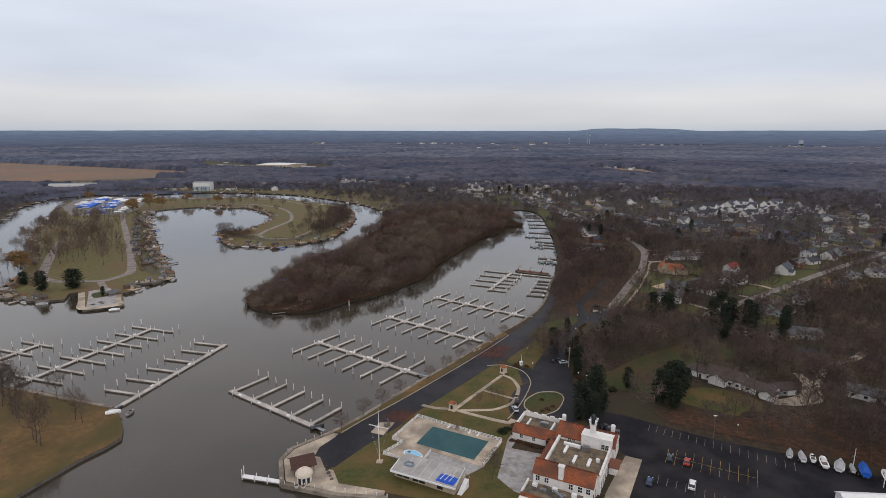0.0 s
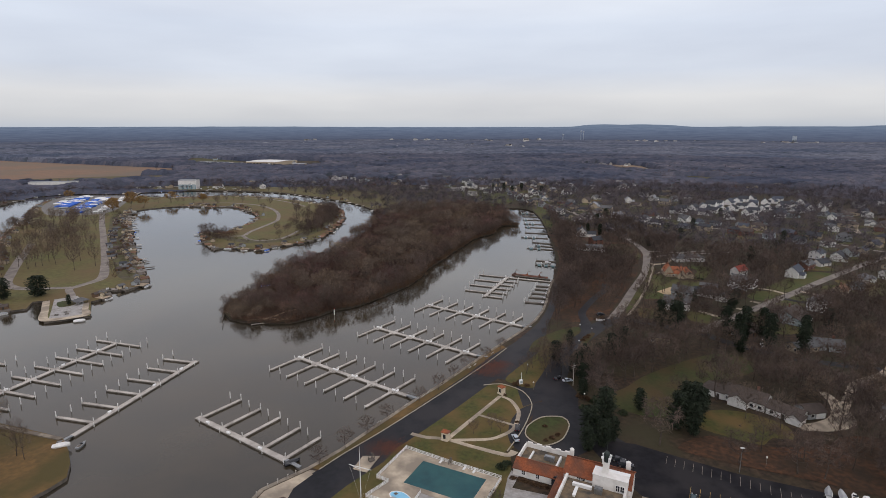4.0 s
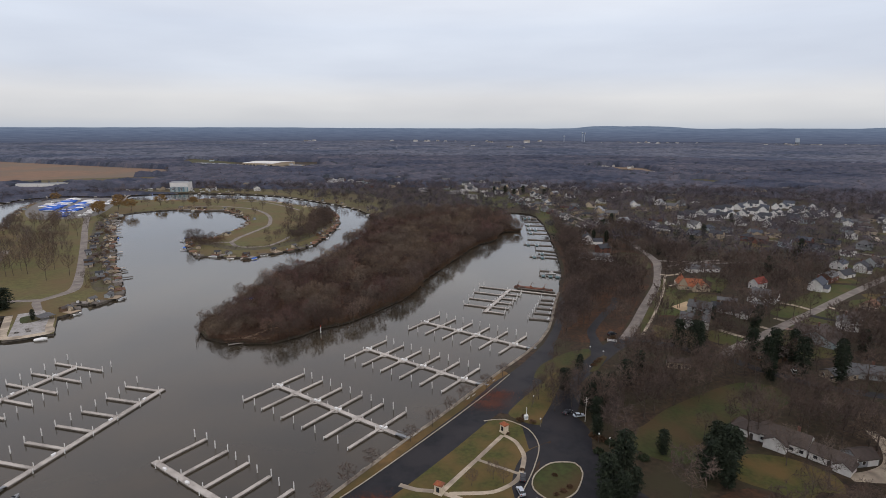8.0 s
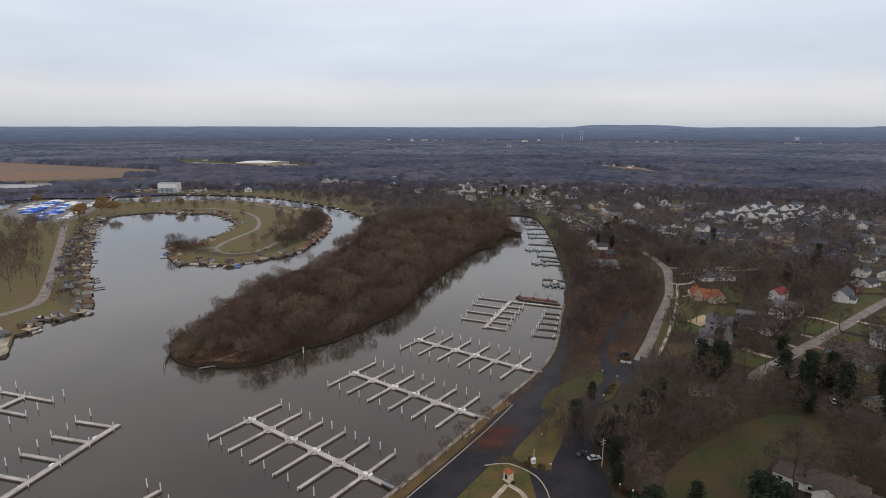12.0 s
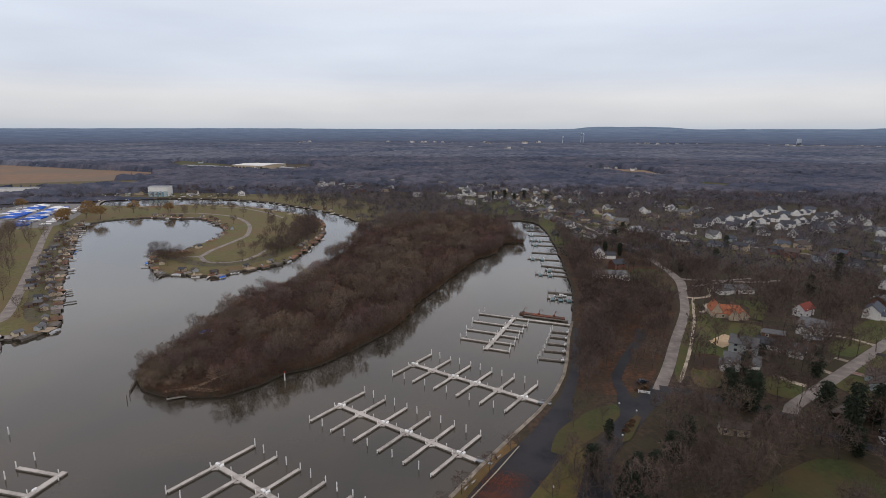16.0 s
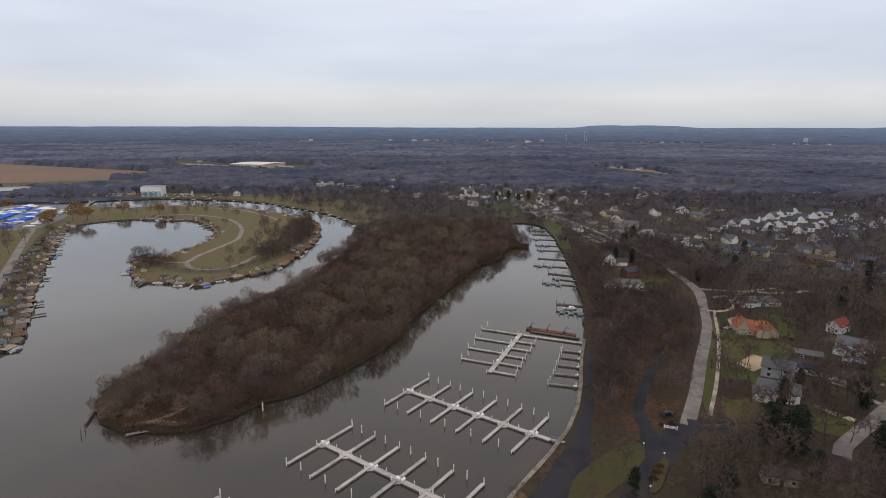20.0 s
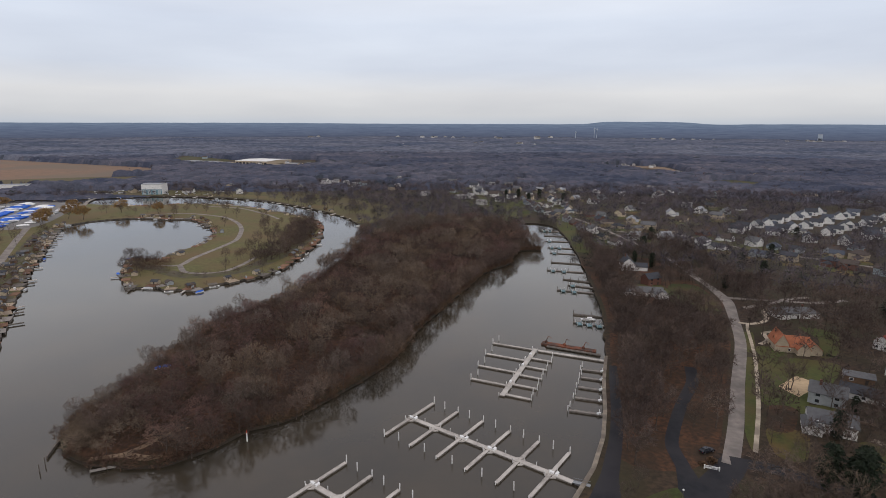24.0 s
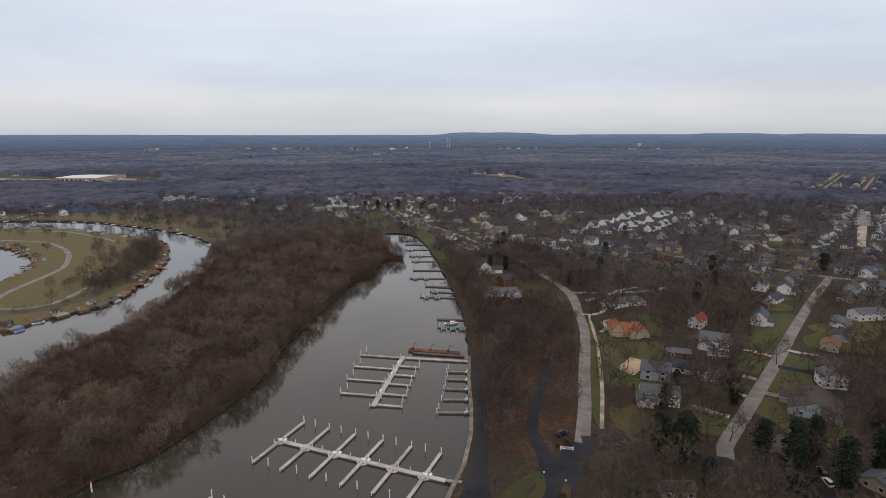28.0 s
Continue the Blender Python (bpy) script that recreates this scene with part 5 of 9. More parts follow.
Z0 = LEVEL - 0.1
club = thing("clubhouse", "white stucco clubhouse with red clay tile roofs and a cupola", "building", rz=CLUB_TURN)
part("south_wall", Geo().gable_wall(-35.75, 152.8, Z0, 18.1, 7.0, 6.6, 2.7), M_STUCCO, club)
tile_roof("south_roof", club, -45.2, -26.3, 148.9, 152.8, 7.75, 10.6)
tile_roof("back_roof", club, -45.2, -26.3, 156.7, 152.8, 7.75, 10.6)
part("north_wall", Geo().gable_wall(-35.0, 179.8, Z0, 19.6, 9.6, 5.9, 2.75), M_STUCCO, club)
tile_roof("north_roof", club, -45.1, -24.9, 174.7, 179.8, 7.05, 9.95)
tile_roof("rear_roof", club, -45.1, -24.9, 184.9, 179.8, 7.05, 9.95)
# flat roof over the middle, with low white walls
part("middle_wall", Geo().box(-34.9, 165.6, Z0, 18.0, 18.2, 5.0), M_STUCCO, club)
part("flat_roof", Geo().box(-34.9, 165.6, Z0 + 5.0, 17.4, 17.6, 0.15), M_FLATROOF, club)
part("parapet", Geo().box(-43.6, 165.6, Z0 + 5.0, 0.7, 18.0, 1.3), M_STUCCO, club)
part("parapet", Geo().box(-26.3, 165.6, Z0 + 5.0, 0.7, 18.0, 1.7), M_STUCCO, club)
tile_roof("lean_to_roof", club, -46.6, -43.9, 157.0, 174.5, 5.4, 5.6)
for u, v, w in ((-39.6, 168.0, 0.7), (-35.6, 163.6, 0.7), (-31.0, 163.8, 0.8)):
    part("roof_curb", Geo().box(u, v, Z0 + 5.15, w, 4.2, 0.6).gable(u, v, Z0 + 5.75, w, 4.2, 0.15, 0, 0.1, 0.08), M_WHITE, club)
part("roof_duct", Geo().box(-38.4, 171.4, Z0 + 5.15, 5.6, 1.0, 0.9), M_WHITE, club)
part("air_unit", Geo().box(-33.6, 170.8, Z0 + 5.15, 2.2, 1.8, 1.6).tube((-33.6, 170.8, Z0 + 6.75), (-33.6, 170.8, Z0 + 6.95), 0.7, 0.7, 10), M_METAL, club, "grey rooftop air unit")
part("air_unit", Geo().box(-28.7, 166.0, Z0 + 5.15, 1.1, 1.1, 1.0).tube((-28.7, 166.0, Z0 + 6.15), (-28.7, 166.0, Z0 + 6.3), 0.4, 0.4, 8), M_WHITE, club)
part("vent_pipe", Geo().tube((-36.5, 160.5, Z0 + 5.1), (-36.5, 160.5, Z0 + 6.6), 0.18, 0.18, 7), M_METAL, club)
part("roof_deck", Geo().box(-29.4, 170.0, Z0 + 5.15, 4.6, 5.0, 0.35), M_FLATROOF, club)
part("upper_block", Geo().box(-30.9, 174.6, Z0 + 4.9, 9.9, 2.8, 4.2).box(-30.9, 174.6, Z0 + 9.1, 10.2, 3.1, 0.25), M_STUCCO, club)
part("upper_roof", Geo().face((-36.0, 173.0, Z0 + 9.36), (-25.8, 173.0, Z0 + 9.36), (-25.8, 178.2, Z0 + 9.0), (-36.0, 178.2, Z0 + 9.0)), M_WHITE, club)
cup = part("cupola", Geo().box(-32.6, 175.6, Z0 + 9.0, 1.7, 1.7, 3.4).box(-32.6, 175.6, Z0 + 12.4, 2.1, 2.1, 0.25), M_STUCCO, club)
part("lantern", Geo().tube((-32.6, 175.6, Z0 + 12.85), (-32.6, 175.6, Z0 + 15.0), 0.75, 0.75, 8).dome(-32.6, 175.6, Z0 + 15.0, 0.95, 1.3, 8, 3)
     .tube((-32.6, 175.6, Z0 + 16.2), (-32.6, 175.6, Z0 + 18.6), 0.08, 0.04, 5), mat("dark_bronze", (0.05, 0.06, 0.055), (0.03, 0.04, 0.04), 1.0, rough=0.5, metal=0.4), cup, "dark bronze lantern with a finial")
for du, dv in ((0.8, 0.8), (-0.8, 0.8), (0.8, -0.8), (-0.8, -0.8)):
    part("horn", Geo().tube((-32.6 + du, 175.6 + dv, Z0 + 13.0), (-32.6 + du * 1.3, 175.6 + dv * 1.3, Z0 + 14.6), 0.28, 0.4, 7), M_WHITE, cup)
part("chimney", Geo().box(-36.3, 149.6, Z0 + 3.5, 1.5, 1.2, 7.4).box(-36.3, 149.6, Z0 + 10.9, 1.9, 1.6, 0.3), M_STUCCO, club)
part("chimney", Geo().box(-27.0, 181.5, Z0 + 6.5, 1.3, 1.0, 4.0).dome(-27.0, 181.5, Z0 + 10.5, 0.8, 0.5, 8, 3), M_STUCCO, club)
part("chimney", Geo().box(-44.0, 181.4, Z0 + 6.0, 1.2, 1.2, 4.3).dome(-44.0, 181.4, Z0 + 10.3, 0.75, 0.5, 8, 3), M_STUCCO, club)
# north-west wing
part("wing_wall", Geo().box(-53.1, 181.8, Z0, 15.8, 13.0, 2.9), M_STUCCO, club)
tile_roof("wing_roof", club, -61.2, -45.0, 174.9, 178.6, 3.95, 5.75)
part("wing_flat_roof", Geo().box(-53.1, 183.3, Z0 + 2.9, 15.2, 9.4, 0.15), M_FLATROOF, club)
for g in (Geo().box(-60.8, 183.4, Z0 + 2.9, 0.5, 9.8, 1.6), Geo().box(-53.1, 188.2, Z0 + 2.9, 15.9, 0.5, 1.6), Geo().box(-53.1, 178.75, Z0 + 2.9, 15.9, 0.3, 1.7)):
    part("parapet", g, M_STUCCO, club)
for k in range(5):
    part("merlon", Geo().box(-59.6 + k * 3.2, 188.2, Z0 + 4.5, 1.7, 0.7, 0.45), M_STUCCO, club)
part("roof_curb", Geo().box(-57.5, 183.2, Z0 + 3.05, 0.5, 5.0, 0.6), M_WHITE, club)
part("roof_curb", Geo().box(-48.3, 182.6, Z0 + 3.05, 0.6, 6.0, 1.2), M_WHITE, club)
part("air_unit", Geo().box(-51.6, 183.6, Z0 + 3.05, 3.2, 1.6, 1.3).box(-51.6, 183.6, Z0 + 4.35, 2.6, 1.2, 0.2), M_METAL, club, "grey rooftop air unit")
# No real passage: a dark panel on the wall gives its shade.
part("archway", Geo().box(-46.8, 175.25, Z0, 3.4, 0.35, 2.5).tube((-46.8, 175.43, Z0 + 2.0), (-46.8, 175.07, Z0 + 2.0), 1.7, 1.7, 14), M_GLASS, club, "dark panel standing in for the shade of an arched passage")
for u in (-57.6, -53.0):
    window_on(club, u, 175.25, Z0 + 1.0, 1.0, 1.3, "u")
for u, z in ((-40.2, 4.4), (-38.9, 4.4)):
    window_on(club, u, 174.98, Z0 + z, 1.1, 1.3, "u")
for u in (-28.6, -27.3):
    window_on(club, u, 173.18, Z0 + 5.6, 1.0, 1.7, "u")
for u in (-43.4, -40.6, -33.2, -30.4, -28.0):
    window_on(club, u, 149.27, Z0 + 4.2, 1.2, 1.6, "u")
for v in (150.6, 153.4, 158.6, 161.8, 165.0, 168.2, 171.4):
    window_on(club, -25.88 if v > 156.5 else -26.68, v, Z0 + 0.6, 1.3, 3.4, "v")
for v in (177.4, 182.0):
    window_on(club, -25.18, v, Z0 + 3.6, 1.1, 1.6, "v")
part("porch_roof", Geo().gable(-24.0, 171.4, Z0 + 2.9, 3.0, 5.4, 1.3, 0, 0.2), M_TILE, club, "small red tiled porch roof")
part("porch_wall", Geo().gable_wall(-24.4, 171.4, Z0, 2.4, 5.0, 2.8, 1.2), M_STUCCO, club)
# low south wing with terrace roof
part("south_wing_wall", Geo().box(-37.6, 144.6, Z0, 17.4, 9.2, 3.4), M_STUCCO, club)
part("south_wing_roof", Geo().box(-37.6, 145.6, Z0 + 3.4, 16.8, 6.6, 0.15), M_FLATROOF, club)
tile_roof("south_wing_tiles", club, -46.4, -28.8, 139.9, 142.2, 4.0, 4.9)
part("parapet", Geo().box(-46.2, 145.6, Z0 + 3.4, 0.5, 7.0, 0.9), M_STUCCO, club)
for k, (u, v) in enumerate(((-43.6, 147.2), (-40.4, 145.4), (-37.4, 147.3), (-34.6, 145.6), (-31.6, 147.2))):
    part("roof_unit", Geo().box(u, v, Z0 + 3.55, 1.5 + 0.3 * (k % 2), 1.1, 0.9 + 0.15 * k % 0.4).tube((u, v, Z0 + 4.4), (u, v, Z0 + 4.9), 0.3, 0.3, 7), M_METAL if k % 2 else M_WHITE, club)
part("duct", Geo().tube((-38.6, 147.6, Z0 + 4.1), (-34.2, 144.6, Z0 + 4.1), 0.45, 0.45, 8), M_METAL, club)
for u in (-44, -40, -36, -32):
    window_on(club, u, 139.97, Z0 + 0.9, 1.4, 1.4, "u")
CLEAR_POLY.append([uv(-64, 132), uv(-10, 132), uv(-10, 192), uv(-64, 192)])
CLEAR_POLY.append([(-60, 150), (40, 130), (40, 195), (30, 250), (10, 250), (-45, 192)])
CLEAR_POLY.append(LOT)

# pool terrace
terrace = tagged(part("pool_terrace", Geo().prism([uv(-99.2, 154), uv(-63.2, 153.4), uv(-63.2, 171), uv(-84, 171.6), uv(-98.8, 172.6)], LEVEL - 0.3, LEVEL + 0.35), M_CONC), "raised pale concrete terrace round the swimming pool", "terrace", kind="structure")
M_COVER = mat("pool_cover", (0.012, 0.075, 0.085), (0.009, 0.055, 0.065), 0.3, rough=0.55, c3=(0.02, 0.085, 0.09), scale3=0.1)
pool = thing("swimming_pool", "rectangular swimming pool under a dark teal winter cover", "pool", rz=CLUB_TURN)
part("coping", Geo().box(-78.8, 168.75, LEVEL + 0.3, 23.4, 0.5, 0.13).box(-78.8, 155.3, LEVEL + 0.3, 23.4, 0.5, 0.13).box(-90.35, 162, LEVEL + 0.3, 0.5, 13.0, 0.13).box(-67.25, 162, LEVEL + 0.3, 0.5, 13.0, 0.13), M_CONC, pool)
part("cover", Geo().box(-78.8, 162.03, LEVEL + 0.2, 22.7, 13.0, 0.18), M_COVER, pool, "dark teal winter cover")
for i in range(11):
    part("strap", Geo().box(-89 + i * 2.04, 162.03, LEVEL + 0.383, 0.06, 13.0, 0.02), M_COVER, pool)
for u, v in ((-76, 170.3), (-72.5, 170.2), (-84.5, 170.3)):
    lg = thing("sun_lounger", "folded pale pool lounger on the terrace", "lounger", *uv(u, v), LEVEL + 0.35, CLUB_TURN, "pool loungers")
    part("seat", Geo().box(0, 0, 0.3, 0.7, 1.4, 0.08), M_WHITE, lg)
    part("backrest", Geo().face((-0.35, 0.7, 0.38), (0.35, 0.7, 0.38), (0.35, 1.2, 0.9), (-0.35, 1.2, 0.9)), M_WHITE, lg)
    for a in (-0.3, 0.3):
        for b in (-0.6, 0.6):
            part("leg", Geo().box(a, b, 0, 0.05, 0.05, 0.3), M_WHITE, lg)
gd = thing("guard_chair", "dark lifeguard chair beside the pool", "chair", *uv(-81.5, 170.2), LEVEL + 0.35, CLUB_TURN)
part("frame", Geo().box(0, 0, 0, 0.1, 0.1, 1.6).box(0.8, 0, 0, 0.1, 0.1, 1.6).box(0, 0.8, 0, 0.1, 0.1, 1.6).box(0.8, 0.8, 0, 0.1, 0.1, 1.6), M_DOCKDARK, gd)
part("seat", Geo().box(0.4, 0.4, 1.5, 0.9, 0.9, 0.1).box(0.4, 0.85, 1.6, 0.9, 0.08, 0.8), M_DOCKDARK, gd)
part("kid_terrace", Geo().prism([uv(-97, 144.5), uv(-82.4, 146.6), uv(-82.8, 153.9), uv(-94.5, 153.9)], LEVEL - 0.3, LEVEL + 0.4), M_CONC, terrace)
part("lower_deck", Geo().prism([uv(-96.6, 144.7), uv(-66.6, 146.0), uv(-63.4, 153.3), uv(-94.4, 153.8)], LEVEL - 0.3, LEVEL + 0.33), M_PAVE, terrace)
kid = thing("paddling_pool", "small kidney-shaped paddling pool with pale blue water", "pool", *uv(-87.6, 149.4), LEVEL + 0.4, CLUB_TURN)
ring = [((3.0 + 0.4 * math.cos(2 * a)) * math.cos(a), (1.75 - 0.35 * math.cos(a)) * math.sin(a)) for a in np.linspace(0, 2 * math.pi, 25)[:-1]]
part("rim", Geo().prism([(x * 1.1, y * 1.15) for x, y in ring], -0.1, 0.06), M_WHITE, kid)
part("basin", Geo().prism(ring, -0.05, 0.075), mat("pale_blue_pool_water", (0.20, 0.48, 0.68), (0.26, 0.56, 0.76), 0.5, rough=0.15), kid, "pale blue water")
part("steps", Geo().prism([(-2.5, 0.2), (-1.4, -0.3), (-1.2, 0.8), (-2.1, 1.0)], 0.07, 0.11), M_DOCKDARK, kid, "dark mat at the shallow end")


def fence(pts, h, lab, spacing=2.0, mt=None, rails=(0.15, 0.55, 0.95), pickets=False, base=LEVEL + 0.3):
    f = thing("fence", lab, "fence")
    for a, b in zip(pts, pts[1:]):
        n = max(1, int(math.dist(a, b) / spacing))
        for i in range(n + 1):
            x, y = a[0] + (b[0] - a[0]) * i / n, a[1] + (b[1] - a[1]) * i / n
            part("post", Geo().box(x, y, base, 0.13, 0.13, h + 0.12, CLUB_TURN), mt or M_WHITE, f)
        for r in rails:
            part("rail", Geo().beam((*a, base + h * r + 0.05), (*b, base + h * r + 0.05), 0.07, 0.1), mt or M_WHITE, f)
        if pickets:
            g = Geo()
            m = int(math.dist(a, b) / 0.32)
            for i in range(m):
                x, y = a[0] + (b[0] - a[0]) * (i + 0.5) / m, a[1] + (b[1] - a[1]) * (i + 0.5) / m
                g.box(x, y, base + 0.1, 0.07, 0.07, h - 0.1, CLUB_TURN)
            part("picket_run", g, mt or M_WHITE, f)["kind"] = "stuff"
    return f


fence([uv(-98.8, 172.4), uv(-84, 171.4), uv(-63.4, 170.8), uv(-63.4, 153.8)], 1.3, "white picket fence round the pool terrace", pickets=True)
fence([uv(-98.8, 172.4), uv(-99.1, 154.2), uv(-94.6, 153.8)], 1.2, "low white wall-like fence at the pool's end", pickets=True)
fence([uv(-94.6, 153.6), uv(-96.8, 144.7), uv(-88.5, 144.8)], 1.2, "white picket fence round the paddling pool", pickets=True)
fence([uv(-82.9, 153.4), uv(-82.5, 147)], 1.2, "white picket fence beside the paddling pool", pickets=True)
fence([uv(-82.5, 146.2), uv(-67, 146.4)], 1.1, "white railing between pool and roof terrace", pickets=True)

ph = thing("pool_house", "low pool house with a grey flat roof terrace and white rails", "building", rz=CLUB_TURN)
part("wall", Geo().box(-76.3, 140.6, Z0, 21.4, 8.6, 2.7), mat("tan_stucco", (0.40, 0.33, 0.25), (0.33, 0.27, 0.20), 0.6), ph)
part("roof_terrace", Geo().prism([(-88.2, 141.5), (-87.4, 134.7), (-64.9, 135.6), (-66.4, 145.8), (-88.0, 145.4)], Z0 + 2.7, Z0 + 3.05), mat("grey_roof_felt", (0.34, 0.325, 0.31), (0.28, 0.27, 0.255), 0.5, c3=(0.40, 0.38, 0.36), scale3=0.2), ph)
part("fascia", Geo().beam((-87.5, 134.6, Z0 + 3.12), (-64.8, 135.5, Z0 + 3.12), 0.25, 0.55).beam((-88.3, 141.5, Z0 + 3.12), (-87.5, 134.6, Z0 + 3.12), 0.25, 0.55), M_WHITE, ph)
# Hatches are dark panels on the wall, coloured as the shade inside.
for u in (-85.0, -82.6, -79.2, -76.8, -70.5):
    part("opening", Geo().box(u, 136.28, Z0 + 0.7, 2.0, 0.3, 1.5), M_GLASS, ph, "dark panel standing in for a shaded serving hatch")
sg = Geo()
for i in range(6):
    sg.beam((-84.6 + i * 3.2, 144.6, Z0 + 3.062), (-84.0 + i * 3.2, 136.0, Z0 + 3.062), 0.07, 0.02)
part("seaming", sg, M_WHITE, ph)
rr = Geo()
for k in range(14):
    a = 2 * math.pi * k / 14
    rr.box(-83.6 + 1.5 * math.cos(a), 140.0 + 1.1 * math.sin(a), Z0 + 3.05, 0.5, 0.5, 0.35 + 0.2 * (k % 3), a)
part("chair_stack", rr, mat("blue_grey_furniture", (0.20, 0.25, 0.31), (0.26, 0.30, 0.34), 1.0), ph, "blue-grey stacked terrace furniture")
part("roof_rail", Geo().beam((-66.2, 145.6, Z0 + 4.1), (-64.9, 135.8, Z0 + 4.1), 0.08, 0.08).beam((-66.2, 145.6, Z0 + 3.6), (-64.9, 135.8, Z0 + 3.6), 0.06, 0.06), M_WHITE, ph)
tp = thing("tarpaulin", "bright blue tarpaulin over furniture on the roof terrace", "tarpaulin", rz=CLUB_TURN)
rt = random.Random(4)
tg = Geo()
nx, ny = 9, 6
for j in range(ny):
    for i in range(nx):
        edge = i in (0, nx - 1) or j in (0, ny - 1)
        tg.v.append((-72.2 + 6.2 * i / (nx - 1), 136.4 + 3.9 * j / (ny - 1), Z0 + 3.08 + (0.0 if edge else 0.55 + rt.uniform(0, 0.35))))
for j in range(ny - 1):
    for i in range(nx - 1):
        a = j * nx + i
        tg.f.append((a, a + 1, a + nx + 1, a + nx))
part("cloth", tg, mat("blue_tarpaulin", (0.015, 0.10, 0.52), (0.012, 0.07, 0.40), 0.8, rough=0.5), tp)
for u in (-70.5, -69.0, -67.5):
    part("batten", Geo().beam((u, 136.5, Z0 + 4.1), (u + 0.3, 140.2, Z0 + 4.1), 0.12, 0.1), M_WHITE, tp, "white batten")
st = thing("outside_stair", "white outside stair from lawn to roof terrace", "stair", rz=CLUB_TURN)
for i in range(12):
    part("step", Geo().box(-64.2 + 0.02 * i, 137.2 + i * 0.42, Z0, 1.5, 0.44, 0.23 * (i + 1)), M_WHITE, st)
for s in (-0.8, 0.8):
    part("handrail", Geo().beam((-64.2 + s, 137.0, Z0 + 1.2), (-64.0 + s, 142.2, Z0 + 3.8), 0.07, 0.07), M_WHITE, st)

fp = thing("flagpole", "tall white flagpole with yardarm on a stone foot", "flagpole", -21.4, 168.8, LEVEL)
part("foot", Geo().prism([(-1.1, -1), (1.0, -1.1), (1.2, 0.9), (-0.9, 1.1)], -0.1, 0.35), M_CONC, fp)
part("pole", Geo().tube((0, 0, 0.3), (0, 0, 13), 0.14, 0.11, 10).tube((0, 0, 13), (0, 0, 19.6), 0.10, 0.05, 8), M_WHITE, fp)
part("yardarm", Geo().tube((-3.4, 1.4, 13.0), (3.4, -1.4, 13.0), 0.1, 0.1, 6), M_WHITE, fp)
part("gaff", Geo().tube((0, 0, 12.4), (-1.8, -2.6, 15.2), 0.09, 0.07, 6), M_WHITE, fp)
for sx in (-3.2, 3.2):
    part("halyard", Geo().tube((sx, -sx * 0.41, 12.9), (0, 0, 1.5), 0.012, 0.012, 3), M_WHITE, fp)
slab = tagged(part("anchor_slab", Geo().prism([(-26.6, 187.2), (-24.2, 194.3), (-18.5, 194.2), (-21.8, 185.3)], LEVEL - 0.1, LEVEL + 0.3), M_CONC), "pale stone slab under the anchor", "slab", kind="structure")
an = thing("anchor", "black ship's anchor mounted on a slab", "anchor", -21.0, 191.6, LEVEL + 0.3, 0.6)
part("shank", Geo().box(0, 0, 0, 1.9, 1.5, 0.5).tube((0, 0, 0.5), (0.6, 0, 2.6), 0.25, 0.2, 7), M_DOCKDARK, an)
part("fluke", Geo().face((-1.2, 0.2, 0.5), (-0.4, 0.2, 0.5), (-1.0, 0.3, 1.8)).face((0.4, -0.2, 0.5), (1.2, -0.2, 0.5), (1.0, -0.3, 1.8)), M_DOCKDARK, an)
part("stock", Geo().tube((0.5, -1.3, 2.2), (0.5, 1.3, 2.2), 0.14, 0.14, 6), M_DOCKDARK, an)

# entrance pillars of the garden
for x, y, rz in ((27.8, 239.2, -0.9), (3.9, 204.4, -0.5)):
    p = thing("garden_pillar", "cream stucco gate pillar with a red tiled cap", "pillar", x, y, LEVEL, rz, "garden pillars")
    part("shaft", Geo().box(0, 0, -0.1, 2.4, 2.0, 3.4).box(0, 0, -0.1, 2.8, 2.4, 0.5), mat("cream_stucco", (0.62, 0.54, 0.42), (0.54, 0.46, 0.36), 0.7), p)
    part("cap", Geo().hip(0, 0, 3.3, 2.4, 2.0, 0.8, 0, 0.3, 0.15), M_TILE, p, "red tiled cap")
    # Dark panel on the shaft, coloured as the shade of a recess.
    part("niche", Geo().box(0, -1.02, 0.9, 1.0, 0.1, 1.6), M_GLASS, p)

# pavilion and gazebo on the point
pv = thing("pavilion", "brown shingled pavilion with open timber sides", "pavilion", -46.4, 165.0, LEVEL, radians(25))
M_SHINGLE = mat("brown_shingles", (0.085, 0.045, 0.035), (0.06, 0.033, 0.027), 1.5, bump=0.5)
part("roof", Geo().gable(0, 0, 2.9, 7.2, 6.6, 1.9, 0, 0.5), M_SHINGLE, pv)
for a in (-3.2, 0, 3.2):
    for b in (-2.9, 2.9):
        part("post", Geo().box(a, b, -0.1, 0.22, 0.22, 3.0), M_DOCKDARK, pv)
part("back_wall", Geo().box(0, 2.6, -0.1, 6.4, 0.2, 2.7), M_SHINGLE, pv)
gz = thing("gazebo", "round white gazebo with a pale domed roof", "gazebo", -44.2, 158.6, LEVEL, 0.2)
part("drum", Geo().tube((0, 0, -0.1), (0, 0, 2.5), 2.3, 2.3, 12), M_STUCCO, gz)
part("roof", Geo().tube((0, 0, 2.5), (0, 0, 2.7), 2.8, 2.8, 12).dome(0, 0, 2.7, 2.7, 1.5, 12, 4).tube((0, 0, 4.1), (0, 0, 5.0), 0.12, 0.05, 5), mat("cream_roof", (0.66, 0.58, 0.48), (0.58, 0.50, 0.41), 0.8), gz)
for a in (-2.2, -1.57, -0.94):
    part("door", Geo().box(2.32 * math.cos(a), 2.32 * math.sin(a), 0.0, 0.9, 0.12, 1.9, a + math.pi / 2), M_GLASS, gz)
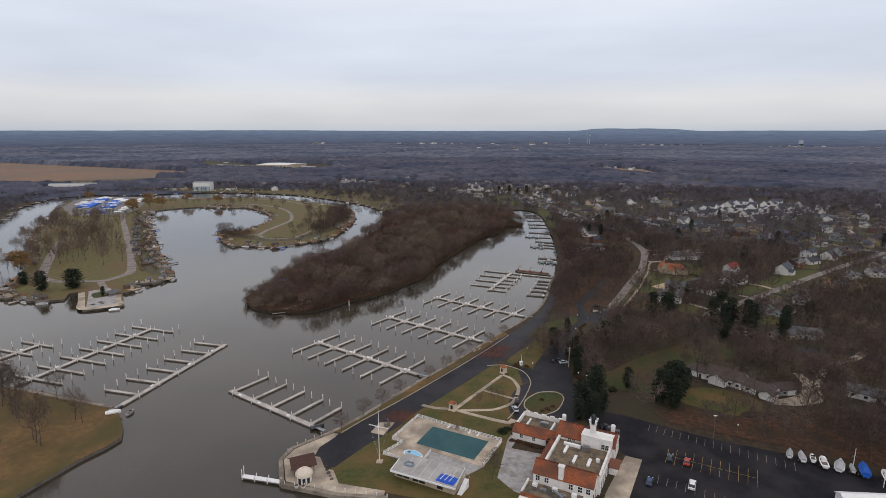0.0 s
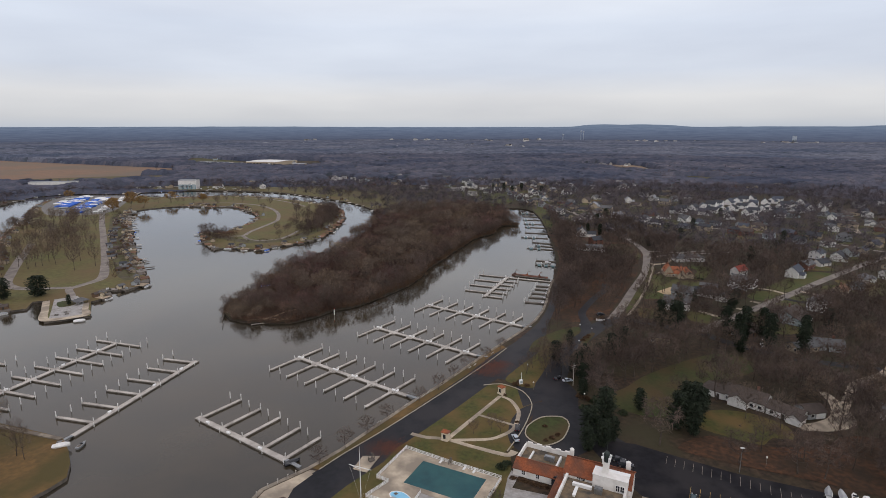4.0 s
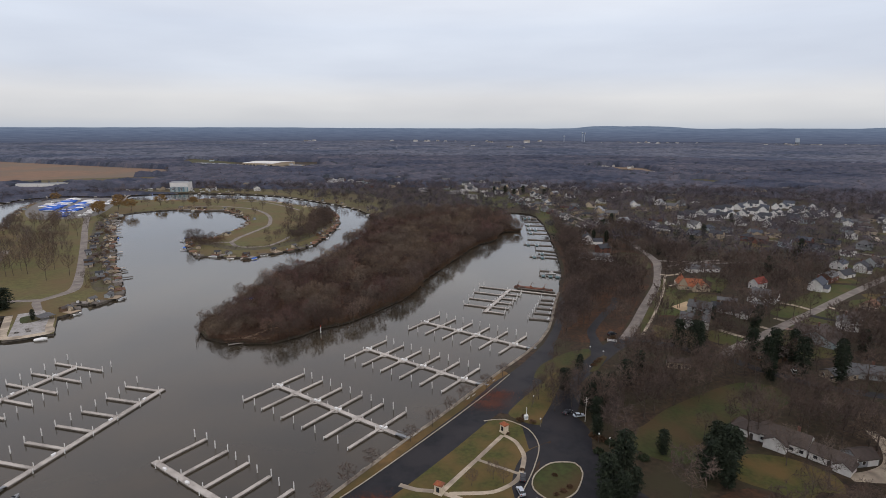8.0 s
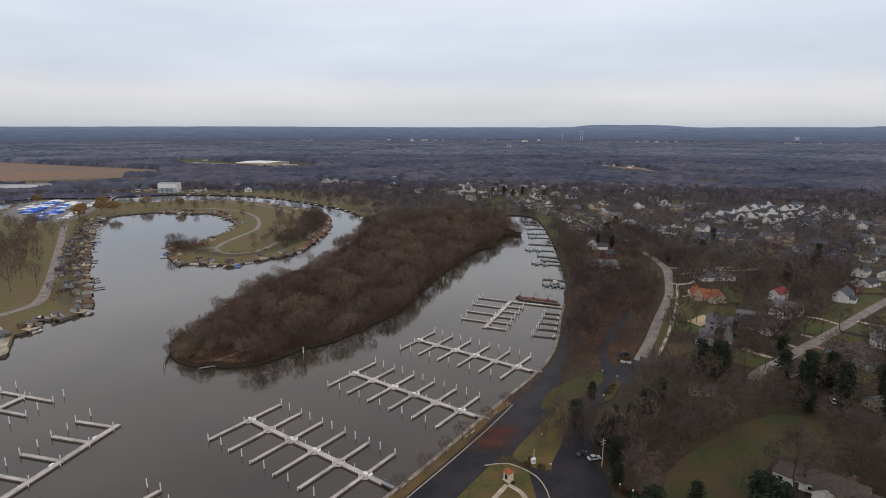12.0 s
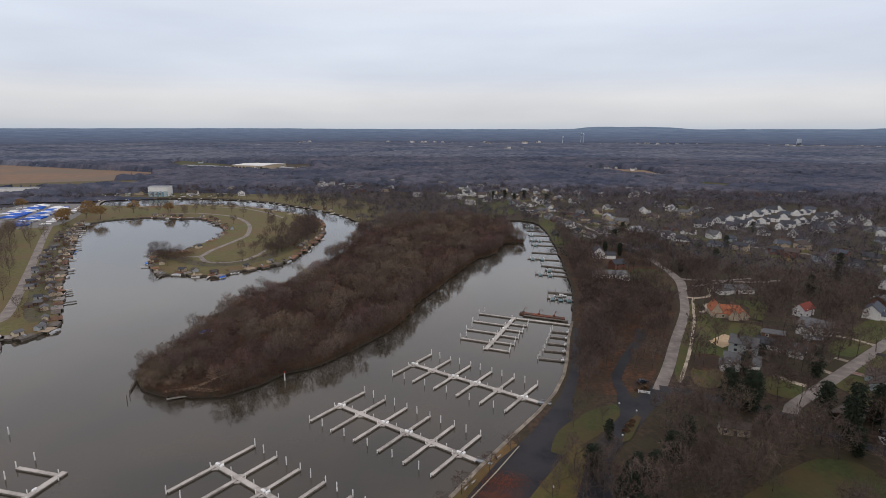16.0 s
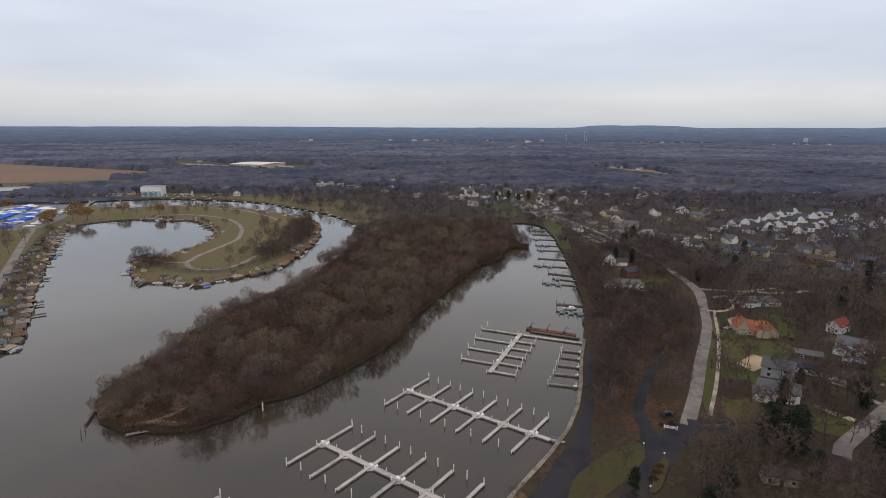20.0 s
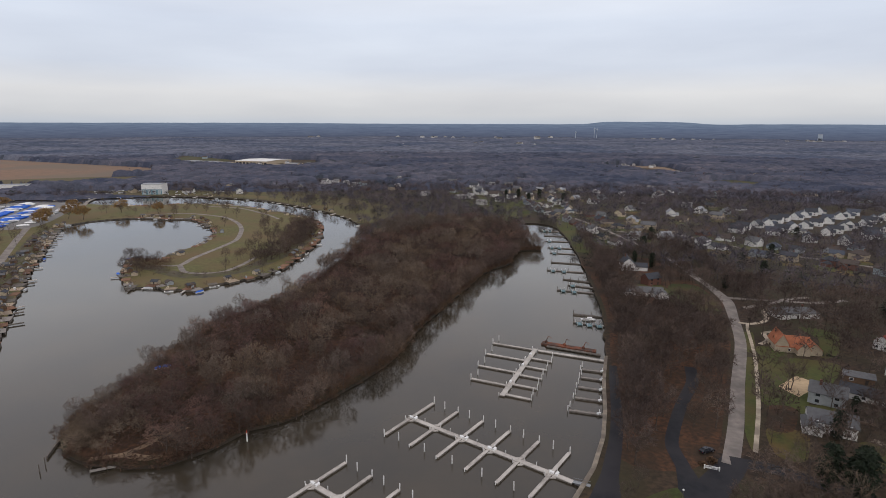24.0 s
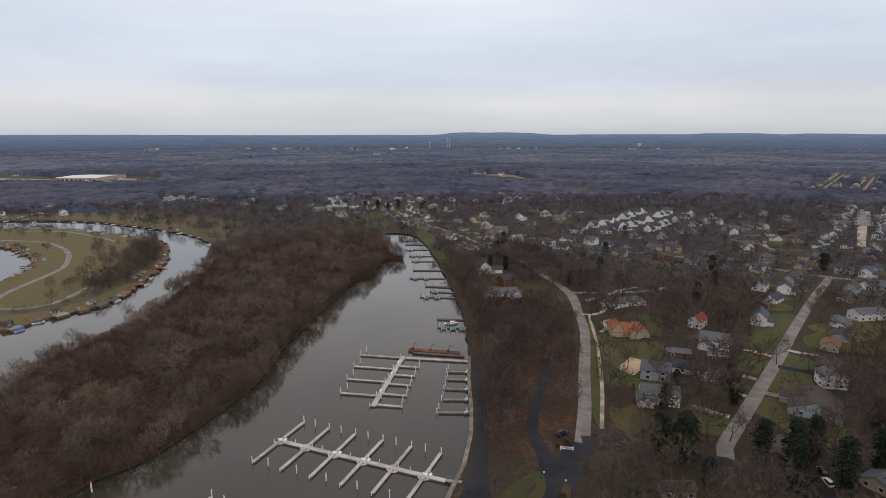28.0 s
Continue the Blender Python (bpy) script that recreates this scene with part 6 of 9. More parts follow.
for x, y in ((-45.8, 155.0), (-43.6, 154.7)):
    pl = thing("planter", "round pale stone planter by the gazebo", "planter", x, y, LEVEL)
    part("bowl", Geo().tube((0, 0, -0.1), (0, 0, 0.8), 0.5, 0.75, 10), M_STUCCO, pl)
    part("soil", Geo().tube((0, 0, 0.8), (0, 0, 0.9), 0.65, 0.5, 10), M_SHRUB, pl)
pr = thing("pier", "narrow white-railed pier off the point", "pier")
deck("walkway", pr, (-51.3, 158.2), (-65, 161.4), 1.7, M_WHITE, 0.4, 0.9)
for t in (0.0, 0.33, 0.66, 1.0):
    for s in (-0.9, 0.9):
        pile(pr, -51.8 - 13.0 * t, 158.3 + 3.1 * t + s, 2.0 if t < 1 else 4.0, 0.16)
part("bollards", Geo(), M_WHITE, pr) if False else None
for k in range(11):
    t = k / 10
    x, y = (-50 + 33 * t, 156.6 - 6.4 * t)
    tagged(part("mooring_post", Geo().tube((x, y, -1), (x, y, LEVEL + 1.1), 0.16, 0.15, 7).tube((x, y, LEVEL + 1.1), (x, y, LEVEL + 1.2), 0.2, 0.12, 7), M_PILE), "white mooring post along the seawall", "post", "mooring posts")
for k, (x, y) in enumerate(((-53.4, 171), (-53.6, 174), (-51.4, 178), (-49, 180.2), (-46.4, 182.6), (-44.4, 184.6))):
    tagged(part("mooring_post", Geo().tube((x, y, 0), (x, y, LEVEL + 1.4), 0.13, 0.12, 6).box(x, y, LEVEL + 1.4, 0.36, 0.36, 0.12), M_DOCK), "grey timber railing post at the point", "post", "railing posts")
for k in range(5):
    x, y = -39 + 1.4 * k * 0.6, 166 - 1.7 * k
    tagged(part("stone", Geo().dome(x, y, LEVEL - 0.05, 0.6 + 0.12 * (k % 3), 0.5, 7, 2), M_WALLSTONE), "grey edging boulder between lawn and paving", "stone", "edging stones")
M_YELLOW = mat("yellow_line_paint", (0.42, 0.29, 0.09), (0.26, 0.19, 0.08), 1.2)
lz = LEVEL + 0.03 + 0.0015 * (LAYER[0] + 40)


M_BAYWHITE = mat("worn_white_line_paint", (0.34, 0.31, 0.26), (0.18, 0.165, 0.14), 1.5)


def bay_line(a, b, w=0.10, mt=None):
    d = Vector((b[0] - a[0], b[1] - a[1], 0)).normalized()
    n = Vector((-d.y, d.x, 0)) * w / 2
    return tagged(part("bay_line", Geo().face((a[0] + n.x, a[1] + n.y, lz), (a[0] - n.x, a[1] - n.y, lz), (b[0] - n.x, b[1] - n.y, lz), (b[0] + n.x, b[1] + n.y, lz)), mt or M_YELLOW), "worn white parking bay line" if mt else "worn yellow parking bay line", "marking", "bay lines", "structure")


bay = np.array([0.50, 0.866]) * -1
for k in range(18):
    p = np.array([78.6, 193.0]) + np.array([0.845, -0.535]) * 2.74 * k
    bay_line(p, p + np.array([-0.46, -0.888]) * 5.0, mt=M_BAYWHITE)
mid0 = np.array([77.0, 172.4])
for k in range(11):
    p = mid0 + np.array([0.878, -0.478]) * 2.72 * k
    bay_line(p + np.array([0.478, 0.878]) * 5.0, p - np.array([0.478, 0.878]) * 5.0)
bay_line(mid0, mid0 + np.array([0.878, -0.478]) * 27.2)
for k in range(9):
    p = np.array([69.9, 161.0]) + np.array([0.84, -0.54]) * 2.74 * k
    bay_line(p, p - np.array([0.46, 0.888]) * 4.6, mt=M_BAYWHITE)


# vehicles
def car(x, y, rz, paint, lab, van=False):
    c = thing("car", lab, "car", x, y, lz, rz)
    L, W, H = (5.2, 1.95, 1.0) if van else (4.5, 1.8, 0.85)
    prof = [(-L / 2, 0.32), (-L / 2 + 0.05, H - 0.1), (-L / 2 + 0.35, H), (L / 2 - 0.6, H - 0.06), (L / 2 - 0.05, H - 0.22), (L / 2, 0.34)]
    g = Geo()
    n = len(prof)
    for s in (-W / 2, W / 2):
        g.v += [(a, s, z) for a, z in prof]
    g.f += [tuple(range(n - 1, -1, -1)), tuple(range(n, 2 * n))] + [(i, (i + 1) % n, n + (i + 1) % n, n + i) for i in range(n)]
    part("body", g, paint, c)
    top = 1.75 if van else 1.42
    cb = Geo()
    a0, a1 = (-L / 2 + 0.3, L / 2 - 1.5) if van else (-L / 2 + 0.5, L / 2 - 1.3)
    lo = [(a0, -W / 2 + 0.06), (a1, -W / 2 + 0.06), (a1, W / 2 - 0.06), (a0, W / 2 - 0.06)]
    hi = [(a0 + 0.5, -W / 2 + 0.25), (a1 - 0.75, -W / 2 + 0.25), (a1 - 0.75, W / 2 - 0.25), (a0 + 0.5, W / 2 - 0.25)]
    cb.v = [(*p, H - 0.02) for p in lo] + [(*p, top - 0.06) for p in hi]
    cb.f = [(0, 1, 5, 4), (1, 2, 6, 5), (2, 3, 7, 6), (3, 0, 4, 7), (4, 5, 6, 7)]
    part("windows", cb, M_GLASS, c, "dark glazing")
    part("roof", Geo().prism([(p[0], p[1]) for p in hi], top - 0.07, top), paint, c)
    for sx in (-L / 2 + 0.85, L / 2 - 0.85):
        for sy in (-W / 2 + 0.1, W / 2 - 0.1):
            w = part("wheel", Geo().tube((sx, sy - 0.11, 0.33), (sx, sy + 0.11, 0.33), 0.33, 0.33, 10), M_DOCKDARK, c)
            part("rim", Geo().tube((sx, sy - 0.12, 0.33), (sx, sy + 0.12, 0.33), 0.18, 0.18, 8), M_METAL, w)
    for sy in (-W / 2 + 0.3, W / 2 - 0.3):
        part("headlight", Geo().box(L / 2 - 0.04, sy, 0.55, 0.1, 0.36, 0.14), M_WHITE, c)
        part("tail_light", Geo().box(-L / 2 + 0.03, sy, 0.6, 0.1, 0.3, 0.16), mat("tail_red", (0.3, 0.02, 0.02)), c)
    return c


def paint(name, col):
    return mat(name, col, tuple(v * 0.9 for v in col), 1.0, rough=0.25, spec=0.5)


P_BLUE, P_RED, P_WHITE, P_DARK, P_GREEN = paint("blue_car_paint", (0.02, 0.06, 0.13)), paint("red_car_paint", (0.42, 0.04, 0.025)), paint("white_car_paint", (0.75, 0.75, 0.74)), paint("dark_car_paint", (0.02, 0.022, 0.028)), paint("teal_car_paint", (0.02, 0.05, 0.06))
P_SILVER = paint("silver_car_paint", (0.45, 0.50, 0.56))
BAY = math.atan2(0.878, 0.478)
car(65.4, 157.2, BAY, P_BLUE, "blue saloon car parked on wet asphalt")
car(81.9, 168.0, BAY, P_RED, "bright red hatchback in a yellow-lined bay")
car(77.2, 170.4, BAY, P_GREEN, "dark teal car in a yellow-lined bay")
car(78.1, 155.4, BAY, P_WHITE, "white pickup-like car parked in the lot", True)
car(28.8, 204.2, radians(100), P_SILVER, "pale silver-blue car beside the garden kerb")
car(30.4, 211.0, radians(80), P_DARK, "dark car beside the garden kerb")
car(61.3, 190.6, radians(-20), P_DARK, "black car behind the clubhouse")
car(62.6, 187.5, radians(-15), P_DARK, "black van behind the clubhouse", True)
car(54.2, 252.5, radians(40), P_DARK, "dark car parked under bare trees")
car(58.0, 250.0, radians(10), P_SILVER, "grey car parked under bare trees")
car(97.5, 337.0, radians(20), P_DARK, "dark van by the white gate", True)


def boat(x, y, rz, length, hull, lab, tarp=None, trailer=False, cabin=False, z=LEVEL, group=""):
    b = thing("boat", lab, "boat", x, y, z, rz, group)
    W, L = length * 0.36, length
    st_ = [(-0.5, 0.86), (-0.2, 1.0), (0.15, 0.92), (0.36, 0.55), (0.5, 0.02)]
    g = Geo()
    base = 0.6 if trailer else -0.15
    for a, w in st_:
        k = 0.35 + 0.25 * max(0, a)
        g.v += [(a * L, w * W / 2, base + 0.95 + 0.25 * max(0, a)), (a * L, -w * W / 2, base + 0.95 + 0.25 * max(0, a)), (a * L * 0.95, -w * W * 0.28, base + k * 0.3), (a * L * 0.95, w * W * 0.28, base + k * 0.3)]
    m = len(st_)
    for i in range(m - 1):
        for q in range(4):
            r = (q + 1) % 4
            g.f.append((4 * i + q, 4 * i + 4 + q, 4 * i + 4 + r, 4 * i + r))
    g.f.append((0, 1, 2, 3))
    part("hull", g, hull, b)
    if tarp:
        t = Geo()
        for a, w in st_:
            hz = base + 0.97 + 0.25 * max(0, a)
            t.v += [(a * L * 1.01, w * W / 2 * 1.06, hz - 0.15), (a * L, w * W * 0.2, hz + 0.75 * (1 - a * a * 2.2)), (a * L, -w * W * 0.2, hz + 0.75 * (1 - a * a * 2.2)), (a * L * 1.01, -w * W / 2 * 1.06, hz - 0.15)]
        for i in range(m - 1):
            for q in range(3):
                t.f.append((4 * i + q, 4 * i + q + 1, 4 * i + 5 + q, 4 * i + 4 + q))
        t.f.append((0, 3, 2, 1))
        part("cover", t, tarp, b)
    else:
        part("cockpit", Geo().box(-L * 0.2, 0, base + 0.95, L * 0.36, W * 0.66, 0.08), M_DOCKDARK, b)
        part("windscreen", Geo().box(L * 0.05, 0, base + 1.0, 0.12, W * 0.7, 0.5), M_GLASS, b)
    if cabin:
        part("cabin", Geo().prism([(-L * 0.1, -W * 0.3), (L * 0.22, -W * 0.2), (L * 0.22, W * 0.2), (-L * 0.1, W * 0.3)], base + 0.95, base + 2.0), hull, b)
    if trailer:
        part("trailer", Geo().beam((-L * 0.45, -0.5, 0.55), (L * 0.5, 0, 0.55), 0.12, 0.12).beam((-L * 0.45, 0.5, 0.55), (L * 0.5, 0, 0.55), 0.12, 0.12).beam((-L * 0.15, -W * 0.5, 0.45), (-L * 0.15, W * 0.5, 0.45), 0.12, 0.12), M_METAL, b)
        for s in (-W * 0.5, W * 0.5):
            part("wheel", Geo().tube((-L * 0.15, s - 0.1, 0.32), (-L * 0.15, s + 0.1, 0.32), 0.32, 0.32, 9), M_DOCKDARK, b)
    return b


M_TARP = mat("blue_boat_cover", (0.015, 0.09, 0.46), (0.02, 0.13, 0.55), 0.3, rough=0.5, objrand=0.35)
M_GREYTARP = mat("grey_boat_cover", (0.36, 0.37, 0.38), (0.28, 0.29, 0.30), 0.5, objrand=0.2)
for x, y, r, L, tp_, lab, cb in ((118.4, 171.6, 1.0, 5.0, M_GREYTARP, "small boat under a pale grey cover on its trailer", 0), (121.3, 169.6, 1.2, 5.6, M_GREYTARP, "blue-grey covered boat on a trailer", 0), (124.4, 168.8, 1.1, 4.6, None, "small white open boat on a trailer", 0),
                                 (126.4, 166.4, 1.2, 6.4, None, "white cabin boat on a trailer", 1), (130.6, 164.6, 0.9, 7.4, M_GREYTARP, "wide boat under a light grey cover", 0), (133.4, 162.8, 1.2, 3.8, M_GREYTARP, "small dinghy under a pale cover", 0),
                                 (136.2, 161.4, 1.1, 6.4, M_TARP, "boat under a bright blue cover on a trailer", 0), (141.4, 158.4, 1.2, 7.6, None, "white sailing boat with a blue stripe on its trailer", 1), (145.4, 155.6, 1.2, 7.0, M_GREYTARP, "covered boat at the lot's edge", 0)):
    bt = boat(x, y, r, L, M_WHITE if tp_ is not M_TARP else M_TARP, lab, tp_, True, bool(cb), lz, "boats stored in the car park")
    bt.scale = (1.15, 1.35, 1.5) if tp_ is M_TARP else (1.0, 1.1, 1.1)
for x, y, h in ((137.6, 154.8, 9), (140.0, 153.6, 8), (135.8, 165.5, 7)):
    m = thing("mast", "stepped white boat mast standing in the car park", "mast", x, y, lz)
    part("spar", Geo().tube((0, 0, 0), (0, 0, h), 0.12, 0.08, 7), M_WHITE, m)
    part("spreader", Geo().tube((-0.8, 0, h * 0.6), (0.8, 0, h * 0.6), 0.05, 0.05, 4), M_WHITE, m)
tr = thing("storage_tent", "white storage tent at the edge of the car park", "tent", 126, 146.6, lz, radians(-4))
part("roof", Geo().gable(0, 0, 2.4, 15, 5, 1.2, 0, 0.2), M_WHITE, tr)
part("wall", Geo().gable_wall(0, 0, 0, 14.8, 4.8, 2.3, 1.1), M_WHITE, tr)


# ---------------- houses ----------------
def colour(name, c, rough=0.9, k=0.82, scale=0.7, c3=None):
    return mat(name, c, tuple(v * k for v in c), scale, rough=rough, c3=c3, scale3=0.2)


W_WHITE, W_GREY, W_TAN, W_BRICK, W_BROWN, W_BLUE = (colour("white_siding", (0.72, 0.71, 0.69)), colour("grey_siding", (0.33, 0.35, 0.36)), colour("tan_siding", (0.42, 0.35, 0.26)),
                                                    colour("red_brick_wall", (0.17, 0.085, 0.065)), colour("brown_siding", (0.15, 0.095, 0.06)), colour("pale_blue_siding", (0.36, 0.42, 0.44)))
R_GREY, R_DARK, R_BROWN, R_ORANGE, R_PALE, R_RED, R_BLUE = (colour("grey_shingles", (0.125, 0.125, 0.13)), colour("charcoal_shingles", (0.055, 0.058, 0.068)), colour("brown_roof_shingles", (0.088, 0.070, 0.062)),
                                                            colour("orange_clay_tiles", (0.36, 0.135, 0.072)), colour("pale_grey_roof", (0.30, 0.31, 0.325)), colour("dark_red_roof", (0.24, 0.06, 0.045)), colour("slate_blue_roof", (0.075, 0.085, 0.108)))
R_RUST = colour("rust_brown_roof", (0.20, 0.115, 0.075))
M_CREAMWALL = colour("cream_house_wall", (0.50, 0.42, 0.31))
M_DOOR = colour("dark_door", (0.06, 0.05, 0.045))


def house(x, y, w, d, h, rise, rz, wall, roof, lab, hipped=False, wings=(), chimney=True, windows=3, garage=False, category="house", group="", name="house", gable_win=True, simple=False):
    """Ridge along local x. wings: (dx, dy, w, d, h, rise, turned)."""
    o = thing(name, lab, category, x, y, LEVEL, rz, group)
    CLEAR_DISC.append((x, y, max(w, d) * 0.5 + 1))

    def block(a, b, w, d, h, rise, turned):
        t = math.pi / 2 if turned else 0.0
        if hipped:
            part("wall", Geo().box(a, b, -0.2, w, d, h + 0.2, t), wall, o)
            part("roof", Geo().hip(a, b, h, w, d, rise, t), roof, o)
        else:
            part("wall", Geo().gable_wall(a, b, -0.2, w, d, h + 0.2, rise - 0.1, t), wall, o)
            part("roof", Geo().gable(a, b, h, w, d, rise, t), roof, o)
    block(0, 0, w, d, h, rise, False)
    for q in wings:
        block(*q)
    floors = 2 if h > 4.4 else 1
    for fl in range(floors):
        for s in (-1, 1):
            for i in range(windows):
                px = -w / 2 + (i + 0.5) * w / windows
                if fl == 0 and s < 0 and i == windows // 2:
                    part("door", Geo().box(px, s * (d / 2 + 0.03), 0, 1.1, 0.12, 2.1), M_DOOR, o)
                    continue
                if simple:
                    part("window", Geo().box(px, s * (d / 2 + 0.03), 0.9 + 2.7 * fl, 1.4, 0.12, 1.25), M_GLASS, o)
                    continue
                wn = part("window", Geo().box(px, s * (d / 2 + 0.02), 0.85 + 2.7 * fl, 1.5, 0.12, 1.35), M_WHITE, o)
                part("pane", Geo().box(px, s * (d / 2 + 0.04), 0.95 + 2.7 * fl, 1.25, 0.14, 1.1), M_GLASS, wn)
    if gable_win:
        for s in (-1, 1):
            for b in (-d / 4, d / 4):
                wn = part("window", Geo().box(s * (w / 2 + 0.02), b, 0.95, 0.12, 1.3, 1.35), M_WHITE, o)
                part("pane", Geo().box(s * (w / 2 + 0.04), b, 1.05, 0.14, 1.1, 1.1), M_GLASS, wn)
    if garage:
        part("garage_door", Geo().box(w / 2 - 2.4, -d / 2 - 0.04, 0, 4.0, 0.12, 2.2), M_WHITE, o)
    if chimney:
        part("chimney", Geo().box(w * 0.22, d * 0.12, h + rise * 0.3, 0.9, 0.7, rise * 0.7 + 1.0).box(w * 0.22, d * 0.12, h + rise + 1.0, 1.05, 0.85, 0.12), W_BRICK, o)
    return o


ST = radians(36)
house(179, 425.5, 15, 7.5, 3.4, 4.2, radians(-14), W_TAN, R_ORANGE, "cream tudor house with steep orange tiled roofs and gables", wings=((-5.2, 1.5, 11, 6, 4.4, 4.8, True), (3.6, -2.6, 9, 5.5, 3.4, 3.6, True), (8.6, -2.0, 6.5, 7, 3.0, 3.0, True)), windows=4)
house(211, 476, 24, 10, 3.2, 2.4, radians(-2), W_WHITE, R_GREY, "long white house with a grey hipped roof", True, wings=((-9, -3, 9, 7, 3.2, 2.0, True),), windows=5)
house(228, 428, 11, 7, 4.6, 3.0, radians(30), W_WHITE, R_RED, "small white house with a dark red roof", windows=2)
house(216, 399, 15, 11, 4.8, 2.8, radians(-45), W_WHITE, R_GREY, "white house with a grey shingle roof", wings=((-4, -6, 8, 7, 3.0, 1.8, True),), windows=3)
house(188, 392, 11, 7, 3.0, 1.2, radians(-30), W_BROWN, R_GREY, "brown timber outbuilding with a low grey roof", chimney=False, windows=2)
house(204, 383, 9, 6, 3.0, 1.0, radians(-30), W_BROWN, R_PALE, "brown shed with a pale flat roof", chimney=False, windows=2)
house(181, 374, 22, 8, 2.9, 2.4, radians(-42), W_WHITE, R_DARK, "long low white house with a charcoal roof", wings=((8, -3, 9, 6, 2.9, 2.2, True),), windows=4)
house(149, 352, 15, 10, 4.6, 2.8, radians(-28), W_WHITE, R_GREY, "white two-storey house behind tall pines", wings=((-6, -3.5, 9, 6, 3.0, 1.6, True),), windows=3)
house(205, 329, 19, 18, 3.0, 4.2, radians(41), W_BLUE, R_BROWN, "grey-blue house with a broad brown gabled roof", windows=3, wings=((4, 8, 9, 7, 3.4, 2.6, True),), garage=True)
house(232, 346, 9, 10, 5.4, 2.8, radians(60), W_WHITE, R_GREY, "tall white gabled house beside the street", windows=2)
house(247, 360, 13, 9, 3.0, 2.2, ST, W_BRICK, R_BROWN, "brick bungalow with a brown roof", windows=3)
house(271.5, 381, 12, 8, 3.0, 2.6, ST, W_TAN, R_RUST, "tan bungalow with a rust-brown roof beside the street", windows=3)
house(290, 446, 15, 9, 4.6, 2.6, ST, W_BRICK, R_GREY, "red-brown brick house with a grey roof", windows=3)
house(325, 484, 12, 9, 5.0, 2.8, ST, W_WHITE, R_BLUE, "white house with a blue-grey roof", windows=3)
house(336, 414, 19, 9, 4.8, 2.4, radians(-5), W_WHITE, R_GREY, "long white two-storey house with a pale roof", windows=4)
house(360, 448, 16, 9, 3.0, 2.2, ST, W_TAN, R_BROWN, "tan bungalow with a brown roof", windows=3)
house(149, 584, 14, 10, 5.0, 4.6, radians(80), W_WHITE, R_DARK, "white steep-gabled riverside house", wings=((-3, -8, 12, 7, 3.4, 2.4, True),), windows=2)
house(138, 517, 24, 10, 3.0, 2.4, radians(-8), W_WHITE, R_GREY, "long low house with a wide grey roof", wings=((10, -5, 9, 8, 3.0, 2.2, True),), windows=4)
house(193, 698, 11, 11, 3.4, 4.4, radians(10), W_WHITE, R_PALE, "white house with a steep pale roof", windows=2)
house(222, 698, 11, 11, 3.4, 4.4, radians(10), W_WHITE, R_PALE, "white house with a steep pale roof", windows=2)
house(117.5, 238.5, 9, 8, 2.9, 2.0, radians(-48), W_WHITE, R_BROWN, "white end wing of a ranch house with a grey-brown shingle roof", windows=2, chimney=False, hipped=True)
house(126.5, 231.0, 15, 10, 3.4, 2.8, radians(-46), W_WHITE, R_BROWN, "white ranch house with a broad grey-brown shingle roof and glazed front", wings=((-1.5, -4.5, 7, 7, 3.2, 2.2, True),), windows=5)
house(135.5, 219.5, 12, 8, 2.9, 2.0, radians(-52), W_WHITE, R_BROWN, "low white ranch wing with a brown shingle roof", windows=3, chimney=False, wings=((4.0, -2.5, 6, 5, 2.7, 1.6, True),))
house(145.0, 220.5, 8, 7, 2.8, 1.8, radians(10), W_GREY, R_BROWN, "grey garage with a brown shingle roof", windows=2, chimney=False, garage=True)
house(116, 296, 10, 5, 3.4, 1.4, radians(-15), W_TAN, R_BROWN, "weathered pale cottage hidden among bare trees", windows=3, chimney=False)
house(179, 214, 18, 8, 3.0, 2.2, radians(-40), W_WHITE, R_GREY, "white bungalow with a pale roof among trees", windows=4)
house(196, 286, 15, 9, 3.2, 2.4, radians(-20), W_GREY, R_GREY, "grey house among bare trees", windows=3)
house(166, 305, 16, 9, 3.0, 2.2, radians(30), W_BROWN, R_BROWN, "brown bungalow half hidden by pines", windows=3)
house(183, 284, 13, 8, 3.0, 2.0, radians(15), W_TAN, R_GREY, "tan bungalow half hidden by pines", windows=3)
# town houses in rows
rh = random.Random(21)
walls, roofs = (W_WHITE, W_WHITE, W_TAN, W_GREY, W_BRICK, W_BLUE), (R_GREY, R_DARK, R_BROWN, R_BROWN, R_DARK, R_BLUE)
wn = {W_WHITE.name: "white", W_TAN.name: "tan", W_GREY.name: "grey", W_BRICK.name: "brick", W_BLUE.name: "pale blue"}
rn = {R_GREY.name: "grey", R_DARK.name: "charcoal", R_BROWN.name: "brown", R_PALE.name: "pale", R_BLUE.name: "slate-blue"}


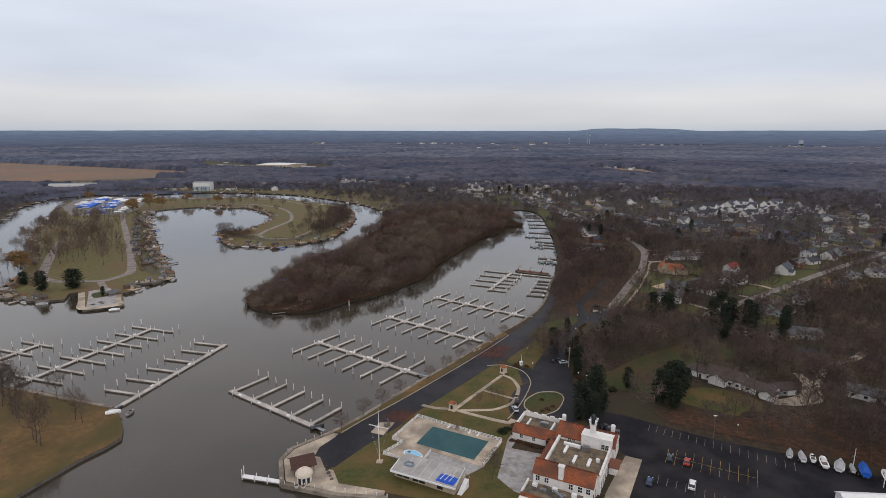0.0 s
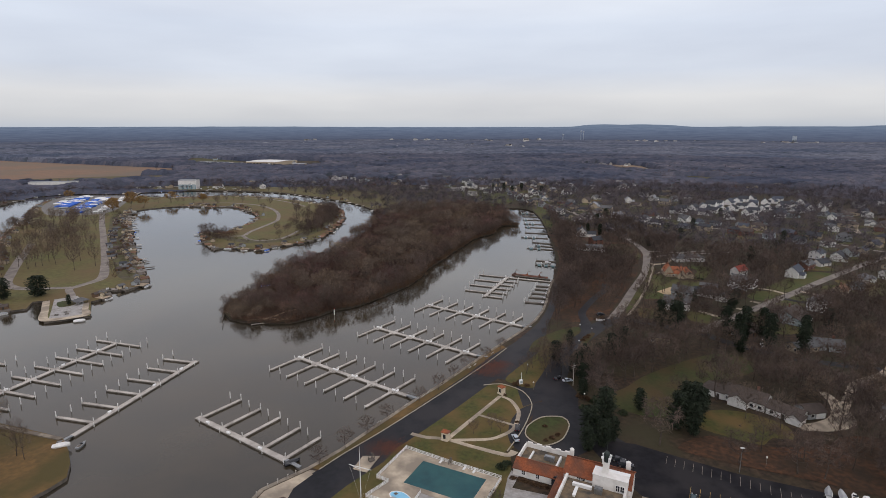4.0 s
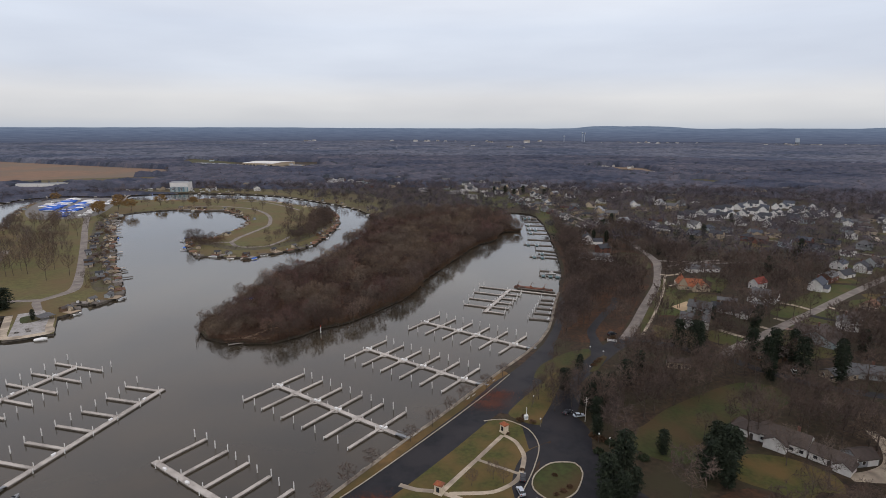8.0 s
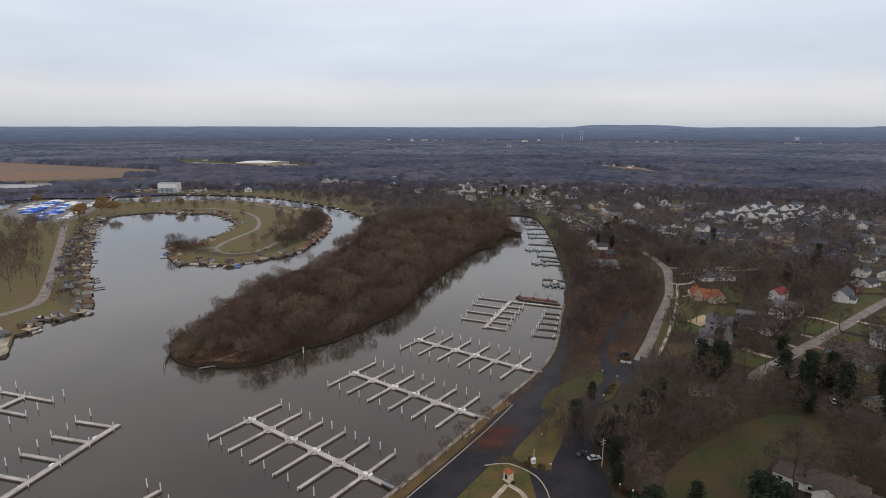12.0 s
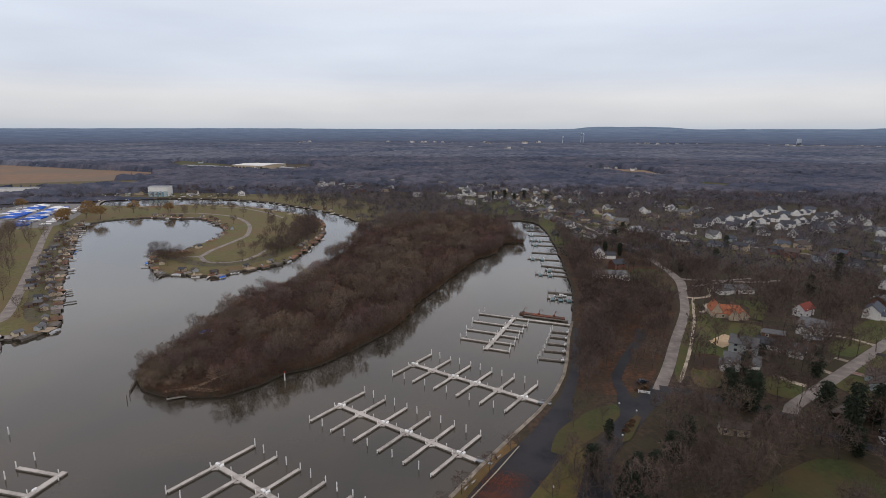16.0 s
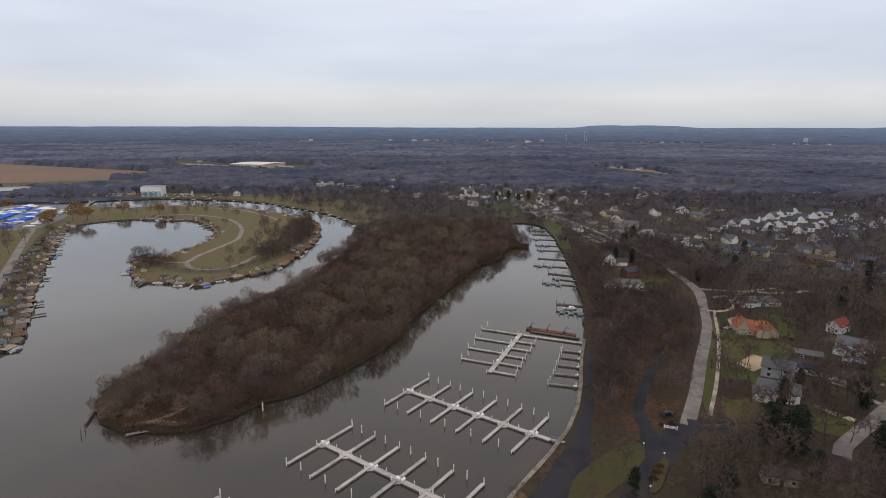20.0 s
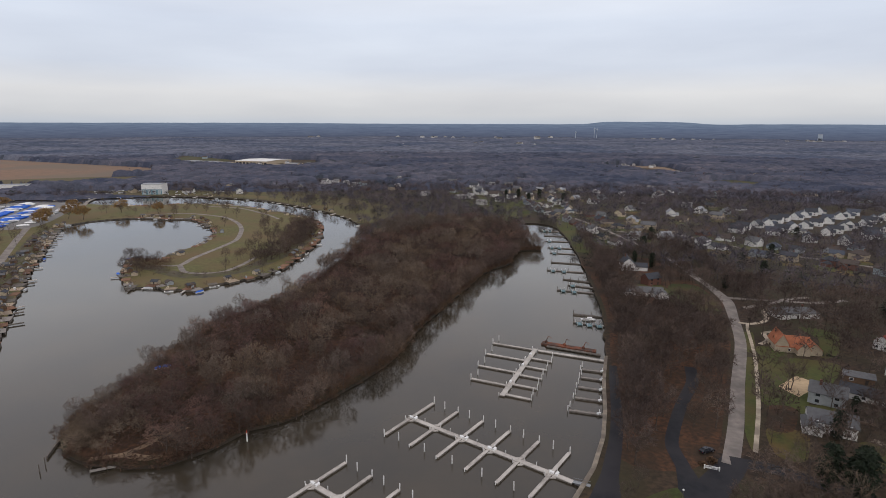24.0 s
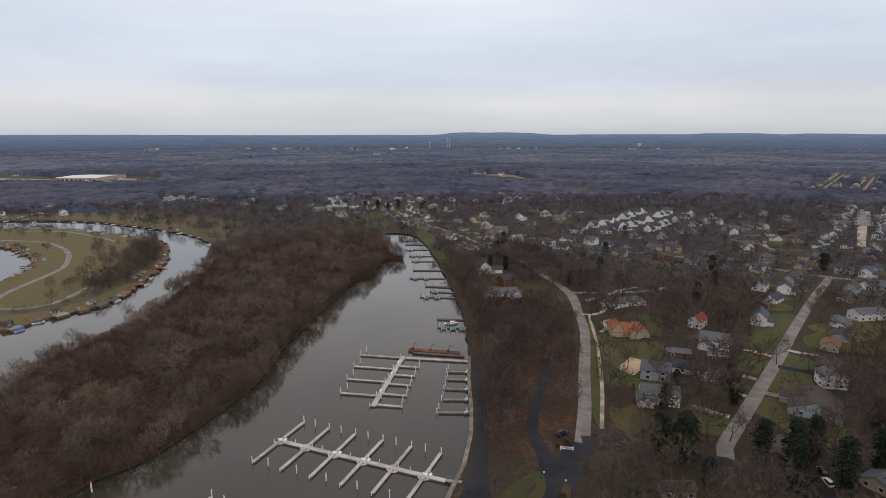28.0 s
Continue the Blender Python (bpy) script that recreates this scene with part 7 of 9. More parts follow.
def town_house(x, y, rz, small=False, white=False):
    wl, rf = (W_WHITE, rh.choice((R_DARK, R_BLUE, R_DARK, R_GREY))) if white else (rh.choice(walls), rh.choice(roofs))
    two = rh.random() < (0.8 if white else 0.45)
    w, d = rh.uniform(9.5, 14), rh.uniform(7, 9)
    a = np.array([x]), np.array([y])
    if on_water(*a)[0] or any((x - q[0]) ** 2 + (y - q[1]) ** 2 < (q[2] + 5) ** 2 for q in CLEAR_DISC):
        return
    for pts in CLEAR_LINE:
        for p, q in zip(pts, pts[1:]):
            dd = np.array(q[:2], float) - np.array(p[:2], float)
            t = np.clip(np.dot(np.array([x, y]) - p[:2], dd) / (dd @ dd), 0, 1)
            if np.linalg.norm(np.array(p[:2]) + t * dd - [x, y]) < p[2] / 2 + 9:
                return
    house(x, y, w, d, 5.2 if two else 3.0, rh.uniform(2.2, 3.6), rz, wl, rf, f"{wn[wl.name]} {'two-storey house' if two else 'bungalow'} with a {rn[rf.name]} roof among bare trees",
          simple=True, hipped=rh.random() < 0.3, wings=((rh.uniform(-4, 4), -d * 0.45, rh.uniform(6, 9), 6, 3.0, 1.9, True),) if rh.random() < 0.6 else (), windows=(1 if y > 560 else 2) if small else 3, chimney=rh.random() < 0.5, gable_win=not small, group="town houses")
    if rh.random() < 0.7:
        # Lawn and gap in the trees placed towards the camera to show the house.
        away = math.hypot(x - 8, y - 165)
        ux, uy = (8 - x) / away, (165 - y) / away
        CLEAR_DISC.append((x + ux * 15, y + uy * 15, 9))
        cx, cy, k = x + ux * 13, y + uy * 13, rh.uniform(7, 11)
        sheet("house_lawn", [(cx - k, cy - k * 0.8), (cx + k * 0.9, cy - k), (cx + k * 1.1, cy + k * 0.8), (cx - k * 0.8, cy + k)], rh.choice((M_LAWN, M_LAWN, M_GRASS)), "rough winter lawn on the side of a house towards the camera", "lawn", smooth=4)


def brown_house(x, y, rz):
    if any((x - q[0]) ** 2 + (y - q[1]) ** 2 < (q[2] + 6) ** 2 for q in CLEAR_DISC) or any(math.dist((x, y), p[:2]) < 11 for p in FS):
        return
    house(x, y, rh.uniform(13, 20), rh.uniform(9, 11), 4.6, rh.uniform(2.6, 3.6), rz, rh.choice((W_TAN, W_BROWN, W_GREY)), R_BROWN, "brown-roofed terraced house in a close", hipped=True, chimney=False, windows=2, simple=True, gable_win=False, group="brown close houses")


for pts in (R2_LONG, CS, FS, R1[6:]):
    for p, q in zip(pts, pts[1:]):
        p2, q2 = np.array(p[:2], float), np.array(q[:2], float)
        if q2[1] > 1000 or (pts is R2_LONG and q2[1] < 430) or (pts[-1] is R1[-1] and q2[1] < 700):
            continue
        u = (q2 - p2) / np.linalg.norm(q2 - p2)
        n = np.array([-u[1], u[0]])
        for k in range(int(np.linalg.norm(q2 - p2) / 25) + 1):
            for s in (-1, 1):
                c = p2 + u * (k * 25 + rh.uniform(4, 12)) + n * s * rh.uniform(17, 24)
                town_house(*c, math.atan2(u[1], u[0]) + rh.uniform(-0.2, 0.2), True, c[0] > 520)
for row in range(4):
    for k in range(10):
        a, b = (k + 0.5 * (row % 2) + rh.uniform(-0.15, 0.15)) / 10, row / 3
        x, y = 308 + 190 * a + 66 * b + rh.uniform(-4, 4), 735 + 140 * a - 66 * b + rh.uniform(-4, 4)
        if rh.random() < 0.12:
            continue
        rf = rh.choice((R_DARK, R_BLUE, R_DARK))
        house(x, y, rh.uniform(11, 14), rh.uniform(8, 9.5), 5.0, rh.uniform(3.0, 4.2), 0.95 + rh.uniform(-0.3, 0.3) + (1.57 if rh.random() < 0.4 else 0), W_WHITE, rf, f"white two-storey estate house with a {rn[rf.name]} roof",
              simple=True, windows=2, chimney=False, gable_win=False, wings=((rh.uniform(-3, 3), -4.5, 7, 6, 3.4, 2.4, True),), group="estate houses")
for k in range(30):
    a, b = rh.random(), rh.random()
    brown_house(410 + 120 * a + 70 * b, 590 + 165 * a - 30 * b, rh.choice((0.9, 2.5)) + rh.uniform(-0.2, 0.2))
for k in range(44):
    x, y = rh.uniform(150, 760), rh.uniform(300, 1050)
    if x > 120 + y * 0.85 and y > 300 and x > 500:
        continue
    town_house(x, y, rh.choice((0.6, 2.17)) + rh.uniform(-0.4, 0.4), True)
for x, y in ((87, 963), (108, 997), (133, 933), (163, 863), (172, 842), (140, 1033), (183, 1073), (152, 905), (60, 1040), (22, 1071), (170, 960), (165, 780), (158, 745)):
    town_house(x, y, rh.uniform(0, 3), True, rh.random() < 0.6)


for x, y in ((22, 1216), (63, 1089), (84, 1015), (124, 1178), (128, 1090), (132, 983), (166, 1091), (171, 1017), (200, 1092), (200, 985), (145, 909), (152, 851), (215, 945), (218, 787), (221, 838), (225, 752), (283, 839), (280, 799), (328, 862), (329, 819), (365, 912), (246, 880), (60, 1140), (105, 1050)):
    wl, rf = rh.choice((W_WHITE, W_WHITE, M_CREAMWALL, W_TAN)), rh.choice((R_BROWN, R_GREY, R_DARK, R_PALE))
    house(x, y, rh.uniform(11, 16), rh.uniform(8, 10), rh.choice((3.2, 5.2)), rh.uniform(2.6, 3.8), rh.uniform(0.5, 1.4) + rh.choice((0, 1.57)), wl, rf, f"{'white' if wl is W_WHITE else 'cream'} house on open lawns beyond the river's bend", simple=True, windows=2, chimney=False, gable_win=False,
          wings=((rh.uniform(-4, 4), -4.5, 7, 6, 3.0, 2.0, True),), group="bend houses")
    # Tree gap and lawn kept on the camera's side, so the house shows.
    CLEAR_DISC.append((x - 4, y - 16, 17))
    sheet("house_lawn", [(x - 16, y - 26), (x + 13, y - 24), (x + 15, y - 4), (x - 15, y - 3)], rh.choice((M_LAWN, M_LAWN, M_GRASS)), "rough winter lawn on the side of a house towards the camera", "lawn", smooth=4)


# small far buildings
def far_house(x, y, w, d, h, rise, rz, wall, roof, lab, group="far houses"):
    o = thing("house", lab, "house", x, y, LEVEL, rz, group)
    CLEAR_DISC.append((x, y, w * 0.6))
    part("wall", Geo().gable_wall(0, 0, -0.2, w, d, h, rise - 0.1), wall, o)
    part("roof", Geo().gable(0, 0, h - 0.2, w, d, rise), roof, o)
    return o


for k in range(110):
    a, r = rh.uniform(radians(-30), radians(40)), rh.uniform(1000, 2200)
    x, y = r * math.sin(a), 60 + r * math.cos(a)
    if on_water(np.array([x]), np.array([y]))[0] or inside(CLEAR_POLY[0], np.array([x]), np.array([y]))[0]:
        continue
    wl, rf = rh.choice(walls), rh.choice(roofs)
    far_house(x, y, rh.uniform(12, 18), rh.uniform(9, 12), rh.choice((4.0, 6.0)), rh.uniform(2.5, 4), rh.uniform(0, 3), wl, rf, f"{wn[wl.name]} house with a {rn[rf.name]} roof in far woods")


def hall(x, y, w, d, h, rz, wall, roof, lab, band=None, name="hall", doors=0):
    o = thing(name, lab, "building", x, y, LEVEL, rz)
    CLEAR_DISC.append((x, y, max(w, d) * 0.6))
    part("wall", Geo().box(0, 0, -0.2, w, d, h), wall, o)
    part("roof", Geo().gable(0, 0, h - 0.2, w, d, max(0.8, min(2.0, d * 0.04)), 0, 0.3), roof, o)
    if band:
        part("wall_band", Geo().box(0, -d / 2 - 0.06, 0, w * 0.98, 0.2, h * 0.5), band, o)
    for i in range(doors):
        part("door", Geo().box(-w / 2 + (i + 0.5) * w / doors, -d / 2 - 0.12, 0, w / doors * 0.62, 0.3, h * 0.55), M_GLASS if band is None else W_BLUE, o)
    return o


hall(-447, 1040, 30, 24, 16, radians(6), W_WHITE, R_PALE, "tall white boat storage hall with blue-green doors", colour("blue_green_cladding", (0.16, 0.27, 0.32)), doors=4)
hall(-700, 1056, 76, 18, 12, radians(14), W_WHITE, R_PALE, "long white storage sheds beside the marsh", doors=6)
hall(-500, 1745, 105, 110, 9, -0.35, W_TAN, W_WHITE, "wide flat school building with a white roof", doors=9)
for x, y, w, d in ((-650, 1720, 70, 40), (-590, 1690, 46, 24), (-700, 1750, 40, 24), (-395, 1660, 40, 30), (-345, 1640, 30, 20)):
    hall(x, y, w, d, 6, radians(-14), W_TAN, R_PALE, "low pale school block beside the car park", doors=4)
SCHOOL_GROUND = [(-900, 2110), (-800, 1790), (-660, 1640), (-400, 1540), (-310, 1620), (-390, 1900), (-640, 1880)]
CLEAR_POLY.append(SCHOOL_GROUND)
sheet("school_yard", [(-690, 1700), (-620, 1650), (-400, 1560), (-330, 1620), (-420, 1690), (-600, 1740)], M_ROAD, "pale paved yard before the school", "yard", smooth=0)
sheet("school_field", [(-860, 2080), (-780, 1800), (-690, 1770), (-620, 1800), (-700, 1960)], M_GREEN, "pale green playing field", "field", smooth=20)
for k in range(26):
    far_house(-640 + 12 * k + rh.uniform(-4, 4), 1668 - 4.1 * k + rh.uniform(-14, 14), 5.5, 2.2, 1.4, 0.5, rh.uniform(0, 3), rh.choice((W_WHITE, W_GREY, W_BLUE)), R_PALE, "parked car as a pale speck in the school yard", "parked cars far off")
sheet("bare_earth_clearing", [(391, 1630), (470, 1690), (574, 1640), (560, 1480), (535, 1400), (520, 1440), (540, 1540), (480, 1640)], M_SAND, "pale earth building site in the woods", "clearing", smooth=20)
CLEAR_POLY.append([(391, 1620), (470, 1700), (590, 1640), (570, 1400), (510, 1380), (430, 1560)])
CLEAR_POLY.append([(497, 1275), (591, 1290), (640, 1221), (532, 1121), (480, 1180)])
# White walls toned to pale blue-grey, the haze of distance put in colour.
W_FAR = colour("haze_tinted_far_wall", (0.38, 0.43, 0.50))
for x, y, h in ((955, 4300, 58), (1098, 4330, 84), (1116, 4330, 80)):
    wt_ = thing("water_tower", "pale water tower far off in the woods", "tower", x, y, LEVEL)
    part("stem", Geo().tube((0, 0, 0), (0, 0, h - 10), 2.6, 2.2, 8), W_FAR, wt_)
    part("tank", Geo().tube((0, 0, h - 13), (0, 0, h - 9), 2.5, 6.5, 10).tube((0, 0, h - 9), (0, 0, h - 3), 6.5, 6.5, 10).dome(0, 0, h - 3, 6.5, 3, 10, 3), W_FAR, wt_)
hall(2335, 3700, 24, 24, 52, -0.5, W_FAR, R_PALE, "pale multi-storey block far off", doors=4)
hall(2325, 3650, 95, 40, 11, -0.5, W_FAR, R_PALE, "pale low block far off")
for x, y, w in ((-1250, 3700, 70), (-1120, 3740, 110), (-900, 3760, 60), (1750, 3050, 60), (2500, 3500, 80)):
    hall(x, y, w, 60, 10, 0.05, W_GREY, R_PALE, "long pale warehouse far off")

# ---------------- peninsula clutter ----------------
M_CREAM = colour("cream_siding", (0.52, 0.44, 0.32))
rc = random.Random(8)
lab_of = {W_WHITE.name: "white", W_TAN.name: "tan", W_GREY.name: "grey", W_BROWN.name: "brown", M_CREAM.name: "cream", W_BRICK.name: "dark red"}


def cottage(x, y, rz, k):
    wl = rc.choice((W_TAN, W_GREY, W_BROWN, W_BROWN, M_CREAM, W_TAN))
    o = thing("cabin", f"small {lab_of[wl.name]} waterside cabin with a low roof", "cabin", x, y, LEVEL, rz, "waterside cabins")
    w, d = rc.uniform(3.5, 6), rc.uniform(3, 4.5)
    part("wall", Geo().gable_wall(0, 0, -0.2, w, d, 2.5, 0.9), wl, o)
    part("roof", Geo().gable(0, 0, 2.3, w, d, 1.0, 0, 0.3), rc.choice((R_BROWN, R_GREY, R_DARK, R_BROWN, R_GREY)), o)
    part("door", Geo().box(0, -d / 2 - 0.03, 0, 0.9, 0.1, 1.9), M_DOOR, o)
    part("porch_deck", Geo().box(0, -d / 2 - 1.2, -0.2, w, 2.2, 0.45), M_DOCKDARK, o)


def slip(p, n, k):
    """A private mooring at the bank point p, water side n: deck, posts, sometimes a boat."""
    rz = math.atan2(n[1], n[0])
    o = thing("mooring_deck", rc.choice(("dark timber mooring deck with posts", "weathered grey mooring deck on the bank")), "deck", group="mooring decks")
    mt = rc.choice((M_DOCK, M_DOCKDARK, M_DOCKDARK))
    L = rc.uniform(2.5, 7)
    t = np.array([-n[1], n[0]])
    part("planks", Geo().beam((*(p - n * 1.5), LEVEL + 0.1), (*(p + n * L), LEVEL - 0.1), rc.uniform(1.8, 4.5), 0.35), mt, o)
    for s in (-1, 1):
        part("post", Geo().tube((*(p + n * L + t * s * 1.2), -1), (*(p + n * L + t * s * 1.2), 2.4), 0.13, 0.12, 5), M_DOCKDARK, o)
    if rc.random() < 0.6:
        part("bench", Geo().box(*(p - n * 1.0), LEVEL + 0.1, 1.6, 0.5, 0.5, rz), mt, o)
    if rc.random() < 0.22:
        q = p + n * (L * 0.6) + t * 3.4
        boat(q[0], q[1], rz, rc.uniform(4.5, 6.5), M_WHITE, "small white motor boat moored at a private deck", rc.choice((None, M_GREYTARP, M_GREYTARP, M_GREYTARP, M_TARP)), False, False, 0.0, "moored boats")


M_DECKRUST = mat("rusty_brown_deck_boards", (0.20, 0.105, 0.062), (0.13, 0.070, 0.045), 0.8, objrand=0.3)
M_DECKTAN = mat("tan_deck_boards", (0.38, 0.30, 0.215), (0.27, 0.21, 0.155), 0.8, objrand=0.25)
DECKS = ((M_DECKRUST, "rust-brown"), (M_DECKTAN, "tan"), (M_DOCKGREY, "weathered grey"), (M_DOCKDARK, "dark"), (M_DECKRUST, "rust-brown"), (M_DOCKDARK, "dark"))


def platform(p, n, width):
    """A private waterside deck built over the bulkhead."""
    t = np.array([-n[1], n[0]])
    mt, word = rc.choice(DECKS)
    o = thing("waterside_deck", f"{word} timber deck over the dark bulkhead", "deck", group="waterside decks")
    back, out = rc.uniform(2.5, 5.5), rc.uniform(1.0, 3.2)
    part("planks", Geo().beam((*(p - n * back), LEVEL + 0.3), (*(p + n * out), LEVEL + 0.3), width, 0.25), mt, o)
    part("bulkhead", Geo().beam((*(p - t * width / 2 + n * (out - 0.3)), LEVEL + 0.04), (*(p + t * width / 2 + n * (out - 0.3)), LEVEL + 0.04), 0.4, 2.4), M_DOCKDARK, o)
    if rc.random() < 0.4:
        s = t * rc.uniform(-0.4, 0.4) * width
        part("pier", Geo().beam((*(p + s), LEVEL - 0.1), (*(p + s + n * rc.uniform(5, 9)), LEVEL - 0.1), 1.2, 0.5), rc.choice((M_DOCK, M_DOCKDARK)), o)
    if rc.random() < 0.6:
        q = p - n * rc.uniform(0.5, back - 0.6) + t * rc.uniform(-0.3, 0.3) * width
        part("locker", Geo().box(q[0], q[1], LEVEL + 0.3, rc.uniform(1, 2.4), 0.9, rc.uniform(0.6, 1.5), math.atan2(n[1], n[0])), rc.choice((W_WHITE, M_DOCKDARK, W_GREY, M_CREAM)), o)
    if rc.random() < 0.3:
        q = p + n * (out + 1.8)
        boat(q[0], q[1], math.atan2(t[1], t[0]), rc.uniform(5, 7), M_WHITE, "small white motor boat moored at a private deck", rc.choice((None, M_GREYTARP, M_TARP, M_GREYTARP)), False, False, 0.0, "moored boats")


def bank_run(line, i0, i1, gap, depth=6.0, cab=0.6, dense=False):
    run, last = 0.0, 0.0
    k = 0
    for i in range(i0, i1):
        p, q = np.array(line[i]), np.array(line[(i + 1) % len(line)])
        run += np.linalg.norm(q - p)
        if run - last < gap * rc.uniform(0.8, 1.2):
            continue
        last = run
        u = (q - p) / (np.linalg.norm(q - p) + 1e-6)
        n = np.array([u[1], -u[0]])
        if not on_water(np.array([p[0] + n[0] * 4]), np.array([p[1] + n[1] * 4]))[0]:
            n = -n
        if dense:
            platform(p, n, gap * rc.uniform(0.7, 1.0))
        else:
            slip(p, n, k)
        if rc.random() < cab:
            c = p - n * rc.uniform(depth * 0.8, depth * 1.5)
            cottage(c[0], c[1], math.atan2(n[1], n[0]) + math.pi / 2, k)
        k += 1


def nearest(line, x, y):
    return int(np.argmin([(p[0] - x) ** 2 + (p[1] - y) ** 2 for p in line]))


bank_run(PENINSULA, nearest(PENINSULA, -219, 371), nearest(PENINSULA, -403, 770), 9, 5.5, cab=0.8, dense=True)
bank_run(PENINSULA, nearest(PENINSULA, -359, 826), nearest(PENINSULA, -225, 606), 12, cab=0.35, dense=True)
bank_run(PENINSULA, nearest(PENINSULA, -225, 606), nearest(PENINSULA, -115, 640), 8, 5.5, cab=0.5, dense=True)
bank_run(PENINSULA, nearest(PENINSULA, -115, 640), nearest(PENINSULA, -419, 922), 15, cab=0.25, dense=True)
bank_run(PENINSULA, nearest(PENINSULA, -582, 882), len(PENINSULA) - 1, 10, cab=0.5, dense=True)
bank_run(PENINSULA, 0, 30, 9, 5.0, cab=0.6, dense=True)
i0, i1 = nearest(BASIN, -82, 760), nearest(BASIN, -540, 670)
bank_run(BASIN, i0, i1, 17, cab=0.15)
# a second row of cabins behind the decks
for (x0, y0), (x1, y1) in (((-240, 440), (-262, 475)), ((-268, 480), (-318, 566)), ((-322, 572), (-358, 640)), ((-362, 648), (-392, 704))):
    for k in range(int(math.dist((x0, y0), (x1, y1)) / 11)):
        t = (k + rc.uniform(0.1, 0.9)) * 11 / math.dist((x0, y0), (x1, y1))
        cottage(x0 + (x1 - x0) * t + rc.uniform(-4, 4), y0 + (y1 - y0) * t, 0.52 + rc.uniform(-0.15, 0.15), k)
# stored boats under blue covers
for r, (x0, y0, run, blue) in enumerate(((-441, 752, 165, 0.0), (-463, 743, 165, 0.72), (-476, 749, 165, 0.8), (-510, 788, 145, 0.8), (-524, 802, 130, 0.75), (-545, 830, 80, 0.2))):
    for k in range(int(run / 5.6)):
        s = k * 5.6
        x, y = x0 - 0.30 * s + rc.uniform(-1, 1), y0 + 0.954 * s + rc.uniform(-0.8, 0.8)
        if on_water(np.array([x]), np.array([y]))[0] or rc.random() < (0.5 if blue < 0.5 else 0.1):
            continue
        cov = M_TARP if rc.random() < blue * (1.0 if s < run * 0.75 else 0.35) else rc.choice((M_WHITE, M_WHITE, M_GREYTARP))
        boat(x, y, 0.3 + rc.uniform(-0.1, 0.1), rc.uniform(10, 13.5), cov, "laid-up boat under a blue cover in the yard" if cov is M_TARP else "laid-up boat under a pale cover in the yard", cov, False, False, LEVEL + 0.3, "laid-up boats").scale = (1, 1.15, 1.3)
for k in range(22):
    x, y = -480 + rc.uniform(-90, 130), 1030 + rc.uniform(-12, 40)
    boat(x, y, rc.uniform(0, 3), rc.uniform(7, 11), M_WHITE, "laid-up white boat on the far bank", rc.choice((None, M_GREYTARP)), True, False, LEVEL, "boats on the far bank")
pt = thing("point_shelter", "grey roofed shelter on the point deck", "shelter", -224, 364, LEVEL, 1.0)
part("roof", Geo().hip(0, 0, 2.4, 7, 6, 1.6), R_GREY, pt)
for a in (-3, 3):
    for b in (-2.5, 2.5):
        part("post", Geo().box(a, b, -0.1, 0.2, 0.2, 2.5), M_DOCKDARK, pt)
for k, (x, y) in enumerate(((-224, 341), (-219, 343), (-222, 346))):
    tb = thing("picnic_table", "dark timber picnic table on the point deck", "table", x, y, LEVEL, 0.4 * k, "picnic tables")
    part("top", Geo().box(0, 0, 0.7, 1.8, 0.8, 0.06), M_DOCKDARK, tb)
    for s in (-0.7, 0.7):
        part("bench", Geo().box(0, s, 0.4, 1.8, 0.28, 0.06), M_DOCKDARK, tb)
        part("leg", Geo().box(s, 0, 0, 0.1, 1.4, 0.7), M_DOCKDARK, tb)
boat(-206, 333.5, 0.4, 6, M_WHITE, "white motor boat moored at the point", M_WHITE, False, False, 0.0)
# Boat shape stands in for a small white heap under a tarp.
boat(-130, 201.5, 0.35, 5.5, M_WHITE, "white tarp-covered heap on the park corner, built as a boat hull", M_WHITE, False, False, LEVEL)
boat(-124.6, 203.6, 1.5, 4.6, M_GREYTARP, "small grey work float beside the bulkhead", None, False, False, 0.0)
boat(-47.6, 192.4, 0.6, 5.4, P_DARK, "dark covered boat moored at the dock root", P_DARK, False, False, 0.0)
boat(91, 470, 0.0, 8.5, M_WHITE, "white runabout lying along a private dock", None, False, True, 0.0)

# ---------------- small things by the drive ----------------
for x, y in ((-11.5, 229.3), (-7.6, 233.6), (-3.1, 239.6), (18.4, 267.3), (-21.0, 216.0), (-5.0, 236.6), (16.0, 264.5), (28.0, 281.0)):
    b = thing("bench", "pale timber bench on the seawall verge", "bench", x, y, LEVEL, radians(57), "verge benches")
    part("seat", Geo().box(0, 0, 0.42, 1.9, 0.5, 0.07), M_DOCK, b)
    part("backrest", Geo().box(0, -0.28, 0.5, 1.9, 0.07, 0.5), M_DOCK, b)
    for s in (-0.8, 0.8):
        part("leg", Geo().box(s, 0, -0.05, 0.12, 0.45, 0.47), M_CONC, b)
ks = thing("notice_kiosk", "white and blue notice kiosk beside the junction", "kiosk", 37.2, 248.0, LEVEL, 0.4)
part("cabinet", Geo().box(0, 0, 0, 1.5, 0.9, 2.0), M_WHITE, ks)
part("panel", Geo().box(0, -0.48, 0.7, 1.1, 0.06, 0.9), W_BLUE, ks)
part("mast", Geo().tube((0.2, 0.1, 2.0), (0.2, 0.1, 5.2), 0.12, 0.1, 6), M_WHITE, ks)


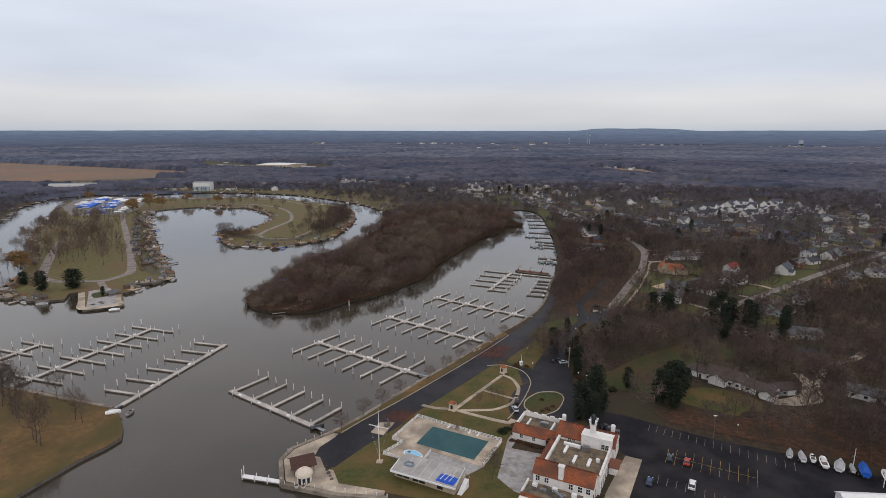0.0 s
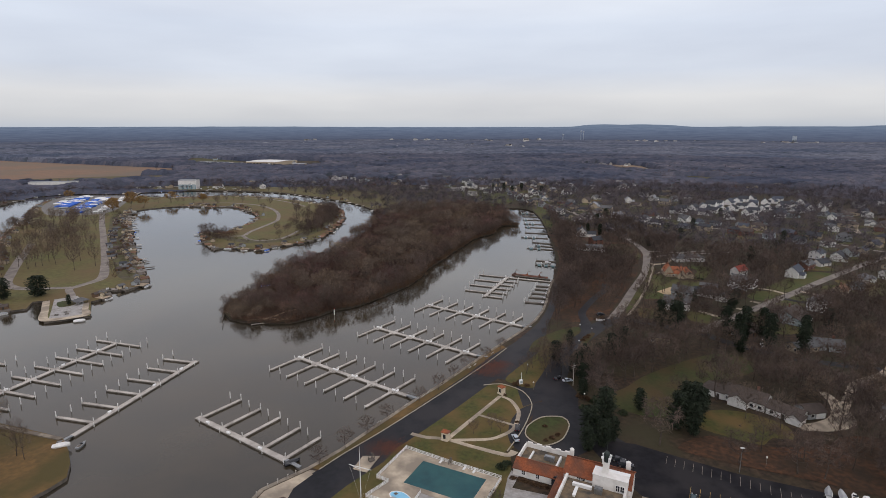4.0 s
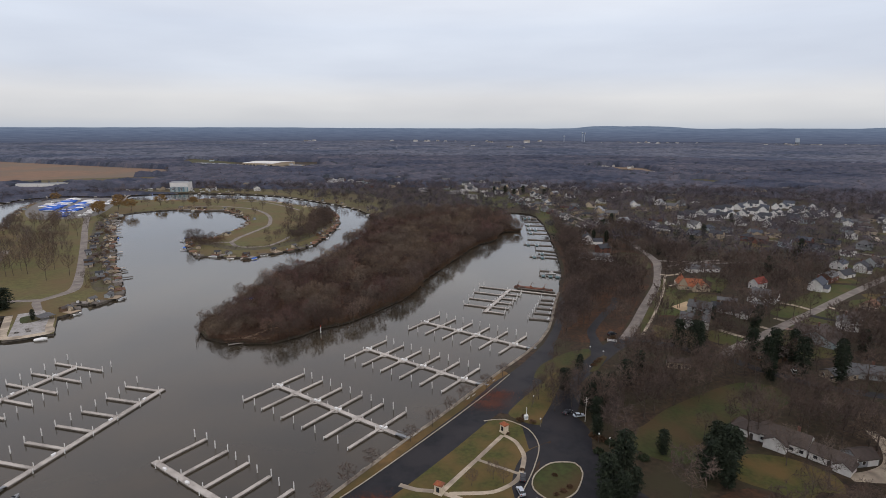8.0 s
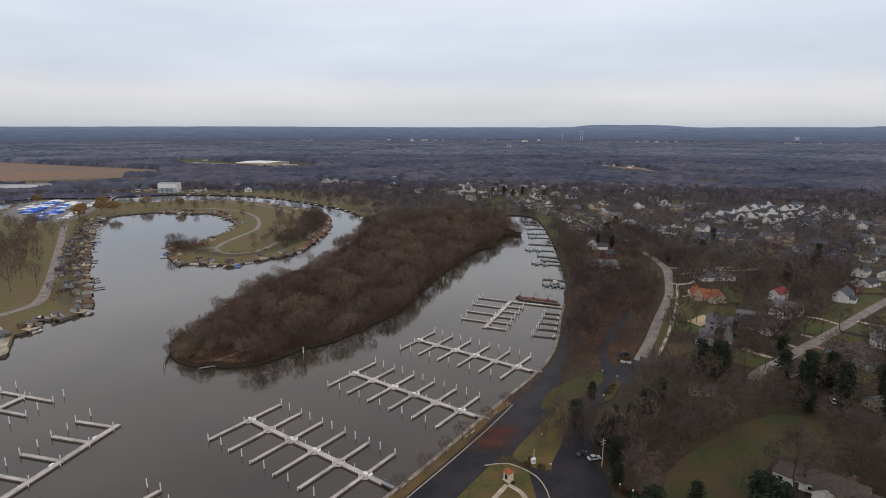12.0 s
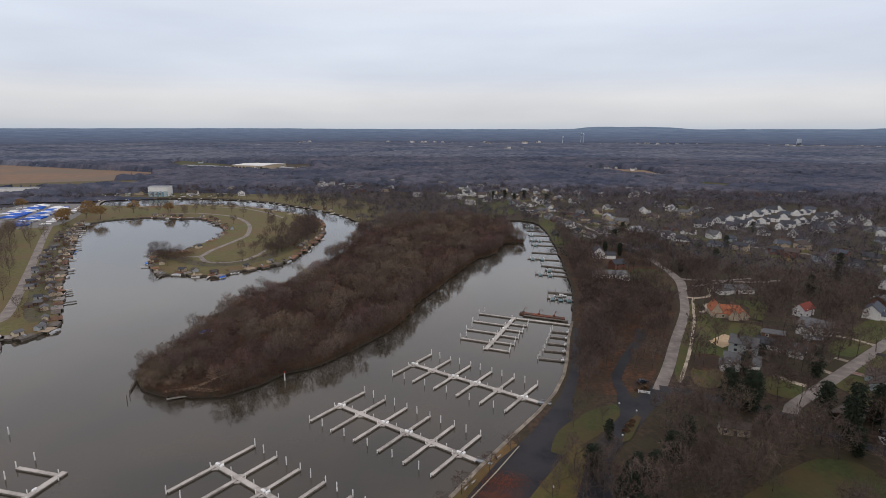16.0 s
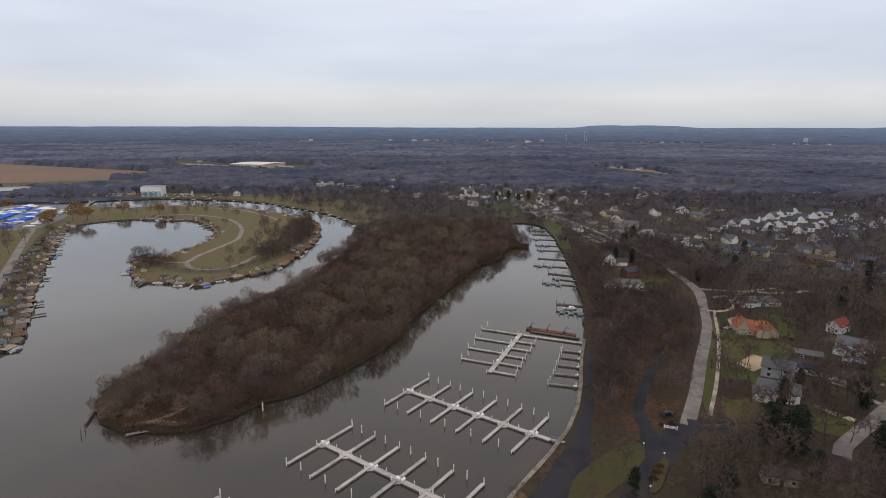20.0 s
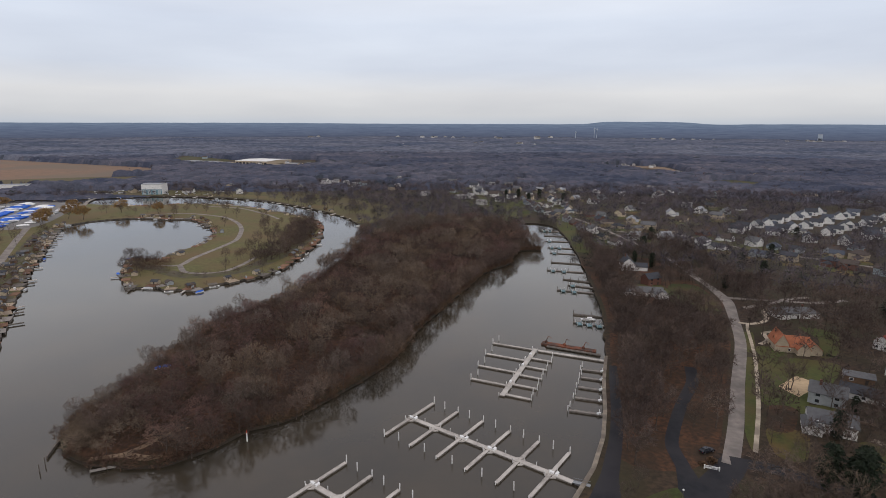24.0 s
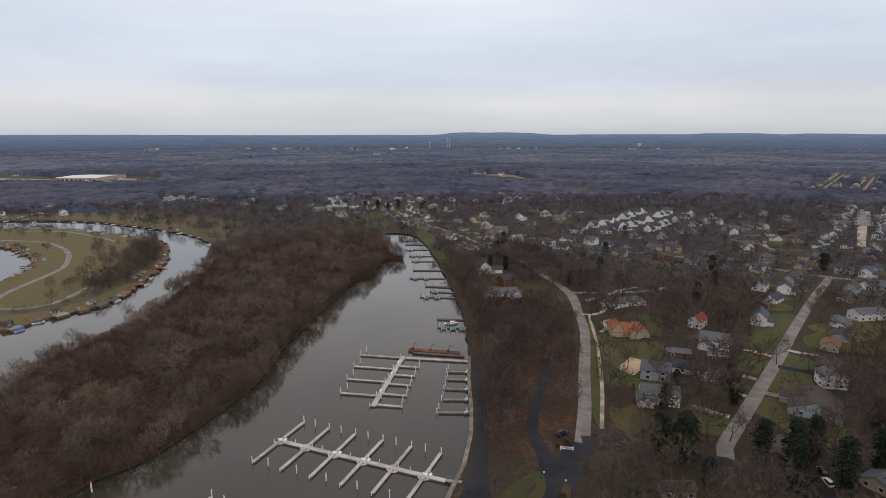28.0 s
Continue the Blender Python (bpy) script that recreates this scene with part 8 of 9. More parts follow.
def lamp_post(x, y, h=4.0):
    l = thing("lamp_post", "slim lamp post with a white globe", "lamp post", x, y, LEVEL, 0, "lamp posts")
    part("pole", Geo().tube((0, 0, -0.1), (0, 0, h), 0.09, 0.06, 6), M_DOCKDARK, l)
    part("globe", Geo().tube((0, 0, h), (0, 0, h + 0.25), 0.2, 0.32, 8).dome(0, 0, h + 0.25, 0.32, 0.35, 8, 3), M_WHITE, l)


for x, y in ((42.1, 260.5), (41.7, 242.6), (79.0, 312.3), (83.8, 306.5), (77.1, 274.1), (72.6, 289.1), (60.5, 232), (63.5, 229), (108.6, 187), (128.8, 322.9)):
    lamp_post(x, y, 3.2)
lp = thing("floodlight_mast", "tall floodlight mast at the car park's edge", "lamp post", 98.4, 184.2, LEVEL)
part("pole", Geo().tube((0, 0, -0.1), (0, 0, 8.5), 0.13, 0.08, 7), M_METAL, lp)
part("lamp", Geo().box(0, 0, 8.5, 1.2, 0.5, 0.3), M_WHITE, lp)
ut = thing("utility_pole", "timber utility pole with a crossarm", "pole", 59.5, 246.5, LEVEL, 0.5)
part("shaft", Geo().tube((0, 0, -0.1), (0, 0, 10), 0.16, 0.11, 7), M_DOCK, ut)
part("crossarm", Geo().box(0, 0, 9.0, 2.4, 0.14, 0.16).box(0, 0, 8.0, 1.6, 0.14, 0.14), M_DOCK, ut)
gt = thing("barrier_gate", "white painted barrier gate across the drive", "gate", 94.6, 327.2, LEVEL, radians(-20))
for x in (-2.2, 2.2):
    part("gatepost", Geo().box(x, 0, -0.1, 0.3, 0.3, 1.6), M_WHITE, gt)
for z in (0.35, 0.75, 1.15):
    part("rail", Geo().box(0, 0, z, 4.4, 0.1, 0.16), M_WHITE, gt)
part("brace", Geo().beam((-2.1, 0.08, 0.4), (2.1, 0.08, 1.25), 0.08, 0.12), M_WHITE, gt)
sheet("planted_island", [(73, 290), (77, 292), (86, 307), (85, 309), (82, 306)], M_GREEN, "grass island between the two drives", "flower bed", smooth=1.5)
car(166, 288.5, 1.2, P_WHITE, "white van parked among pines", True)
car(170, 294, 1.2, P_DARK, "dark car parked among pines")
car(211, 342, 0.6, P_WHITE, "white car on a driveway")
car(214, 339, 0.6, P_DARK, "dark car on a driveway")
car(185, 446.5, 0.2, P_DARK, "dark car before the orange-roofed house")

CLEAR_POLY.append([(315, 738), (372, 680), (465, 760), (550, 805), (495, 870), (400, 812)])
boat(-118.5, 400.9, 0.5, 6.5, M_WHITE, "small boat under a blue cover on the island's bank", M_TARP, False, False, LEVEL)
CLEAR_DISC.append((-118.5, 400.9, 6))
# landing at the island's tip
ld = thing("landing_stage", "short weathered timber landing at the island's tip", "dock", -101, 326.5, 0.0)
part("planks", Geo().beam((-3.5, -1.0, 0.75), (3.5, 2.0, 0.75), 1.3, 0.2), M_DOCKGREY, ld)
for a, b in ((-3.2, -1.4), (-3.6, -0.4), (3.0, 1.2)):
    part("post", Geo().tube((a, b, -1), (a, b, 1.3), 0.12, 0.1, 6), M_DOCKDARK, ld)
for x, y in ((-122, 330), (-121, 326)):
    pl = thing("mooring_post", "dark timber mooring post off the island's tip", "post", x, y, 0.0, group="mooring posts")
    part("post", Geo().tube((0, 0, -1), (0, 0, 2.6), 0.16, 0.13, 6), M_DOCKDARK, pl)


# ---------------- single trees ----------------
def tree_meshes(seed, twig, **kw):
    (wv, wf), (tv, tf) = tree_template(seed, **kw)
    return mesh_from("trunk", wv, wf, M_BARK), mesh_from("crown", tv, tf, twig)


def plant(kit, x, y, h, spread, lab, cat="tree", group="", name="tree", z=LEVEL - 0.1, turn=0.0):
    o = thing(name, lab, cat, x, y, z, turn, group)
    o.scale = (h * spread, h * spread, h)
    for nm, me in zip(("trunk", "crown"), kit):
        if me is not None:
            part(nm, me, None, o)
    return o


rt2 = random.Random(31)
BIGPALE = [tree_meshes(110 + s, M_PALETWIG, limbs=10, subs=9, twigs=14, width=0.0021, spread=0.5, body=0.004) for s in range(3)]
KITS = [tree_meshes(100 + s, M_TWIG, limbs=9, subs=9, twigs=14, width=0.0021, spread=0.46, body=0.004) for s in range(6)]
SMALLKITS = [tree_meshes(120 + s, M_TWIG, limbs=9, subs=8, twigs=12, width=0.0045, spread=0.5, base=0.3) for s in range(3)]
WILLOW = tree_meshes(140, M_OCHRE, limbs=10, subs=9, twigs=20, width=0.009, spread=0.5)
for x, y in ((-38.0, 189.5), (-31.0, 199.6), (-24.6, 208.5), (-18.2, 218), (-6.2, 233.0), (1.4, 242.8), (8.4, 253.6), (24.2, 273.6), (32.6, 285.8), (14.5, 262)):
    plant(rt2.choice(SMALLKITS), x, y, rt2.uniform(7.2, 8.8), 1.0, "small bare round-headed tree on the seawall verge", group="seawall trees", turn=rt2.uniform(0, 6))
for x, y, h in ((-185, 217, 20), (-168.5, 200, 24), (-165, 197.5, 22), (-145.5, 180.5, 24), (-147.5, 182, 20), (-142, 178, 18), (-141.5, 196, 16), (-137.5, 194, 13), (-178, 207, 22), (-181, 212, 20), (-192, 205, 22), (-200, 218, 19), (-160, 213, 15), (-152, 170, 10)):
    plant(rt2.choice(KITS + BIGPALE), x, y, h, 0.66, "tall bare tree on straw-coloured park grass", group="park trees", turn=rt2.uniform(0, 6))
for x, y in ((-337, 488), (-320, 477), (-307, 466), (-310, 493), (-307, 514), (-273, 462), (-281, 448), (-320, 452), (-315, 462), (-345, 520), (-360, 545), (-330, 530), (-350, 575), (-372, 580), (-385, 610), (-366, 620), (-400, 640), (-380, 660),
             (-410, 680), (-340, 555), (-296, 480), (-325, 505), (-388, 575), (-415, 660), (-430, 700)):
    plant(rt2.choice(BIGPALE), x, y, rt2.uniform(19, 26), 0.6, "tall bare tree on the peninsula lawn", group="peninsula trees", turn=rt2.uniform(0, 6))
for x, y, h in ((-338, 432, 14), (-346, 440, 12), (-432, 768, 15), (-446, 842, 15), (-441, 786, 13), (-403, 792, 15), (-392, 850, 14), (-417, 745, 13), (-340, 838, 13), (-425, 800, 14), (-560, 880, 13), (-330, 424, 10)):
    plant(WILLOW, x, y, h * 1.3, 1.2, "ochre-twigged bare willow near the water", group="willows", turn=rt2.uniform(0, 6))
for x, y, h in ((-261, 845, 16), (-148, 604, 15), (-235, 812, 13), (-228, 756, 12), (-170, 710, 17), (-145, 683, 14), (-308, 812, 12), (-185, 760, 15), (-200, 800, 14), (-160, 660, 15), (-155, 636, 13), (-136, 720, 13), (-130, 690, 12), (-178, 735, 14),
                (-240, 596, 13), (-246, 602, 11), (-233, 590, 14), (-365, 1081, 15), (-135, 880, 18), (-330, 1030, 14), (-210, 960, 15), (-170, 930, 16), (-430, 1075, 12), (-520, 1050, 12), (-560, 1060, 11)):
    plant(rt2.choice(KITS), x, y, h * 1.1, 0.85, "bare spreading tree on open grass near the water", group="spit trees", turn=rt2.uniform(0, 6))
for k in range(60):
    a = rt2.choice((0, 0, 0, 1, 2, 2, 3))
    if a == 0:
        x, y = rt2.uniform(-160, -118), rt2.uniform(560, 780)
    elif a == 1:
        x, y = rt2.uniform(-245, -205), rt2.uniform(545, 606)
    elif a == 2:
        x, y = rt2.uniform(-420, -250), rt2.uniform(830, 900)
    else:
        t = rt2.random()
        x, y = -228 - 170 * t + rt2.uniform(-16, 0), 425 + 310 * t
    if on_water(np.array([x]), np.array([y]))[0]:
        continue
    plant(rt2.choice(KITS), x, y, rt2.uniform(6, 12) if a == 3 else rt2.uniform(9, 15), 0.9, "bare tree behind the waterside cabins", group="spit trees", turn=rt2.uniform(0, 6))
for x, y, h in ((57, 258, 13), (50, 262, 12), (45, 264, 12), (41, 258, 10), (52, 274, 13), (60, 268, 14), (64, 276, 14), (66, 262, 13), (69, 250, 14), (21, 211, 8), (14, 208, 7), (24, 209, 7), (15.8, 158.8, 11), (18, 168, 7), (152.5, 383, 14), (66, 240, 11), (72, 262, 13),
                (126, 330, 13), (122, 342, 11), (132, 338, 12), (160, 316, 13), (176, 318, 12), (150, 330, 14), (58, 300, 8), (62, 310, 9), (68, 318, 9), (70, 304, 9), (48, 274, 8), (54, 286, 8)):
    plant(rt2.choice(KITS), x, y, h, 0.85, "bare branching tree beside the drive", group="drive trees", turn=rt2.uniform(0, 6))
# large trees of the residential streets
for x, y, h in ((152.5, 384, 19), (178, 344, 18), (214, 366, 17), (226, 372, 18), (196, 365, 17), (168, 352, 16), (158, 366, 17), (240, 412, 19), (222, 440, 18), (224, 452, 17), (236, 396, 16),
                (256, 420, 19), (272, 438, 18), (280, 392, 18), (300, 420, 19), (250, 330, 18), (230, 318, 17), (216, 300, 18), (186, 310, 17), (178, 302, 18), (154, 316, 17), (142, 322, 16), (118, 316, 17), (124, 306, 18), (136, 288, 18), (112, 282, 18), (104, 300, 17),
                (98, 284, 16), (88, 274, 17), (84, 262, 16), (100, 270, 18), (118, 272, 18), (112, 258, 17), (126, 254, 18), (140, 246, 18), (138, 234, 17), (148, 224, 18), (152, 236, 18), (120, 218, 17), (112, 210, 18), (104, 214, 17), (126, 206, 17), (140, 200, 18), (150, 196, 18), (158, 208, 18),
                (110, 196, 17), (122, 190, 17), (136, 184, 18), (148, 176, 18), (160, 170, 18), (172, 186, 18), (184, 200, 18), (170, 226, 18), (182, 244, 18), (160, 262, 18), (172, 296, 17), (210, 280, 18), (204, 250, 18), (76, 238, 14), (70, 248, 14), (82, 228, 14)):
    if 72 < x < 131 and 198 < y < 264 and (x, y) not in ((120, 218), (126, 206)):
        continue
    kit = rt2.choice(KITS + BIGPALE)
    plant(kit, x + rt2.uniform(-2, 2), y + rt2.uniform(-2, 2), h * rt2.uniform(0.9, 1.1), 0.8, "large bare tree beside houses and lawns", group="street trees", turn=rt2.uniform(0, 6))
for x, y, h, w in ((114.6, 232.6, 25, 0.95), (118.8, 233.8, 24, 0.9), (99.5, 235, 12, 0.9), (52.5, 260, 12, 1.05), (56, 267, 12, 1.0), (49.5, 254.5, 10, 1.0), (58.5, 275, 11, 1.0), (116, 271, 13, 1.0), (110, 262, 9, 1.0), (86, 262, 11, 1.1), (92, 268, 12, 1.1), (80, 258, 10, 1.1)):
    plant(rt2.choice(KITS), x, y, h, w, "great bare tree spreading over a house roof" if h > 20 else "bare branching tree beside the drive", group="drive trees", turn=rt2.uniform(0, 6))
# trees standing out at the island's edge
for x, y, h in ((-114, 341, 11), (-109, 352, 14), (-118, 362, 12), (-106, 362, 12), (-112, 374, 14), (-117, 384, 12), (-100, 376, 12), (-110, 392, 12), (-92, 354, 10), (-98, 344, 9), (-70, 356, 10), (-60, 366, 11), (-40, 384, 12), (-26, 412, 12), (-12, 440, 11), (-6, 470, 12), (8, 510, 12), (22, 540, 12), (-124, 400, 13), (-120, 440, 13), (-112, 480, 12), (-96, 520, 13), (-86, 380, 14), (-60, 420, 15), (-90, 440, 15), (-40, 460, 15), (-60, 500, 14)):
    plant(rt2.choice(BIGPALE), x, y, h * (1.0 if x < -84 else 1.3), 0.8, "grey bare tree standing above the island thicket", group="island trees", turn=rt2.uniform(0, 6))
for k in range(14):
    x, y = rt2.uniform(-190, -140), rt2.uniform(590, 800)
    if on_water(np.array([x]), np.array([y]))[0]:
        continue
    plant(rt2.choice(KITS), x, y, rt2.uniform(9, 15), 0.7, "bare tree on the open grass of the far bank", group="far bank trees", turn=rt2.uniform(0, 6))
PINES = [mesh_from("crown", *pine_template(s, 19, 15), M_PINE) for s in range(4)]
ptv = Geo().tube((0, 0, 0), (0, 0, 0.9), 0.022, 0.006, 6).data("trunk", M_BARK)
for x, y, h, w in ((71, 262, 10, 1.2), (76, 268, 11, 1.2), (85, 277, 13, 1.1), (94, 286, 13, 1.1), (73.5, 256, 8, 1.2), (57.5, 271.5, 11, 1.3), (99, 226, 12, 1.2), (103.5, 227.5, 10, 1.2), (89, 210.5, 16, 1.05), (96.5, 213, 18, 1.05), (93, 206, 14, 1.0), (153, 289, 19, 0.8), (165, 282, 21, 0.8), (178, 276, 19, 0.75), (52.5, 197, 10, 1.2), (58.5, 199.5, 11, 1.2), (63, 203, 10, 1.1), (66, 264, 10, 1.0), (62, 258, 9, 1.0), (124.7, 316.5, 17, 1.0), (130.5, 310.5, 19, 1.0), (134.5, 317, 16, 1.0), (69.4, 265.5, 12, 1.0), (64, 255.5, 12, 1.1), (63.8, 246.5, 11, 1.1), (64, 215.6, 15, 1.25), (55.5, 206, 13, 1.3), (80.4, 224.5, 10, 1.1), (61, 236, 9, 1.1), (419, 518, 16, 1.1), (181, 642, 15, 1.1),
                   (154, 303, 18, 0.85), (161, 297, 20, 0.85), (172, 300, 18, 0.8), (128, 297, 11, 1.0), (186, 288, 18, 0.8), (176, 340, 13, 1.0), (187, 355, 12, 1.0), (164, 361, 9, 0.9), (131, 316, 13, 1.0), (68.5, 291, 9, 1.0), (147, 345, 12, 1.0),
                   (-262, 381, 15, 2.0), (-279, 373, 15, 1.5), (-303, 389, 10, 1.8), (-230, 362, 7, 1.0), (168, 585, 13, 0.9), (160, 600, 11, 0.9), (205, 690, 14, 1.2), (198, 530, 10, 1.0), (104, 222, 11, 1.0), (150, 280, 12, 1.0), (215, 312, 13, 1.1), (260, 470, 14, 1.1),
                   (300, 500, 13, 1.0), (330, 540, 14, 1.0), (240, 560, 13, 1.0), (176, 950, 15, 1.1), (120, 1010, 14, 1.1), (128, 960, 14, 1.1), (150, 1000, 15, 1.1), (100, 1000, 14, 1.0), (280, 620, 13, 1.0), (350, 700, 13, 1.0)):
    plant((ptv, rt2.choice(PINES)), x, y, h, w, "dark green conifer with drooping branches", "conifer", "conifers", "conifer", turn=rt2.uniform(0, 6))
    CLEAR_DISC.append((x, y, 3))


# shrubs
def shrub_mesh(seed, mt):
    r = np.random.default_rng(seed)
    tv = []
    for k in range(320):
        d = r.normal(size=3)
        d[2] = abs(d[2])
        d /= np.linalg.norm(d)
        c = d * r.uniform(0.55, 1.0) * [1, 1, 0.9]
        a, b = r.normal(size=3) * 0.16, r.normal(size=3) * 0.16
        tv += [c - a, c + a * 0.5 + b, c + d * 0.2]
    return mesh_from("foliage", np.array(tv), np.arange(len(tv)).reshape(-1, 3), mt)


BROWNSHRUB, GREENSHRUB = [shrub_mesh(s, M_SHRUB) for s in (1, 2)], [shrub_mesh(s, M_HEDGE) for s in (3, 4)]


def shrub(x, y, r, kit, lab, group):
    o = thing("shrub", lab, "shrub", x, y, LEVEL - 0.1, rt2.uniform(0, 6), group)
    o.scale = (r, r, r * rt2.uniform(0.7, 1.0))
    part("foliage", rt2.choice(kit), None, o)
    part("stem", Geo().tube((0, 0, 0), (0, 0, 0.6), 0.08, 0.04, 5), M_BARK, o)


for k in range(12):
    p = uv(-60.5 + k * 1.05, 173.4 + rt2.uniform(-0.4, 0.4))
    shrub(*p, rt2.uniform(0.7, 1.1), BROWNSHRUB, "russet shrub along the clubhouse wall", "clubhouse shrubs")
for x, y, r, kk in ((22, 187.5, 1.8, 1), (24, 189.6, 1.6, 1), (42, 205, 1.2, 0), (39.5, 203.5, 1.0, 0), (44.5, 207, 1.1, 0), (41, 213, 1.0, 0), (35, 247.5, 1.6, 0), (39.5, 246, 1.5, 0), (37, 250.2, 1.3, 0), (60, 236, 1.8, 0), (62, 233.5, 1.8, 0), (64.5, 231.5, 2, 1), (67, 229.5, 2, 1),
                    (70, 227, 2.2, 1), (73, 222, 2.0, 1), (77, 297.5, 1.6, 0), (79.5, 301, 1.8, 0), (81.5, 304, 1.4, 0), (59, 226, 2, 1), (60, 222, 2.2, 1), (61, 217, 2.2, 1), (63, 212, 2.2, 1), (57, 205, 2.2, 1), (97, 332, 1.8, 0), (93, 330, 1.4, 0), (190, 419, 1.3, 1), (193, 418, 1.3, 1), (195, 416, 1.2, 1), (29, 238, 0.9, 0), (31, 216, 0.9, 0)):
    shrub(x, y, r, GREENSHRUB if kk else BROWNSHRUB, "dark green rounded evergreen shrub" if kk else "russet-brown bare garden shrub", "garden shrubs")


# ---------------- woods ----------------
T_MID = [tree_template(20 + s, 8, 7, 14, width=0.0036, spread=0.42) for s in range(8)]
T_ISLE = [tree_template(60 + s, 8, 8, 15, width=0.0034, spread=0.46) for s in range(8)]
T_LITE = [tree_template(30 + s, 7, 6, 13, width=0.0052, spread=0.44) for s in range(8)]
T_LIGHT = [shard_template(36 + s, 44, 0.0105, 0.16, 0.38, 16) for s in range(8)]
T_FAR = [shard_template(40 + s, 16, 0.022, 0.28, 0.42) for s in range(8)]
rw = np.random.default_rng(11)


def free(xs, ys, line_gap=2.0):
    """Points on land, off roads, lawns and houses."""
    ok = ~on_water(xs, ys)
    for poly in CLEAR_POLY:
        ok &= ~inside(poly, xs, ys)
    for x, y, r in CLEAR_DISC:
        ok &= (xs - x) ** 2 + (ys - y) ** 2 > r * r
    for pts in CLEAR_LINE:
        for a, b in zip(pts, pts[1:]):
            p, q = np.array(a[:2], float), np.array(b[:2], float)
            d = q - p
            t = np.clip(((xs - p[0]) * d[0] + (ys - p[1]) * d[1]) / (d @ d), 0, 1)
            ok &= (xs - p[0] - t * d[0]) ** 2 + (ys - p[1] - t * d[1]) ** 2 > (a[2] / 2 + line_gap) ** 2
    return ok


def fill(poly, spacing, jitter=0.45):
    xs = [p[0] for p in poly]
    ys = [p[1] for p in poly]
    gx, gy = np.meshgrid(np.arange(min(xs), max(xs), spacing), np.arange(min(ys), max(ys), spacing))
    gx = gx.ravel() + rw.uniform(-jitter, jitter, gx.size) * spacing
    gy = gy.ravel() + rw.uniform(-jitter, jitter, gy.size) * spacing
    m = inside(poly, gx, gy)
    return gx[m], gy[m]


def places(xs, ys, h0, h1, w0=0.8, w1=1.2, z=LEVEL - 0.1):
    return [(x, y, z, rw.uniform(h0, h1), rw.uniform(w0, w1)) for x, y in zip(xs, ys)]


def wood(name, pl, label, twig=M_WOODTWIG, templates=T_MID):
    w = thing(name, label, "woods", kind="stuff")
    scatter("trunks", [t[0] for t in templates], pl, M_BARK, "", "", w)
    scatter("twigs", [t[1] for t in templates], pl, twig, "", "", w)
    for c in w.children:
        c["kind"] = "stuff"
    return w


CLEAR_POLY += [[(122, 484), (152, 484), (166, 520), (128, 524)], [(138, 548), (170, 548), (174, 606), (142, 606)]]
WOOD_POLY = [(88, 702), (84, 668), (69, 646), (58, 601), (39.5, 578), (20.5, 529), (-5.5, 459), (-19.5, 410), (-49.5, 363), (-64, 352), (-81, 334), (-102, 332), (-114, 337), (-119, 348), (-121, 385),
             (-117, 430), (-108, 474), (-86, 510), (-74, 564), (-64, 650), (-62, 725), (-40, 780), (40, 790), (80, 770)]
xs, ys = fill(WOOD_POLY, 10.0)
keep = free(xs, ys)
keep &= ~(((xs + 100) ** 2 + (ys - 334) ** 2) < 90)
sort = np.array([noise.noise(Vector((p * 0.022, q * 0.022, 4.1))) for p, q in zip(xs, ys)]) + rw.normal(0, 0.16, len(xs))
red, pale = sort > 0.06, sort < -0.13
wood("island_wood", places(xs[keep & ~red & ~pale], ys[keep & ~red & ~pale], 10, 17, 0.9, 1.2), "dense bare brown trees on the island", M_WOODTWIG, T_ISLE)
wood("island_red_wood", places(xs[keep & red], ys[keep & red], 9, 15, 1.0, 1.3), "red-brown bare trees of the island thicket", M_REDTWIG, T_ISLE)
wood("island_pale_wood", places(xs[keep & pale], ys[keep & pale], 12, 18, 0.85, 1.1), "pale grey bare trees among the island thicket", M_PALETWIG, T_ISLE)
rim = [p for line in (WOOD_EAST, WOOD_WEST) for p in smooth_line(line, 5.5)]
rx, ry = np.array([p[0] for p in rim]) + rw.uniform(-2.2, 1.2, len(rim)), np.array([p[1] for p in rim]) + rw.uniform(-1.2, 2.2, len(rim))
k = (rx + 104) ** 2 + (ry - 333) ** 2 > 400
wood("island_rim_wood", places(rx[k & (rx > -80)], ry[k & (rx > -80)], 11, 18, 0.9, 1.15, -0.4) + places(rx[k & (rx <= -80)], ry[k & (rx <= -80)], 6, 10, 0.9, 1.15, -0.4), "bare bushy trees leaning over the island's bank", M_WOODTWIG, T_MID)
edge = [p for line in (WOOD_EAST, WOOD_WEST) for p in smooth_line(line, 0.45)]
ex = np.array([p[0] for p in edge]) + rw.uniform(-2.5, 2.5, len(edge))
ey = np.array([p[1] for p in edge]) + rw.uniform(-2.5, 2.5, len(edge))
k = ~on_water(ex + rw.uniform(-1.5, 1.5, len(ex)), ey + rw.uniform(-1.5, 1.5, len(ex)))
scatter("bank_brush", [shard_template(86 + s, 50, 0.026, 0.36, 0.6) for s in range(5)], places(ex[k], ey[k], 2.0, 5.6, 0.9, 1.4, LEVEL - 1.3), M_BRUSH, "russet brush overhanging the island's bank", "brush")
tx, ty = rw.uniform(-127, -98, 34), rw.uniform(334, 372, 34)
k = ~on_water(tx, ty) & (tx < -104 + 0.2 * (ty - 334))
wood("tip_bushes", places(tx[k], ty[k], 5, 9, 1.0, 1.3), "pale ochre-grey bushy trees on the island's tip", M_PALETWIG, T_ISLE)
reeds = np.array([(rw.uniform(-128, -104), rw.uniform(333, 366)) for _ in range(170)])
